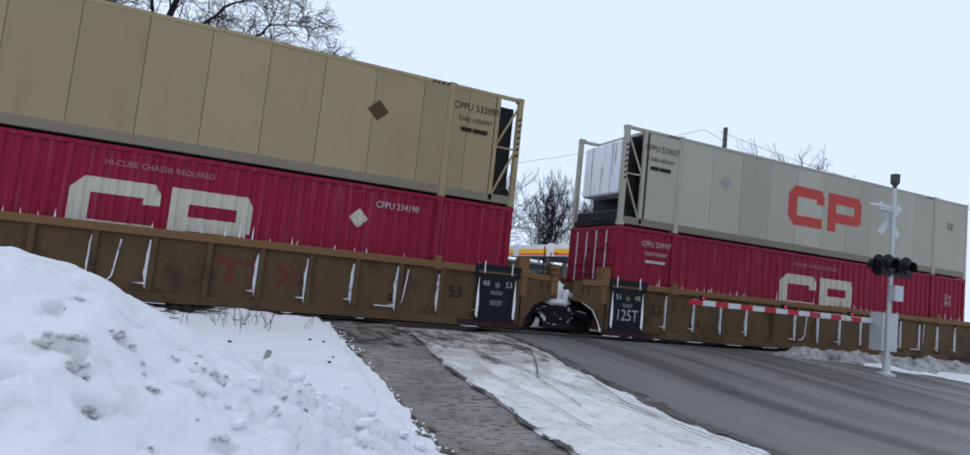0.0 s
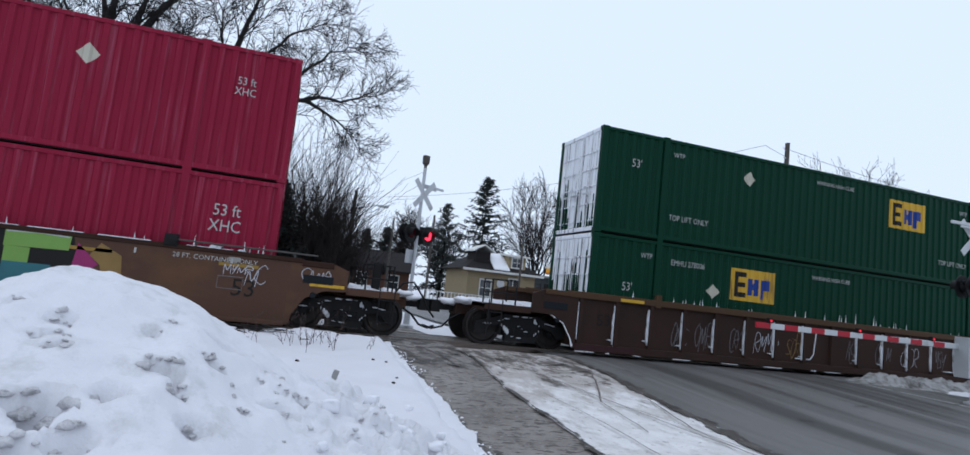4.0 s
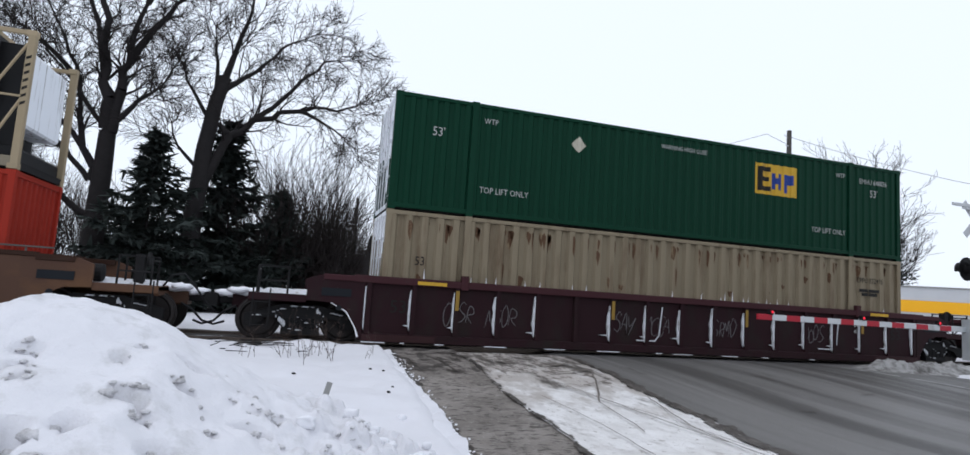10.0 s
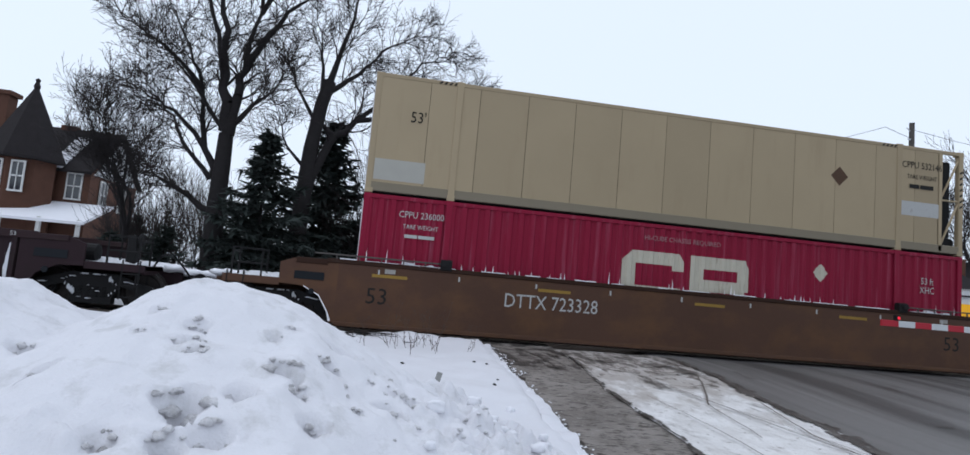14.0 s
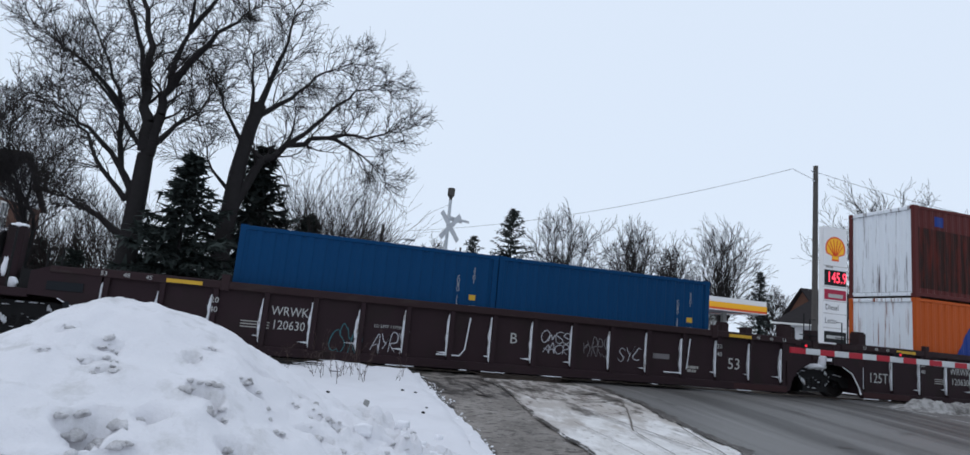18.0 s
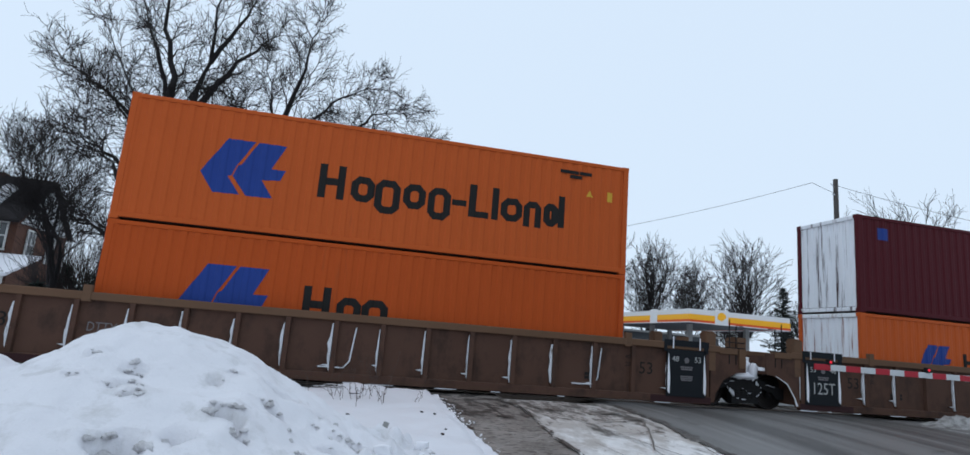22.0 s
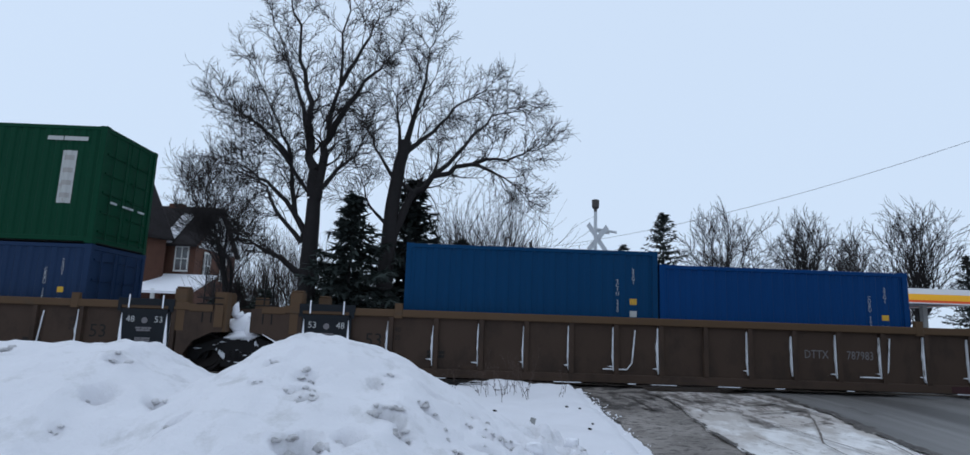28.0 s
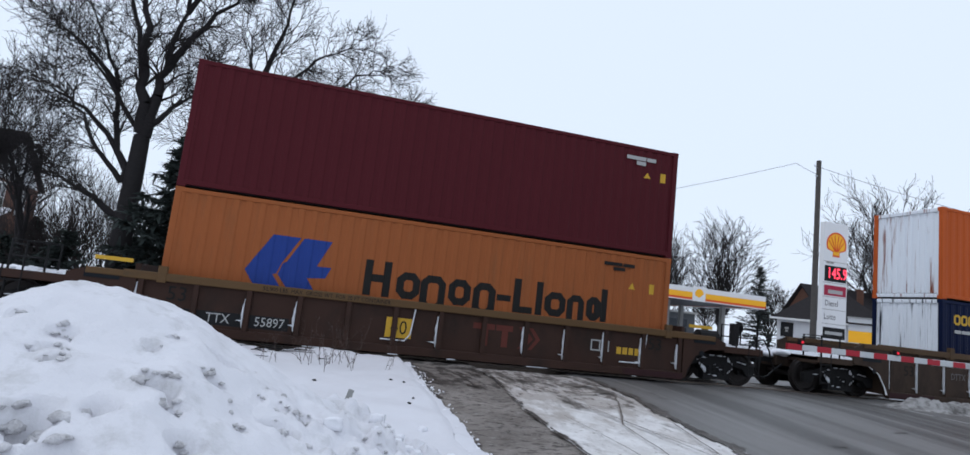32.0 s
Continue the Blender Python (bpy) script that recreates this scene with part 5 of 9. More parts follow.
tan = thing("tan_house", "tan two-storey house with a dark roof and snowy dormer", "house", at=(17.3, 48.0, -0.1))
g = Geo()
g.box(-3.0, 3.0, 0, 7, 0, 3.35)
part("wall", g, M["stucco_tan"], tan)
g = Geo()
b = len(g.v)
g.v += [(-3.5, -0.5, 3.3), (3.5, -0.5, 3.3), (3.5, 7.5, 3.3), (-3.5, 7.5, 3.3), (-1.0, 2.6, 5.1), (1.0, 2.6, 5.1), (1.0, 4.4, 5.1), (-1.0, 4.4, 5.1)]
g.f += [(0, 1, 5, 4), (1, 2, 6, 5), (2, 3, 7, 6), (3, 0, 4, 7), (4, 5, 6, 7), (0, 3, 2, 1)]
part("roof", g, M["slate"], tan, "dark hipped roof")
d = part("dormer", Geo().box(0.5, 2.1, 0.2, 3.0, 3.7, 4.75), M["stucco_tan"], tan)
part("dormer_roof", Geo().prism([(-0.1, 4.7), (3.0, 4.95), (3.0, 5.1), (-0.1, 4.85)], "x", 0.3, 2.3), M["trim_white"], d)
window(tan, 1.3, 0.17, 3.85, 0.9, 0.75)
window(tan, 1.0, -0.03, 1.4, 0.7, 1.4)
window(tan, -1.4, -0.03, 1.2, 0.9, 1.3)
d = part("dormer", Geo().box(-2.3, -1.0, 0.6, 3.0, 3.8, 4.9), M["slate"], tan)
part("dormer_roof", Geo().prism([(-2.6, 4.85), (-1.65, 5.35), (-0.7, 4.85), (-0.7, 4.95), (-1.65, 5.47), (-2.6, 4.95)], "y", 0.2, 3.0), M["trim_white"], d)
part("roof_snow", Geo().prism([(-0.42, 3.45), (1.9, 4.85), (1.9, 4.95), (-0.42, 3.55)], "x", -0.9, 0.5), M["cake"], tan, "sheet of snow on the roof")
part("eave_trim", Geo().box(-3.6, 3.6, -0.58, -0.5, 3.18, 3.36), M["trim_white"], tan)
part("round_sign", Geo().lathe((-0.1, -0.1, 2.35), (0, -1, 0), [(0, 0.34), (0.04, 0.34)], 20), M["sign_white"], tan, "white round sign")
fence = thing("picket_fence", "white picket rail before the tan house", "fence", at=(17.3, 48.0, -0.1))
for k in range(26):
    part("picket", cached("picket", lambda q: q.box(0.0, 0.07, -3.03, -2.97, 0.0, 1.15)), M["trim_white"], fence, at=(-7.0 + 0.28 * k, 0, 0))
part("rail", Geo().box(-7.1, 0.2, -3.04, -2.96, 1.155, 1.22), M["trim_white"], fence)

for k, (x, y, w, h) in enumerate(((8.5, 58, 6, 4.2), (-2.0, 60, 8, 4.5), (33, 70, 12, 4.0), (64.5, 60, 11, 9.0))):
    hs = thing("far_house", "low far house with a dark roof among trees", "house", at=(x, y, -0.1))
    g = Geo()
    gable_wall(g, -w / 2, w / 2, 0, 6, 0, h * 0.6, h, "x")
    part("wall", g, M["brick" if k != 2 else "slate"], hs)
    gable_roof(hs, -w / 2, w / 2, 0, 6, h * 0.62, h * 1.02, "x", M["slate"])
    window(hs, -w / 4, -0.03, 0.9, 0.9, 1.2)
    window(hs, w / 4, -0.03, 0.9, 0.9, 1.2)

# ---------------------------------------------------------------- filling station
sx, sy = STATION
station = thing("station_canopy", "filling station canopy with yellow, red and white fascia", "canopy", at=(sx, sy, -0.1))
L, D = 7.8, 15.4
part("canopy_roof", Geo().box(0.1, L - 0.1, 0.1, D - 0.1, 3.80, 4.5), M["kiosk_grey"], station)
for nm, z0, z1, mt, o in (("fascia_white", 4.28, 4.62, "canopy_white", 0.0), ("fascia_yellow", 3.92, 4.28, "canopy_yellow", 0.02), ("fascia_red", 3.78, 3.92, "canopy_red", 0.02), ("fascia_lip", 3.72, 3.78, "canopy_white", 0.0)):
    g = Geo()
    g.box(-o, L + o, -o, 0.1, z0, z1)
    g.box(-o, 0.1, 0.1, D + o, z0, z1)
    g.box(L - 0.1, L + o, 0.1, D + o, z0, z1)
    part(nm, g, M[mt], station)
for x, y in ((0.0, 4.6), (2.4, 0.0), (0.0, 10.5)):
    if y:
        part("fascia_panel", Geo().box(-0.05, 0.0, y - 0.5, y + 0.5, 3.7, 4.7), M["canopy_white"], station)
    else:
        part("fascia_panel", Geo().box(x - 0.5, x + 0.5, -0.05, 0.0, 3.7, 4.7), M["canopy_white"], station)
g = Geo()
for i in range(9):
    a0, a1 = radians(200 - 22 * i), radians(178 - 22 * i)
    g.face((0, 0, -0.25), (0.34 * math.cos(a0), 0, 0.34 * math.sin(a0)), (0.34 * math.cos(a1), 0, 0.34 * math.sin(a1)))
part("emblem", g, M["canopy_yellow"], station, "yellow fan-shaped emblem", at=(2.4, -0.06, 4.2))
for x in (1.6, L - 1.6):
    for y in (2.5, D / 2, D - 2.5):
        part("column", cached("column", lambda q: q.soft(-0.16, 0.16, -0.16, 0.16, 0, 3.75, 0.02)), M["concrete"], station, at=(x, y, 0))
for k, (x, y) in enumerate(((1.6, 4.2), (1.6, 9.4), (L - 1.6, 4.2), (L - 1.6, 9.4))):
    p = thing("fuel_pump", "fuel pump under the canopy beside a column", "fuel pump", at=(sx + x, sy + y, -0.1), group="fuel pumps")
    part("cabinet", cached("pump_cabinet", lambda q: q.soft(-0.3, 0.3, -0.5, 0.5, 0, 1.9, 0.04)), M["canopy_white"], p)
    part("display", cached("pump_display", lambda q: q.box(-0.31, -0.3, -0.35, 0.35, 1.2, 1.6)), M["black"], p)
    part("hose", cached("pump_hose", lambda q: q.run([(-0.33, 0.3, 1.5), (-0.42, 0.35, 0.9), (-0.38, 0.42, 0.4), (-0.33, 0.45, 1.0)], 0.025)), M["black"], p)

kiosk = thing("station_kiosk", "grey flat-roofed kiosk with dark glass behind the canopy", "kiosk", at=(20.5, 54.0, -0.1))
part("wall", Geo().box(0, 17, 0, 6, 0, 3.5), M["kiosk_grey"], kiosk)
part("roof_edge", Geo().box(-0.2, 17.2, -0.25, 6.2, 3.5, 3.7), M["concrete"], kiosk)
for k in range(6):
    w = part("window", cached("kiosk_pane", lambda q: q.box(-1.15, 1.15, -0.03, 0.03, 0.5, 2.9)), M["pane"], kiosk, "dark shop window", at=(1.9 + 2.6 * k, -0.03, 0))
    part("window_frame", cached("kiosk_frame", lambda q: [q.box(-0.03, 0.03, -0.06, -0.03, 0.5, 2.9), q.box(-1.15, 1.15, -0.06, -0.03, 2.1, 2.15)]), M["kiosk_grey"], w)

pylon = thing("price_sign", "tall white price sign with emblem and red digits", "sign", at=(31.9, 31.6, -0.1))
part("cabinet", Geo().soft(-0.95, 0.95, -0.2, 0.2, 1.7, 9.55, 0.03), M["canopy_white"], pylon)
for x in (-0.7, 0.7):
    part("post", Geo().soft(x - 0.1, x + 0.1, -0.1, 0.1, 0, 1.7, 0.01), M["galv"], pylon)
g = Geo()
h = Geo()
for gg, r, dy in ((g, 0.80, 0.0), (h, 0.69, 0.005)):
    for i in range(14):
        a0, a1 = radians(205 - 230 / 14 * i), radians(205 - 230 / 14 * (i + 1))
        gg.face((0, -dy, -r * 0.75), (r * math.cos(a0), -dy, r * math.sin(a0)), (r * math.cos(a1), -dy, r * math.sin(a1)))
    gg.face((-0.36 * r, -dy, -r), (0.36 * r, -dy, -r), (0.3 * r, -dy, -0.35 * r), (-0.3 * r, -dy, -0.35 * r))
part("emblem_rim", g, M["canopy_red"], pylon, "red rim of the emblem", at=(0, -0.206, 8.15))
part("emblem", h, M["canopy_yellow"], pylon, "yellow fan-shaped emblem", at=(0, -0.206, 8.15))
for k in range(6):
    a = radians(158 - 27 * k)
    part("emblem_ray", Geo().tube((0.1 * math.cos(a), 0, -0.45), (0.66 * math.cos(a), 0, 0.6 * math.sin(a)), 0.03, 0.03, 4), M["canopy_red"], pylon, at=(0, -0.214, 8.15))
part("digit_panel", Geo().box(-0.86, 0.86, -0.21, -0.2, 5.75, 6.75), M["black"], pylon)
write("145.9", 0.12, -0.216, 6.25, 0.98, M["led"], pylon, 0.72)
bars([[2.4, 2.0]], -0.45, -0.206, 6.95, 0.14, M["grey_mark"], pylon)
part("red_panel", Geo().box(-0.86, 0.86, -0.21, -0.2, 4.85, 5.5), surface("crimson_panel", (0.36, 0.025, 0.06), 0.5, var=0.08), pylon)
bars([[5.0]], 0.05, -0.213, 5.1, 0.24, M["white_mark"], pylon)
write("Diesel", -0.25, -0.206, 4.35, 0.52, M["black_mark"], pylon, 0.8)
write("Lotto", -0.35, -0.206, 3.5, 0.52, M["black_mark"], pylon, 0.8)
part("dark_panel", Geo().box(-0.86, 0.86, -0.21, -0.2, 2.15, 2.85), M["black"], pylon)
bars([[7.0]], 0.0, -0.213, 2.5, 0.2, M["white_mark"], pylon)
for z in (7.0, 5.65, 4.75, 3.95, 3.05):
    part("divider", Geo().box(-0.95, 0.95, -0.206, -0.2, z, z + 0.03), M["grey_mark"], pylon)

shop = thing("station_shop", "low white shop with a dark hipped roof and yellow panels", "shop", at=(40.0, 45.0, -0.1), turn=-41.6)
part("wall", Geo().box(-0.35, 5.0, 0, 7.0, 0, 3.8), M["white_wall"], shop)
part("annex", Geo().box(5.0, 16.0, -0.4, 6.0, 0, 4.3), M["white_wall"], shop, "flat-roofed white annex")
part("annex_edge", Geo().box(4.95, 16.1, -0.48, 6.1, 4.3, 4.42), M["concrete"], shop)
g = Geo()
g.v += [(-0.9, -0.6, 3.8), (8.3, -0.6, 3.8), (8.3, 7.6, 3.8), (-0.9, 7.6, 3.8), (3.0, 3.4, 6.7), (5.0, 3.4, 6.7)]
g.f += [(0, 1, 5, 4), (1, 2, 5), (2, 3, 4, 5), (3, 0, 4), (0, 3, 2, 1)]
part("roof", g, M["slate"], shop, "dark hipped roof")
part("eave_trim", Geo().box(-0.95, 5.0, -0.68, -0.6, 3.66, 3.82), M["trim_white"], shop)
c = part("chimney", Geo().soft(5.9, 6.4, 2.6, 3.2, 4.9, 6.9, 0.02), M["brick"], shop)
part("chimney_cap", Geo().soft(5.82, 6.48, 2.52, 3.28, 6.9, 7.0, 0.02), M["brick"], c)
part("yellow_panel", Geo().box(5.05, 15.9, -0.46, -0.4, 2.3, 3.25), M["canopy_yellow"], shop, "yellow wall band")
part("sign_board", Geo().box(-0.05, 0.95, -0.06, 0, 2.2, 3.45), M["black"], shop, "dark sign board")
bars([[2.0], [1.4]], 0.45, -0.065, 2.95, 0.18, M["grey_mark"], shop)
part("roof_snow", Geo().prism([(5.2, 4.43), (6.4, 4.43), (6.0, 4.55), (5.4, 4.53)], "y", 0.5, 2.0), M["cake"], shop, "patch of snow on the roof")
bars([[1.2, 0.8, 1.6]], 8.2, -0.475, 2.75, 0.5, M["red_mark"], shop)

# ---------------------------------------------------------------- poles and cables
pole = thing("utility_pole", "weathered wooden utility pole with cables", "pole", at=(28.95, 30.0, -0.1))
part("shaft", Geo().tube((0, 0, -0.2), (0, 0, 12.9), 0.19, 0.14, 14), M["wood"], pole)
part("bracket", Geo().run([(-0.1, 0, 12.4), (-0.45, -0.1, 12.55)], 0.03), M["galv"], pole)
part("insulator", Geo().tube((-0.16, -0.05, 11.9), (-0.34, -0.1, 11.9), 0.06, 0.04, 8), M["galv"], pole)


def cable(p, q, sag, r=0.014):
    p, q = Vector(p), Vector(q)
    pts = []
    for i in range(25):
        s = i / 24
        c = p.lerp(q, s)
        c.z -= sag * 4 * s * (1 - s)
        pts.append(tuple(c))
    return Geo().run(pts, r, 4)


for p, q, s in (((28.8, 29.95, 11.9), (27.6, 30.4, 12.5), 0.02), ((27.6, 30.4, 12.5), (5.0, 52.0, 8.2), 0.9), ((29.1, 30.0, 12.4), (52.0, 22.0, 9.0), 0.8)):
    tagged(part("overhead_cable", cable(p, q, s), M["wire"]), "thin dark overhead cable slung from the pole", "cable")
lamp = thing("street_lamp", "dark street lamp pole with a curved arm", "street lamp", at=(2.95, 32.0, -0.1))
part("shaft", Geo().tube((0, 0, -0.1), (0.05, 0, 6.0), 0.11, 0.08, 10), M["wood"], lamp)
part("arm", Geo().run([(0.05, 0, 4.9), (0.7, 0, 5.25), (1.3, 0, 5.38)], 0.03), M["galv"], lamp)
part("lamp_head", Geo().soft(1.25, 1.8, -0.1, 0.1, 5.3, 5.42, 0.03), M["galv"], lamp)
for x, y, h in ((10.5, 46, 7.0), (17.5, 44.5, 6.2), (9.0, 56, 7.4)):
    p = thing("utility_pole", "thin far utility pole", "pole", at=(x, y, -0.1))
    part("shaft", Geo().tube((0, 0, -0.1), (0, 0, h), 0.11, 0.08, 8), M["wood"], p)

# ---------------------------------------------------------------- the train
SPEED = 14.9
MOVERS = []            # thing, its x at the start, y, z
WHEELS = []            # wheelset, its place in the truck and along the train
RIG = [0.0]            # where the car now being built stands


def paint(name, hexcode, **k):
    k.setdefault("var", 0.10)
    k.setdefault("scale", 0.9)
    k.setdefault("bump", 0.12)
    k.setdefault("spec", 0.07)
    c = rgb(hexcode)
    m = sum(c) / 3
    vivid, depth = (VIVID, DEPTH) if "car_paint" not in name and "chord" not in name else (0.68, 0.30)
    return surface(name, tuple(max(0.004, depth * (m + vivid * (v - m))) for v in c), **k)


VIVID = 1.03           # pure pigment under the dust
DEPTH = 0.47           # from the colour under full sky to the paint's own
COLOURS = {
    "beige": ("d2be94", (0.24, 0.18, 0.10), 0.40), "ivory": ("e6e0cd", GRIME, 0.18), "grey": ("aea38e", (0.19, 0.165, 0.13), 0.34), "ribbed_beige": ("b9aa90", (0.10, 0.062, 0.038), 0.46),
    "crimson": ("b43350", (0.30, 0.085, 0.125), 0.42), "scarlet": ("c84638", GRIME, 0.07), "green": ("0a4c38", GRIME, 0.06), "bright_green": ("0b5038", GRIME, 0.06),
    "orange": ("fb7c42", GRIME, 0.07), "pale_orange": ("cc7a4c", (0.22, 0.085, 0.035), 0.40), "rust_orange": ("f07038", RUST, 0.24), "dull_beige": ("dac6a4", (0.30, 0.235, 0.15), 0.40), "navy": ("0a2b4c", GRIME, 0.06), "deep_navy": ("06244a", GRIME, 0.06),
    "red": ("ae3d42", GRIME, 0.07), "maroon": ("6e2d35", GRIME, 0.07), "brown": ("804543", GRIME, 0.09), "blue": ("0a5488", GRIME, 0.07), "royal": ("0a4f90", GRIME, 0.05), "teal_blue": ("124e7c", GRIME, 0.09), "steel_blue": ("33486b", GRIME, 0.09),
}
PAINT = {k: paint(k + "_container_paint", h, rough=0.45, dirt=d, dirt_amount=a, dirt_scale=(1.6, 1.6, 0.22) if k != "crimson" else (5.0, 5.0, 0.16), dirt_soft=0.3, each=0.09 if k in ("beige", "dull_beige", "ivory") else 0.03) for k, (h, d, a) in COLOURS.items()}
FROSTED = {k: paint(k + "_frosted", "".join(f"{int(int(h[i:i + 2], 16) * 0.7):02x}" for i in (0, 2, 4)), rough=0.7, frost={"crimson": 0.68, "dull_beige": 0.52}.get(k, 0.86), frost_scale=(4.5, 4.5, 0.22)) for k, (h, d, a) in COLOURS.items()}
CAR_COLOURS = {"tan": ("a67c46", "d69640"), "sand": ("b08454", "d8a260"), "umber": ("9c6a50", "bc8658"), "rust": ("6e4a3c", "94683f"), "plum": ("562e37", "7c3e48"), "ink": ("5a3f47", "604448"), "chestnut": ("7c604c", "9c7448"), "smooth_brown": ("68422f", "68422f"), "ochre": ("765040", "b08040")}
CAR = {k: (paint(k + "_car_paint", a, rough=0.6, var=0.22, scale=1.3, dirt=(0.022, 0.018, 0.016), dirt_amount=0.52, dirt_scale=(0.8, 0.8, 0.5), dirt_soft=0.3),
           paint(k + "_chord_paint", b, rough=0.6, var=0.2, dirt=GRIME, dirt_amount=0.34, dirt_scale=(0.6, 2, 2), dirt_soft=0.3)) for k, (a, b) in CAR_COLOURS.items()}


CAR["smooth_brown"] = (surface("rust_mottled_paint", (0.078, 0.040, 0.026), 0.6, var=0.35, scale=0.5, bump=0.1, dirt=(0.125, 0.062, 0.028), dirt_amount=0.56, dirt_scale=(0.35, 0.35, 0.5), dirt_soft=0.35), CAR["smooth_brown"][1])


def waves(x0, x1, pitch, deep):
    """Break points of a folded sheet: x and depth behind the outer face."""
    n = max(1, round((x1 - x0) / pitch))
    p = (x1 - x0) / n
    out = [(x0, 0.0)]
    for i in range(n):
        a = x0 + p * i
        out += [(a + p * 0.36, 0.0), (a + p * 0.5, deep), (a + p * 0.86, deep), (a + p, 0.0)]
    return out


def folded(g, pts, z0, z1, y, sign):
    b = len(g.v)
    for x, d in pts:
        g.v += [(x, y - sign * d, z0), (x, y - sign * d, z1)]
    for i in range(len(pts) - 1):
        q = (b + 2 * i, b + 2 * i + 2, b + 2 * i + 3, b + 2 * i + 1)
        g.f.append(q if sign < 0 else q[::-1])


def depth_at(pts, x):
    for (xa, da), (xb, db) in zip(pts, pts[1:]):
        if xa <= x <= xb:
            return da + (db - da) * (x - xa) / max(1e-6, xb - xa)
    return 0.0


def on_sheet(pts, cols, y):
    """Paint that follows the folds: cols of (x0, x1, lower z, upper z), each z a pair at x0 and x1."""
    g = Geo()
    for x0, x1, lo, hi in cols:
        xs = [x0] + [x for x, d in pts if x0 < x < x1] + [x1]
        for a, b in zip(xs, xs[1:]):
            s, t = (a - x0) / (x1 - x0), (b - x0) / (x1 - x0)
            da, db = y + depth_at(pts, a) - 0.004, y + depth_at(pts, b) - 0.004
            la, lb = lo[0] + (lo[1] - lo[0]) * s, lo[0] + (lo[1] - lo[0]) * t
            ha, hb = hi[0] + (hi[1] - hi[0]) * s, hi[0] + (hi[1] - hi[0]) * t
            g.face((a, da, la), (b, db, lb), (b, db, hb), (a, da, ha))
    return g


GRIMED = surface("seam_grime", (0.06, 0.05, 0.035), 0.7, var=0.3)


class Box:
    """A container: its thing, sizes and the folds of its near side."""


def container(name, label, u, z, length, height, kind, colour, frame_end=0, doors="L"):
    """frame_end: 1 or -1 for an open machinery frame at that end."""
    c = Box()
    w = 2.59 if length > 14 else 2.44
    c.w, c.h, c.l = w, height, length
    c.thing = thing(name, label, "container", group="containers on the train")
    MOVERS.append((c.thing, u, TRACK, z))
    half = length / 2
    mat, cold = PAINT[colour], FROSTED[colour] if u < 10 or z > 1 else PAINT[colour]
    lo_x, hi_x = -half + (0.75 if frame_end < 0 else 0.0), half - (0.75 if frame_end > 0 else 0.0)
    body = hi_x if frame_end > 0 else -lo_x
    pitch = {"ribbed": 0.28, "wide": 0.39, "panel": 1.2, "iso": 0.278}[kind]
    deep = {"ribbed": 0.040, "wide": 0.075, "panel": 0.0, "iso": 0.022}[kind]
    c.pts = waves(lo_x + 0.09, hi_x - 0.06, pitch, deep) if deep else [(-half, 0.0), (half, 0.0)]
    y = w / 2
    c.y = -y + 0.012

    def side(q, sign):
        if deep:
            folded(q, c.pts, 0.16, height - 0.10, sign * (y - 0.012), sign)
        elif sign > 0:
            q.box(lo_x + 0.03, hi_x - 0.03, min(sign * y, sign * (y - 0.03)) + (0.012 if sign < 0 else -0.012), max(sign * y, sign * (y - 0.03)) + (0.012 if sign < 0 else -0.012), 0.16, height - 0.08)
    key = (kind, length, height, frame_end)
    if deep:
        part("side_wall", cached(("near",) + key, lambda q: side(q, -1)), mat, c.thing)
    else:
        # flat sheets butted with narrow open seams over a dark backing
        part("backing", cached(("backing",) + key, lambda q: q.box(lo_x + 0.03, hi_x - 0.03, -y + 0.022, -y + 0.04, 0.16, height - 0.08)), GRIMED, c.thing)
        a, n = lo_x + 0.1, 0
        while a < hi_x - 0.2:
            b = min(a + 1.21, hi_x - 0.04)
            w1 = round(b - a, 3)
            ob = part("side_panel", cached(("panel", w1, height), lambda q: q.box(0.006, w1 - 0.006, 0.0, 0.012, 0.16, height - 0.09)), mat, c.thing, at=(a, -y + 0.012 - 0.0015 * (n % 2), 0))
            a, n = b, n + 1
    part("side_wall", cached(("far",) + key, lambda q: side(q, 1)), mat, c.thing)
    part("roof", cached(("roof",) + key, lambda q: q.box(lo_x + 0.02, hi_x, -y + 0.05, y - 0.05, height - 0.05, height - 0.015)), mat, c.thing)
    part("floor", cached(("floor",) + key, lambda q: q.box(-half + 0.02, half - 0.02, -y + 0.09, y - 0.09, 0.02, 0.17)), M["steel_dark"], c.thing)
    rail_low = 0.26 if kind == "panel" else 0.16
    for s in (-1, 1):
        part("top_rail", cached(("top",) + key + (s,), lambda q: q.soft(-half + 0.1, half - 0.1, min(s * y, s * (y - 0.07)), max(s * y, s * (y - 0.07)), height - 0.11, height - 0.012, 0.012)), mat, c.thing)
        part("bottom_rail", cached(("bottom",) + key + (s,), lambda q: q.soft(-half + 0.1, half - 0.1, min(s * y, s * (y - 0.07)), max(s * y, s * (y - 0.07)), 0.045, rail_low, 0.012)), mat if kind != "panel" else PAINT["grey"], c.thing)
    post = cached(("post", height), lambda q: q.soft(-0.07, 0.07, -0.07, 0.07, 0.1, height - 0.1, 0.012))
    cast = cached("casting", lambda q: q.soft(-0.09, 0.09, -0.085, 0.085, -0.06, 0.06, 0.008))
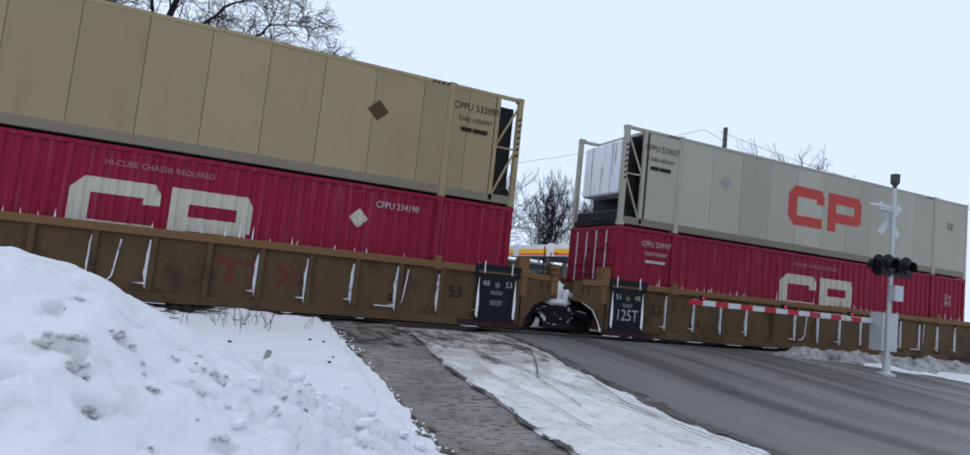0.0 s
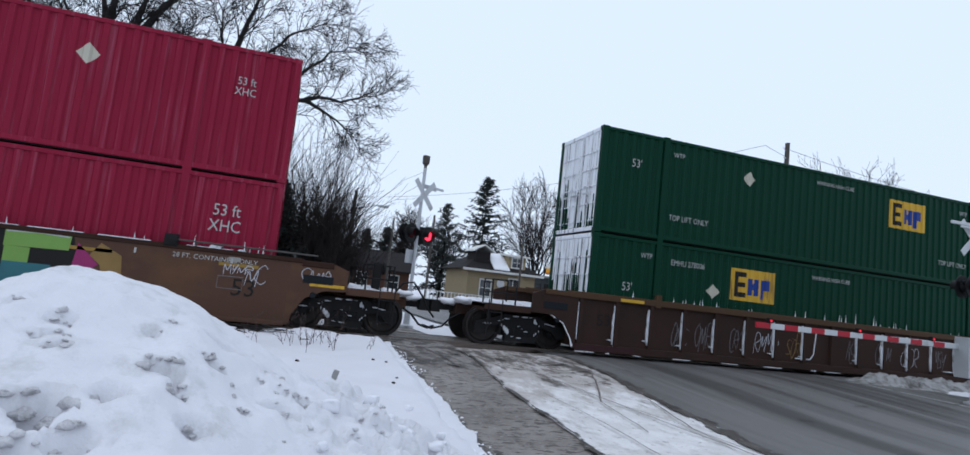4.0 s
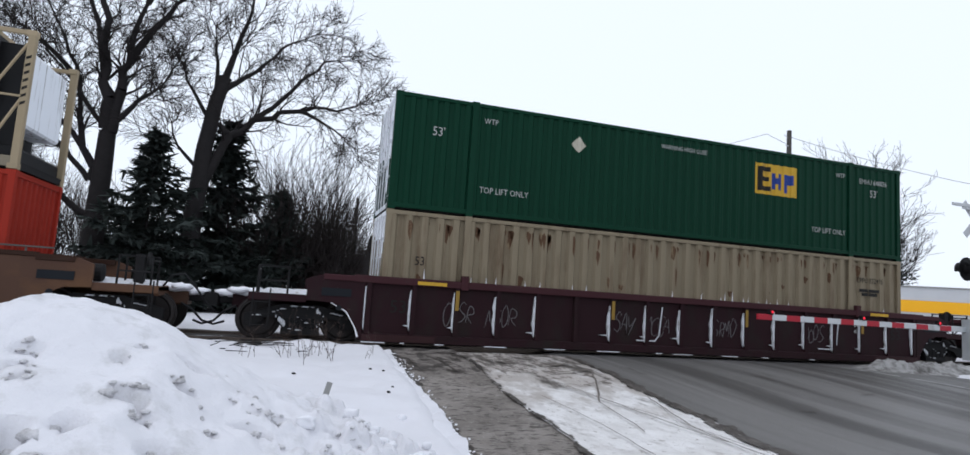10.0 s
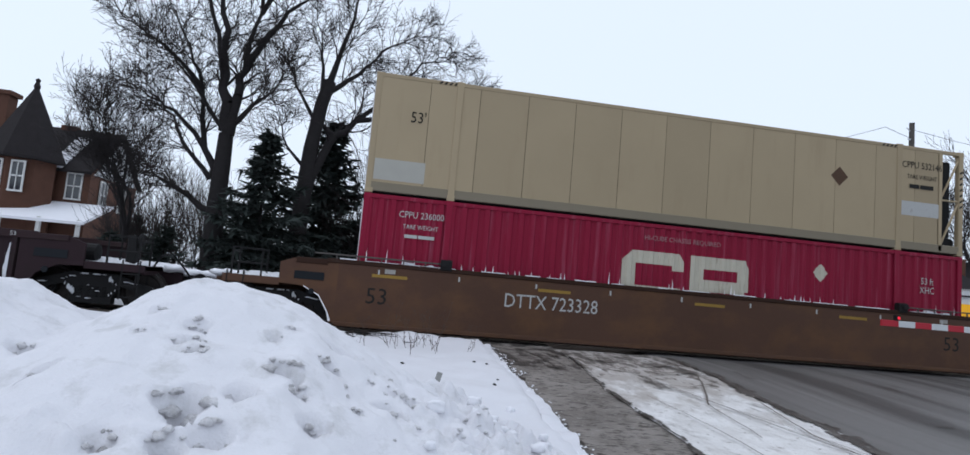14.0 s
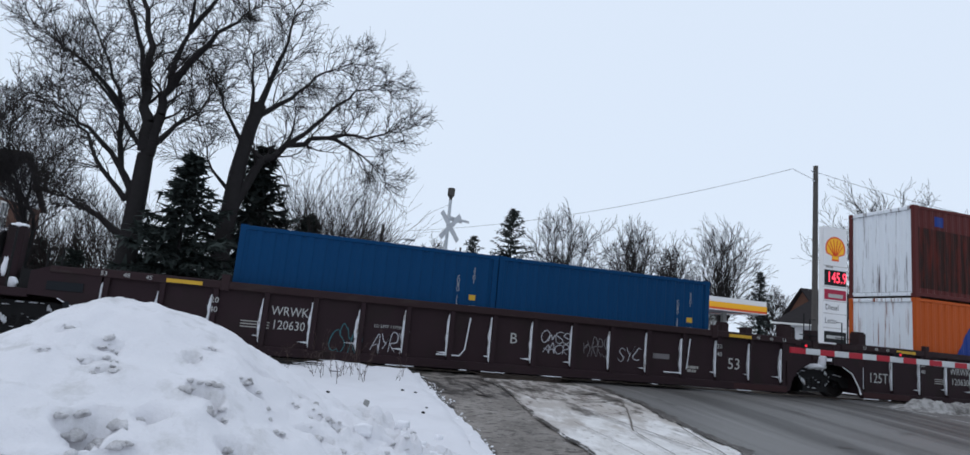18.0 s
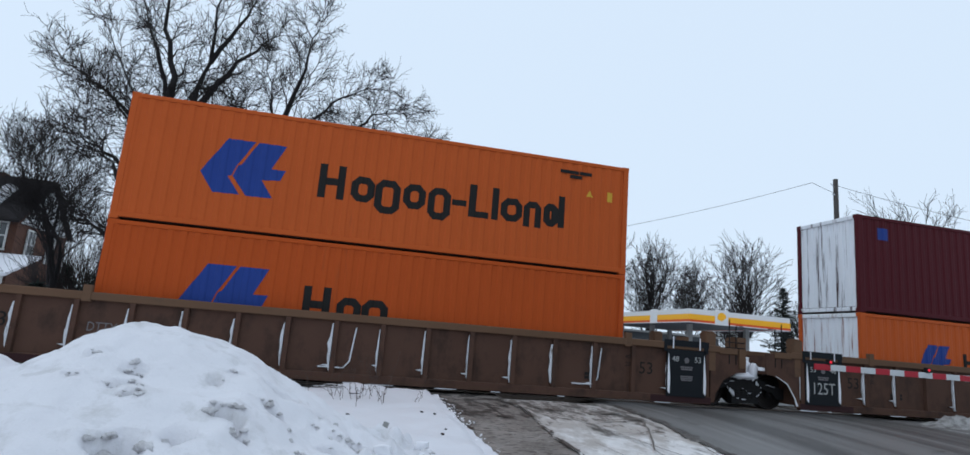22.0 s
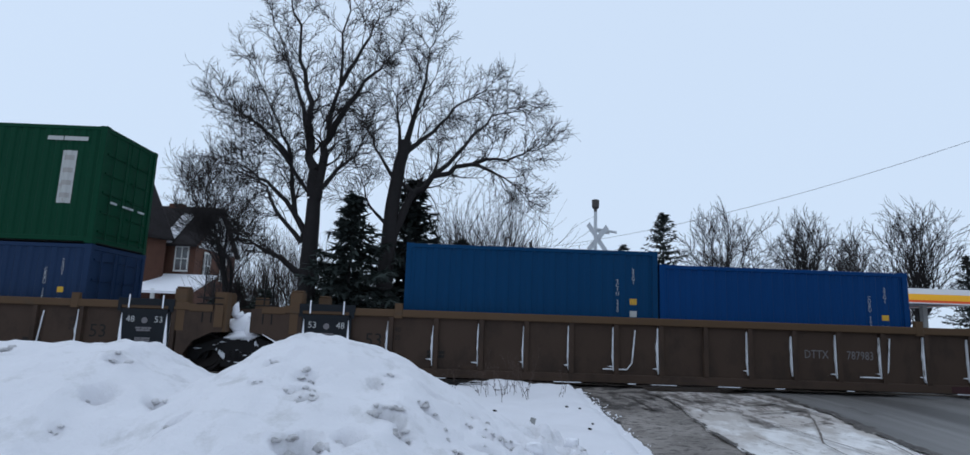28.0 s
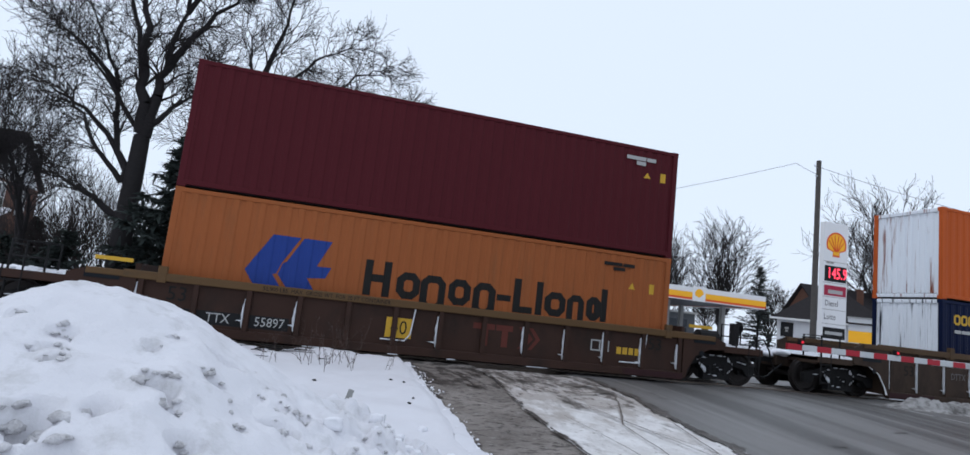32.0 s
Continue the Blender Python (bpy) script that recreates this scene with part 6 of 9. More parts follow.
    for sx in (-1, 1):
        for sy in (-1, 1):
            part("corner_post", post, mat, c.thing, at=(sx * (half - 0.07), sy * (y - 0.068), 0))
            for zz in (0.06, height - 0.06):
                part("corner_casting", cast, mat, c.thing, at=(sx * (half - 0.088), sy * (y - 0.084), zz))
    if length > 14:
        ip = cached(("stack_post", height), lambda q: q.soft(-0.08, 0.08, -0.03, 0.03, 0.02, height - 0.01, 0.01))
        for x in (-6.06, 6.06):
            part("stacking_post", ip, mat, c.thing, at=(x, -y + 0.018, 0))
            for zz in (0.05, height - 0.05):
                part("corner_casting", cast, mat, c.thing, at=(x, -y + 0.075, zz))
    if kind == "panel":
        for x in (-6.6, 5.5):
            for k in range(4):
                part("hazard_mark", cached("hazard", lambda q: q.prism([(0, 0), (0.06, 0), (0.12, 0.07), (0.06, 0.07)], "y", -0.003, 0.0)), M["black_mark"], c.thing, at=(x + 0.12 * k, -y - 0.001, height - 0.10))

    # ends
    def door_end(sx, m):
        leaf = cached(("leaf", w, height), lambda q: [q.box(-0.03, 0.0, 0.012, w / 2 - 0.14, 0.16, height - 0.13)] and [q.box(-0.045, 0.03, 0.08 + 0.05 * (j % 2), w / 2 - 0.2, 0.3 + j * 0.48, 0.34 + j * 0.48) for j in range(5)])
        bar = cached(("bar", height), lambda q: q.tube((0, 0, 0.12), (0, 0, height - 0.14), 0.017, 0.017, 8))
        for sy in (-1, 1):
            d = part("door", leaf, m, c.thing, at=(sx * (half - 0.035), 0, 0))
            d.scale = (sx, sy, 1)
            for yy in (0.25, 0.78):
                b = part("locking_bar", bar, m if sx > 0 else M["rime"], d, at=(0.06, yy, 0))
                part("handle", cached("door_handle", lambda q: q.soft(-0.01, 0.02, -0.28, 0.0, 1.05, 1.1, 0.005)), M["galv"], d, at=(0.07, yy, 0))
        part("door_header", cached(("header", w), lambda q: q.soft(-0.05, 0.05, -w / 2 + 0.12, w / 2 - 0.12, 0, 0.12, 0.01)), m, c.thing, at=(sx * (half - 0.06), 0, height - 0.13))
        part("door_sill", cached(("sill", w), lambda q: q.soft(-0.05, 0.05, -w / 2 + 0.12, w / 2 - 0.12, 0, 0.12, 0.01)), m, c.thing, at=(sx * (half - 0.06), 0, 0.04))

    def blank_end(sx, m):
        def wall(q):
            q2 = waves(-w / 2 + 0.12, w / 2 - 0.12, 0.25, 0.045)
            b = len(q.v)
            for yy, d in q2:
                q.v += [(0.02 - d, yy, 0.1), (0.02 - d, yy, height - 0.1)]
            q.f += [(b + 2 * i, b + 2 * i + 2, b + 2 * i + 3, b + 2 * i + 1) for i in range(len(q2) - 1)]
        e = part("end_wall", cached(("endwall", w, height), wall), m, c.thing, at=(sx * (half - 0.05), 0, 0))
        e.scale = (sx, 1, 1)
        part("end_rail", cached(("header", w), lambda q: q.soft(-0.05, 0.05, -w / 2 + 0.12, w / 2 - 0.12, 0, 0.12, 0.01)), m, c.thing, at=(sx * (half - 0.06), 0, height - 0.13))
        part("end_rail", cached(("sill", w), lambda q: q.soft(-0.05, 0.05, -w / 2 + 0.12, w / 2 - 0.12, 0, 0.12, 0.01)), m, c.thing, at=(sx * (half - 0.06), 0, 0.04))
    def bare_streaks(foot, count, high, seed):
        """Long drips of bare paint where the frost has come away, rising from the sill."""
        r, q = random.Random(seed), Geo()
        for k in range(count):
            yy, wd, h = r.uniform(-w / 2 + 0.2, w / 2 - 0.2), r.uniform(0.014, 0.05) * (1.6 if count > 40 else 1), high * r.random() ** (1.2 if count > 40 else 1.6) + 0.12
            if abs(yy) > 0.5:
                h *= 1.15
            q.prism([(yy - wd, foot), (yy + wd * r.uniform(0.6, 1.2), foot), (yy + wd * 0.4, foot + 0.55 * h), (yy + r.uniform(-0.2, 0.2) * wd, foot + h), (yy - wd * 0.5, foot + 0.45 * h)], "x", -half + 0.002 * (k % 5) - 0.006, -half + 0.03)
        part("bare_streaks", q, mat, c.thing, "bare painted streaks in the frost")["kind"] = "stuff"
    if length > 14 and frame_end >= 0 and cold is not mat and doors == "L":
        many = 64 if colour in ("crimson", "scarlet") else 22
        bare_streaks(1.2 if z < 1 else 0.17, many, 1.0 if z < 1 else 1.25, int(abs(u)) + int(z * 3))
    if frame_end >= 0:
        (door_end if doors == "L" else blank_end)(-1, cold)
    if frame_end <= 0:
        (blank_end if doors == "L" and not frame_end else door_end)(1, mat)
    if frame_end:
        # the open machinery frame with its brace and the cooling unit behind it
        e = frame_end

        def bx(x0, x1, *r):
            return (min(e * x0, e * x1), max(e * x0, e * x1)) + r
        part("end_wall", Geo().box(*bx(body - 0.05, body, -y + 0.05, y - 0.05, 0.1, height - 0.05)), mat, c.thing)
        part("cooling_unit", Geo().soft(*bx(body, half - 0.12, -0.95, 0.95, 0.95, height - 0.35), 0.05), FROSTED["ivory"], c.thing, "white cooling unit")
        # added black sheet paints the dark void seen through the frame's side
        part("side_guard", Geo().box(*bx(body + 0.04, half - 0.16, -1.02, -0.99, 0.5, height - 0.25)), M["black"], c.thing, "black sheet added to darken the open frame's side")
        part("fuel_tank", Geo().soft(*bx(body + 0.05, half - 0.1, -1.1, 1.1, 0.12, 0.48), 0.06), M["black"], c.thing)
        part("frame_post", Geo().soft(*bx(body - 0.02, body + 0.09, -y, -y + 0.1, 0.1, height - 0.1), 0.01), mat, c.thing)
        for za, zb in ((0.2, height * 0.52), (height * 0.52, height - 0.2)):
            part("frame_brace", Geo().tube((e * (body + 0.06), -y + 0.05, za), (e * (half - 0.1), -y + 0.05, zb), 0.03, 0.03, 6), mat, c.thing)
        part("frame_brace", Geo().tube((e * (body + 0.06), -y + 0.05, height * 0.52), (e * (half - 0.1), -y + 0.05, height * 0.52), 0.025, 0.025, 6), mat, c.thing)
        # black sheet over the end wall stands in for shade in the recess
        part("soot", Geo().box(*bx(body - 0.02, body + 0.02, -y + 0.06, y - 0.06, 0.15, height - 0.12)), M["black"], c.thing, "black sheet standing in for the recess's shade")
        for k in range(7):
            part("hazard_mark", cached("hazard_end", lambda q: q.prism([(0, 0), (0.09, 0.05), (0.09, 0.11), (0, 0.06)], "y", -0.003, 0.0)), M["black_mark"], c.thing, at=(e * (half - 0.075) - 0.045, -y - 0.002, height * 0.45 + 0.16 * k))
    # snow that clings to the lower folds and lies along the top
    if kind in ("ribbed", "wide") and z < 1:
        rs = random.Random(int(abs(u) * 10))
        g = Geo()
        for xa, d in c.pts:
            if d == 0.0 and rs.random() < 0.22 * (1.4 + math.sin(xa * 0.9 + u)):
                hh = 1.32 + rs.uniform(0.03, 0.30) * (1.0 if abs(abs(xa) - 4) > 2 else 0.5)
                g.face((xa - 0.022, c.y - 0.006, 1.22), (xa + 0.022, c.y - 0.006, 1.22), (xa + rs.uniform(-0.02, 0.02), c.y - 0.005, hh))
        if g.v:
            part("clinging_snow", g, M["cake"], c.thing, "snow clinging to the lower ribs")["kind"] = "stuff"
    return c


def rect(c, x0, x1, z0, z1, material, name="marking"):
    return part(name, on_sheet(c.pts, [(x0, x1, (z0, z0), (z1, z1))], c.y), material, c.thing)


def diamond(c, x, z, s, material):
    part("placard", on_sheet(c.pts, [(x - s, x, (z, z - s), (z, z + s)), (x, x + s, (z - s, z), (z + s, z))], c.y), material, c.thing, "diamond placard")


def rings(c, x, z, h, material, w=1.0):
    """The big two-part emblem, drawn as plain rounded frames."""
    for k in range(2):
        a, b, t = x + k * (h * 1.18 * w), x + k * (h * 1.18 * w) + h * 1.06 * w, h * 0.27
        r = t * 0.8
        cols = [(a, a + r, (z + r if k == 0 else z, z), (z + h - (r if k == 0 else 0), z + h)), (a + r, a + t * 1.15, (z, z), (z + h, z + h)),
                (a + t * 1.15, b - t, (z + h - t, z + h - t), (z + h, z + h)), (b - t, b - r * 0.5, (z + h * (0.62 if k == 0 else 0.24),) * 2, (z + h, z + h)), (b - r * 0.5, b, (z + h * (0.62 if k == 0 else 0.3),) * 2, (z + h, z + h - r * 0.8))]
        cols.append((a + t * 1.15, b - t * (0.2 if k == 0 else 1.0), (z + (0 if k == 0 else h * 0.24),) * 2, (z + t * 0.95 + (0 if k == 0 else h * 0.24),) * 2))
        part("emblem", on_sheet(c.pts, cols, c.y), material, c.thing, "pale block emblem")


def blocks(c, x, z, h, profile, material, wide=1.0):
    """A brand name as plain blocks, one for each letter: width, bottom, top."""
    for wd, lo, hi in profile:
        wd *= wide
        if hi > lo:
            plain(c, "ring" if wd > 0.4 else "post", x, x + wd * h, z + lo * h, z + hi * h, min(0.2, wd * 0.3) * h, material)
        x += (wd + 0.11 * wide) * h


def plain(c, form, x0, x1, z0, z1, t, material):
    """One plain shape of stroke t in a box: a ring, an arch, a bracket, a gate, a tee, a post or a bar."""
    k, m = min(t * 0.9, (x1 - x0) * 0.3), (x0 + x1) / 2
    if form == "ring":
        a, i = [(m, z0), (x0 + k, z0), (x0, z0 + k), (x0, z1 - k), (x0 + k, z1), (m, z1)], [(m, z1 - t), (x0 + t + k * 0.3, z1 - t), (x0 + t, z1 - t - k * 0.3), (x0 + t, z0 + t + k * 0.3), (x0 + t + k * 0.3, z0 + t), (m, z0 + t)]
        polys = [a + i, [(2 * m - p, q) for p, q in a + i]]
    elif form == "arch":
        polys = [[(x0, z0), (x0, z1 - k), (x0 + k, z1), (x1 - k, z1), (x1, z1 - k), (x1, z0), (x1 - t, z0), (x1 - t, z1 - t), (x0 + t, z1 - t), (x0 + t, z0)]]
    elif form == "bracket":
        polys = [[(x0 + k, z0), (x0, z0 + k), (x0, z1 - k), (x0 + k, z1), (x1, z1), (x1, z1 - t), (x0 + t, z1 - t), (x0 + t, z0 + t), (x1, z0 + t), (x1, z0)]]
    elif form == "gate":
        h = (z0 + z1 - t) / 2
        polys = [[(x0, z0), (x0, z1), (x0 + t, z1), (x0 + t, h + t), (x1 - t, h + t), (x1 - t, z1), (x1, z1), (x1, z0), (x1 - t, z0), (x1 - t, h), (x0 + t, h), (x0 + t, z0)]]
    elif form == "tee":
        polys = [[(x0, z1), (x1, z1), (x1, z1 - t), (m + t / 2, z1 - t), (m + t / 2, z0), (m - t / 2, z0), (m - t / 2, z1 - t), (x0, z1 - t)]]
    else:
        polys = [[(x0, z0), (x0, z1), (x1, z1), (x1, z0)]]
    g = Geo()
    for p in polys:
        q, b = on_poly(c, p), len(g.v)
        g.v += q.v
        g.f += [tuple(b + i for i in f) for f in q.f]
    part("name_block", g, material, c.thing)


# the long dark name and the red box's name, as plain shapes: form, from, to, bottom, top
LONG_NAME = (("gate", -1.86, -1.25, 1.03, 1.85), ("ring", -1.10, -0.54, 1.04, 1.66), ("ring", -0.53, 0.08, 0.83, 1.66), ("ring", 0.15, 0.70, 1.03, 1.65), ("ring", 0.76, 1.33, 0.84, 1.64), ("bar", 1.36, 1.73, 1.26, 1.41), ("post", 1.79, 1.98, 1.02, 1.85), ("bar", 1.98, 2.31, 1.02, 1.18), ("post", 2.38, 2.56, 1.02, 1.84), ("ring", 2.62, 3.19, 1.03, 1.63), ("arch", 3.22, 3.70, 0.95, 1.62), ("ring", 3.76, 4.15, 1.03, 1.63), ("post", 4.15, 4.33, 1.03, 1.86))
RED_NAME = (("bracket", -1.6, -1.22), ("arch", -1.13, -0.61), ("arch", -0.49, 0.0), ("arch", 0.18, 0.68), ("ring", 0.78, 1.28), ("post", 1.41, 1.57), ("arch", 1.68, 2.2), ("arch", 2.33, 2.84), ("tee", 3.06, 3.56), ("post", 3.68, 3.88), ("arch", 3.99, 4.5), ("bracket", 4.64, 5.0))


def on_poly(c, poly, lift=0.0):
    """A painted polygon that follows the folds."""
    xs = sorted({x for x, z in poly} | {x for x, d in c.pts if min(p[0] for p in poly) < x < max(p[0] for p in poly)})
    g = Geo()
    for a, b in zip(xs, xs[1:]):
        if b - a < 1e-4:
            continue
        m, cuts = (a + b) / 2, []
        for (x0, z0), (x1, z1) in zip(poly, poly[1:] + poly[:1]):
            if min(x0, x1) <= m < max(x0, x1):
                f = lambda x: z0 + (z1 - z0) * (x - x0) / (x1 - x0)
                cuts.append((f(m), f(a), f(b)))
        cuts.sort()
        ya, yb = c.y + depth_at(c.pts, a) - 0.004 - lift, c.y + depth_at(c.pts, b) - 0.004 - lift
        for lo, hi in zip(cuts[::2], cuts[1::2]):
            g.face((a, ya, lo[1]), (b, yb, lo[2]), (b, yb, hi[2]), (a, ya, hi[1]))
    return g


def ship_emblem(c, x, z, h):
    """A slanted blue arrow of two strokes with a narrow gap."""
    for poly in ([(0.0, 0.35), (0.38, 1.0), (0.845, 1.0), (0.585, 0.53), (0.52, 0.34), (0.455, 0.32), (0.69, 0.01), (0.25, 0.0)], [(0.605, 0.53), (0.66, 0.56), (0.90, 1.0), (1.38, 1.0), (1.17, 0.54), (1.42, 0.545), (1.34, 0.35), (1.03, 0.32), (1.25, 0.01), (0.80, 0.0), (0.54, 0.33)]):
        part("emblem", on_poly(c, [(x + a * h, z + b * h) for a, b in poly]), M["blue_mark"], c.thing, "slanted blue emblem")


def text(c, s, x, z, size, material="white_mark", wide=0.85):
    return write(s, x, -c.w / 2 - 0.002, z, size, M[material], c.thing, wide)


def small(c, x, z, size=0.09, material="white_mark", rows=((6, 5),)):
    return bars([list(r) for r in rows], x, -c.w / 2 - 0.002, z, size, M[material], c.thing)


def iso_marks(c, code, kindcode, material="white_mark"):
    x = c.l / 2
    write("\n".join(code), x - 0.98, -c.w / 2 - 0.002, c.h * 0.62, 0.125, M[material], c.thing, 0.9)
    write("\n".join(kindcode), x - 0.60, -c.w / 2 - 0.002, c.h * 0.78, 0.125, M[material], c.thing, 0.9)
    rect(c, x - 0.68, x - 0.52, c.h * 0.55, c.h * 0.60, M["yellow_mark"], "label_plate")
    rect(c, x - 0.68, x - 0.52, c.h * 0.45, c.h * 0.50, M["white_mark"], "label_plate")
    part("warning_triangle", on_sheet(c.pts, [(x - 0.8, x - 0.7, (0.28 * c.h,) * 2, (0.28 * c.h, 0.28 * c.h + 0.17)), (x - 0.7, x - 0.6, (0.28 * c.h,) * 2, (0.28 * c.h + 0.17, 0.28 * c.h))], c.y), M["yellow_mark"], c.thing, "yellow warning triangle")


WELL = 0.355      # the height at which a bottom container rests
HI, LOW = 2.896, 2.591


# ---- well cars


def truck_parts(parent, x, near_label=""):
    t = part("truck", cached("bolster", lambda q: q.soft(-0.28, 0.28, -1.0, 1.0, 0.42, 0.72, 0.05)), M["steel_dark"], parent, "snow-caked black two-axle truck", at=(x, 0, 0))

    def cast_frame(q):
        q.prism([(-1.22, 0.36), (-1.22, 0.62), (-0.95, 0.70), (-0.45, 0.86), (0.45, 0.86), (0.95, 0.70), (1.22, 0.62), (1.22, 0.36), (1.0, 0.34), (0.86, 0.52), (0.55, 0.60), (0.40, 0.32), (-0.40, 0.32), (-0.55, 0.60), (-0.86, 0.52), (-1.0, 0.34)], "y", -0.07, 0.07)
        q.box(-0.42, 0.42, -0.10, 0.10, 0.20, 0.34)
        q.lathe((-0.93, -0.1, 0.47), (0, -1, 0), [(0, 0.13), (0.08, 0.12), (0.1, 0.06)], 12)
        q.lathe((0.93, -0.1, 0.47), (0, -1, 0), [(0, 0.13), (0.08, 0.12), (0.1, 0.06)], 12)
    for s in (-1, 1):
        f = part("side_frame", cached("side_frame", cast_frame), M["steel_dark"], t, at=(0, s * 1.0, 0))
        f.scale = (1, -s * -1, 1)
    for k in range(4):
        part("spring", cached("spring", lambda q: [q.lathe((0, 0, 0.34 + 0.06 * i), (0, 0, 1), [(0, 0.06), (0.02, 0.075), (0.04, 0.06)], 10) for i in range(4)]), M["steel_dark"], t, at=(-0.24 + 0.16 * k, -1.03, 0))

    def snowcake(q):
        rs = random.Random(3)
        blobs = []
        for xa, za, xb, zb, k, fat in ((-0.62, 0.68, -0.32, 0.80, 5, 0.020), (-0.56, 0.60, -0.28, 0.35, 8, 0.026), (0.56, 0.58, 0.34, 0.38, 5, 0.018), (-0.22, 0.83, 0.26, 0.83, 6, 0.026), (-0.30, 0.33, -0.05, 0.30, 3, 0.024), (-0.10, 0.60, 0.14, 0.46, 4, 0.016), (0.30, 0.78, 0.50, 0.62, 4, 0.022), (0.62, 0.72, 0.9, 0.67, 4, 0.018), (-1.02, 0.60, -0.84, 0.61, 3, 0.018)):
            for i in range(k):
                f = (i + rs.random()) / k
                if rs.random() < 0.8:
                    w = fat * rs.uniform(0.35, 1.1)
                    blobs.append((xa + (xb - xa) * f, -1.10 if abs(xa) < 0.8 else -1.19, za + (zb - za) * f, w * (1.3 if abs(zb - za) > 0.15 else 3.4), 0.014, w * (2.4 if abs(zb - za) > 0.15 else 0.6)))
        lumpy(q, blobs, 7)
    part("caked_snow", cached("snowcake", snowcake), M["rime"], t, "snow caked on the truck")["kind"] = "stuff"

    def wheelset(q):
        q.tube((0, -0.95, 0), (0, 0.95, 0), 0.085, 0.085, 10)
        for s in (-1, 1):
            q.lathe((0, s * 0.70, 0), (0, s, 0), [(-0.02, 0.50), (0.012, 0.50), (0.016, 0.47), (0.115, 0.46), (0.12, 0.40), (0.07, 0.36), (0.06, 0.16), (0.12, 0.12)], 28)
            q.box(-0.03, 0.03, s * 0.75 - 0.03, s * 0.75 + 0.03, 0.14, 0.34)
    for a in (-0.93, 0.93):
        w = part("wheelset", cached("wheelset", wheelset), M["wheel"], t, "worn steel wheels on an axle", at=(a, 0, 0.515))
        WHEELS.append((w, a, RIG[0] + x + a))
    return t


def snow_slab(q, x0, x1, y0, y1, z, thick, seed):
    nx, ny = 10, 8
    q.smooth = True
    b = len(q.v)
    for j in range(ny + 1):
        for i in range(nx + 1):
            x, y = x0 + (x1 - x0) * i / nx, y0 + (y1 - y0) * j / ny
            edge = min(i, nx - i, j, ny - j)
            q.v.append((x, y, z + (0 if edge == 0 else thick * (0.45 + 1.0 * max(0, 0.5 + noise.noise((x * 2.5, y * 2.5, seed)))))))
    w = nx + 1
    q.f += [(b + j * w + i, b + j * w + i + 1, b + (j + 1) * w + i + 1, b + (j + 1) * w + i) for j in range(ny) for i in range(nx)]


def lumpy(q, blobs, seed):
    """Uneven lumps of caked snow: centre and half sizes of each."""
    q.smooth = True
    for x, y, z, a, b, c in blobs:
        o = len(q.v)
        for i in range(7):
            for j in range(10):
                th, ph = math.pi * i / 6, 2 * math.pi * j / 10
                d = Vector((math.sin(th) * math.cos(ph), math.sin(th) * math.sin(ph), math.cos(th)))
                k = 1 + 0.45 * noise.noise(d * 1.6 + Vector((z * 7, x, seed))) + 0.35 * noise.noise(d * 4.0 + Vector((x * 5 + seed, y * 3, z)))
                q.v.append((x + a * d.x * k, y + b * d.y * k, z + c * d.z * k))
        q.f += [(o + i * 10 + j, o + (i + 1) * 10 + j, o + (i + 1) * 10 + (j + 1) % 10, o + i * 10 + (j + 1) % 10) for i in range(6) for j in range(10)]


BAND = surface("maroon_band", (0.035, 0.014, 0.015), 0.6, var=0.3)


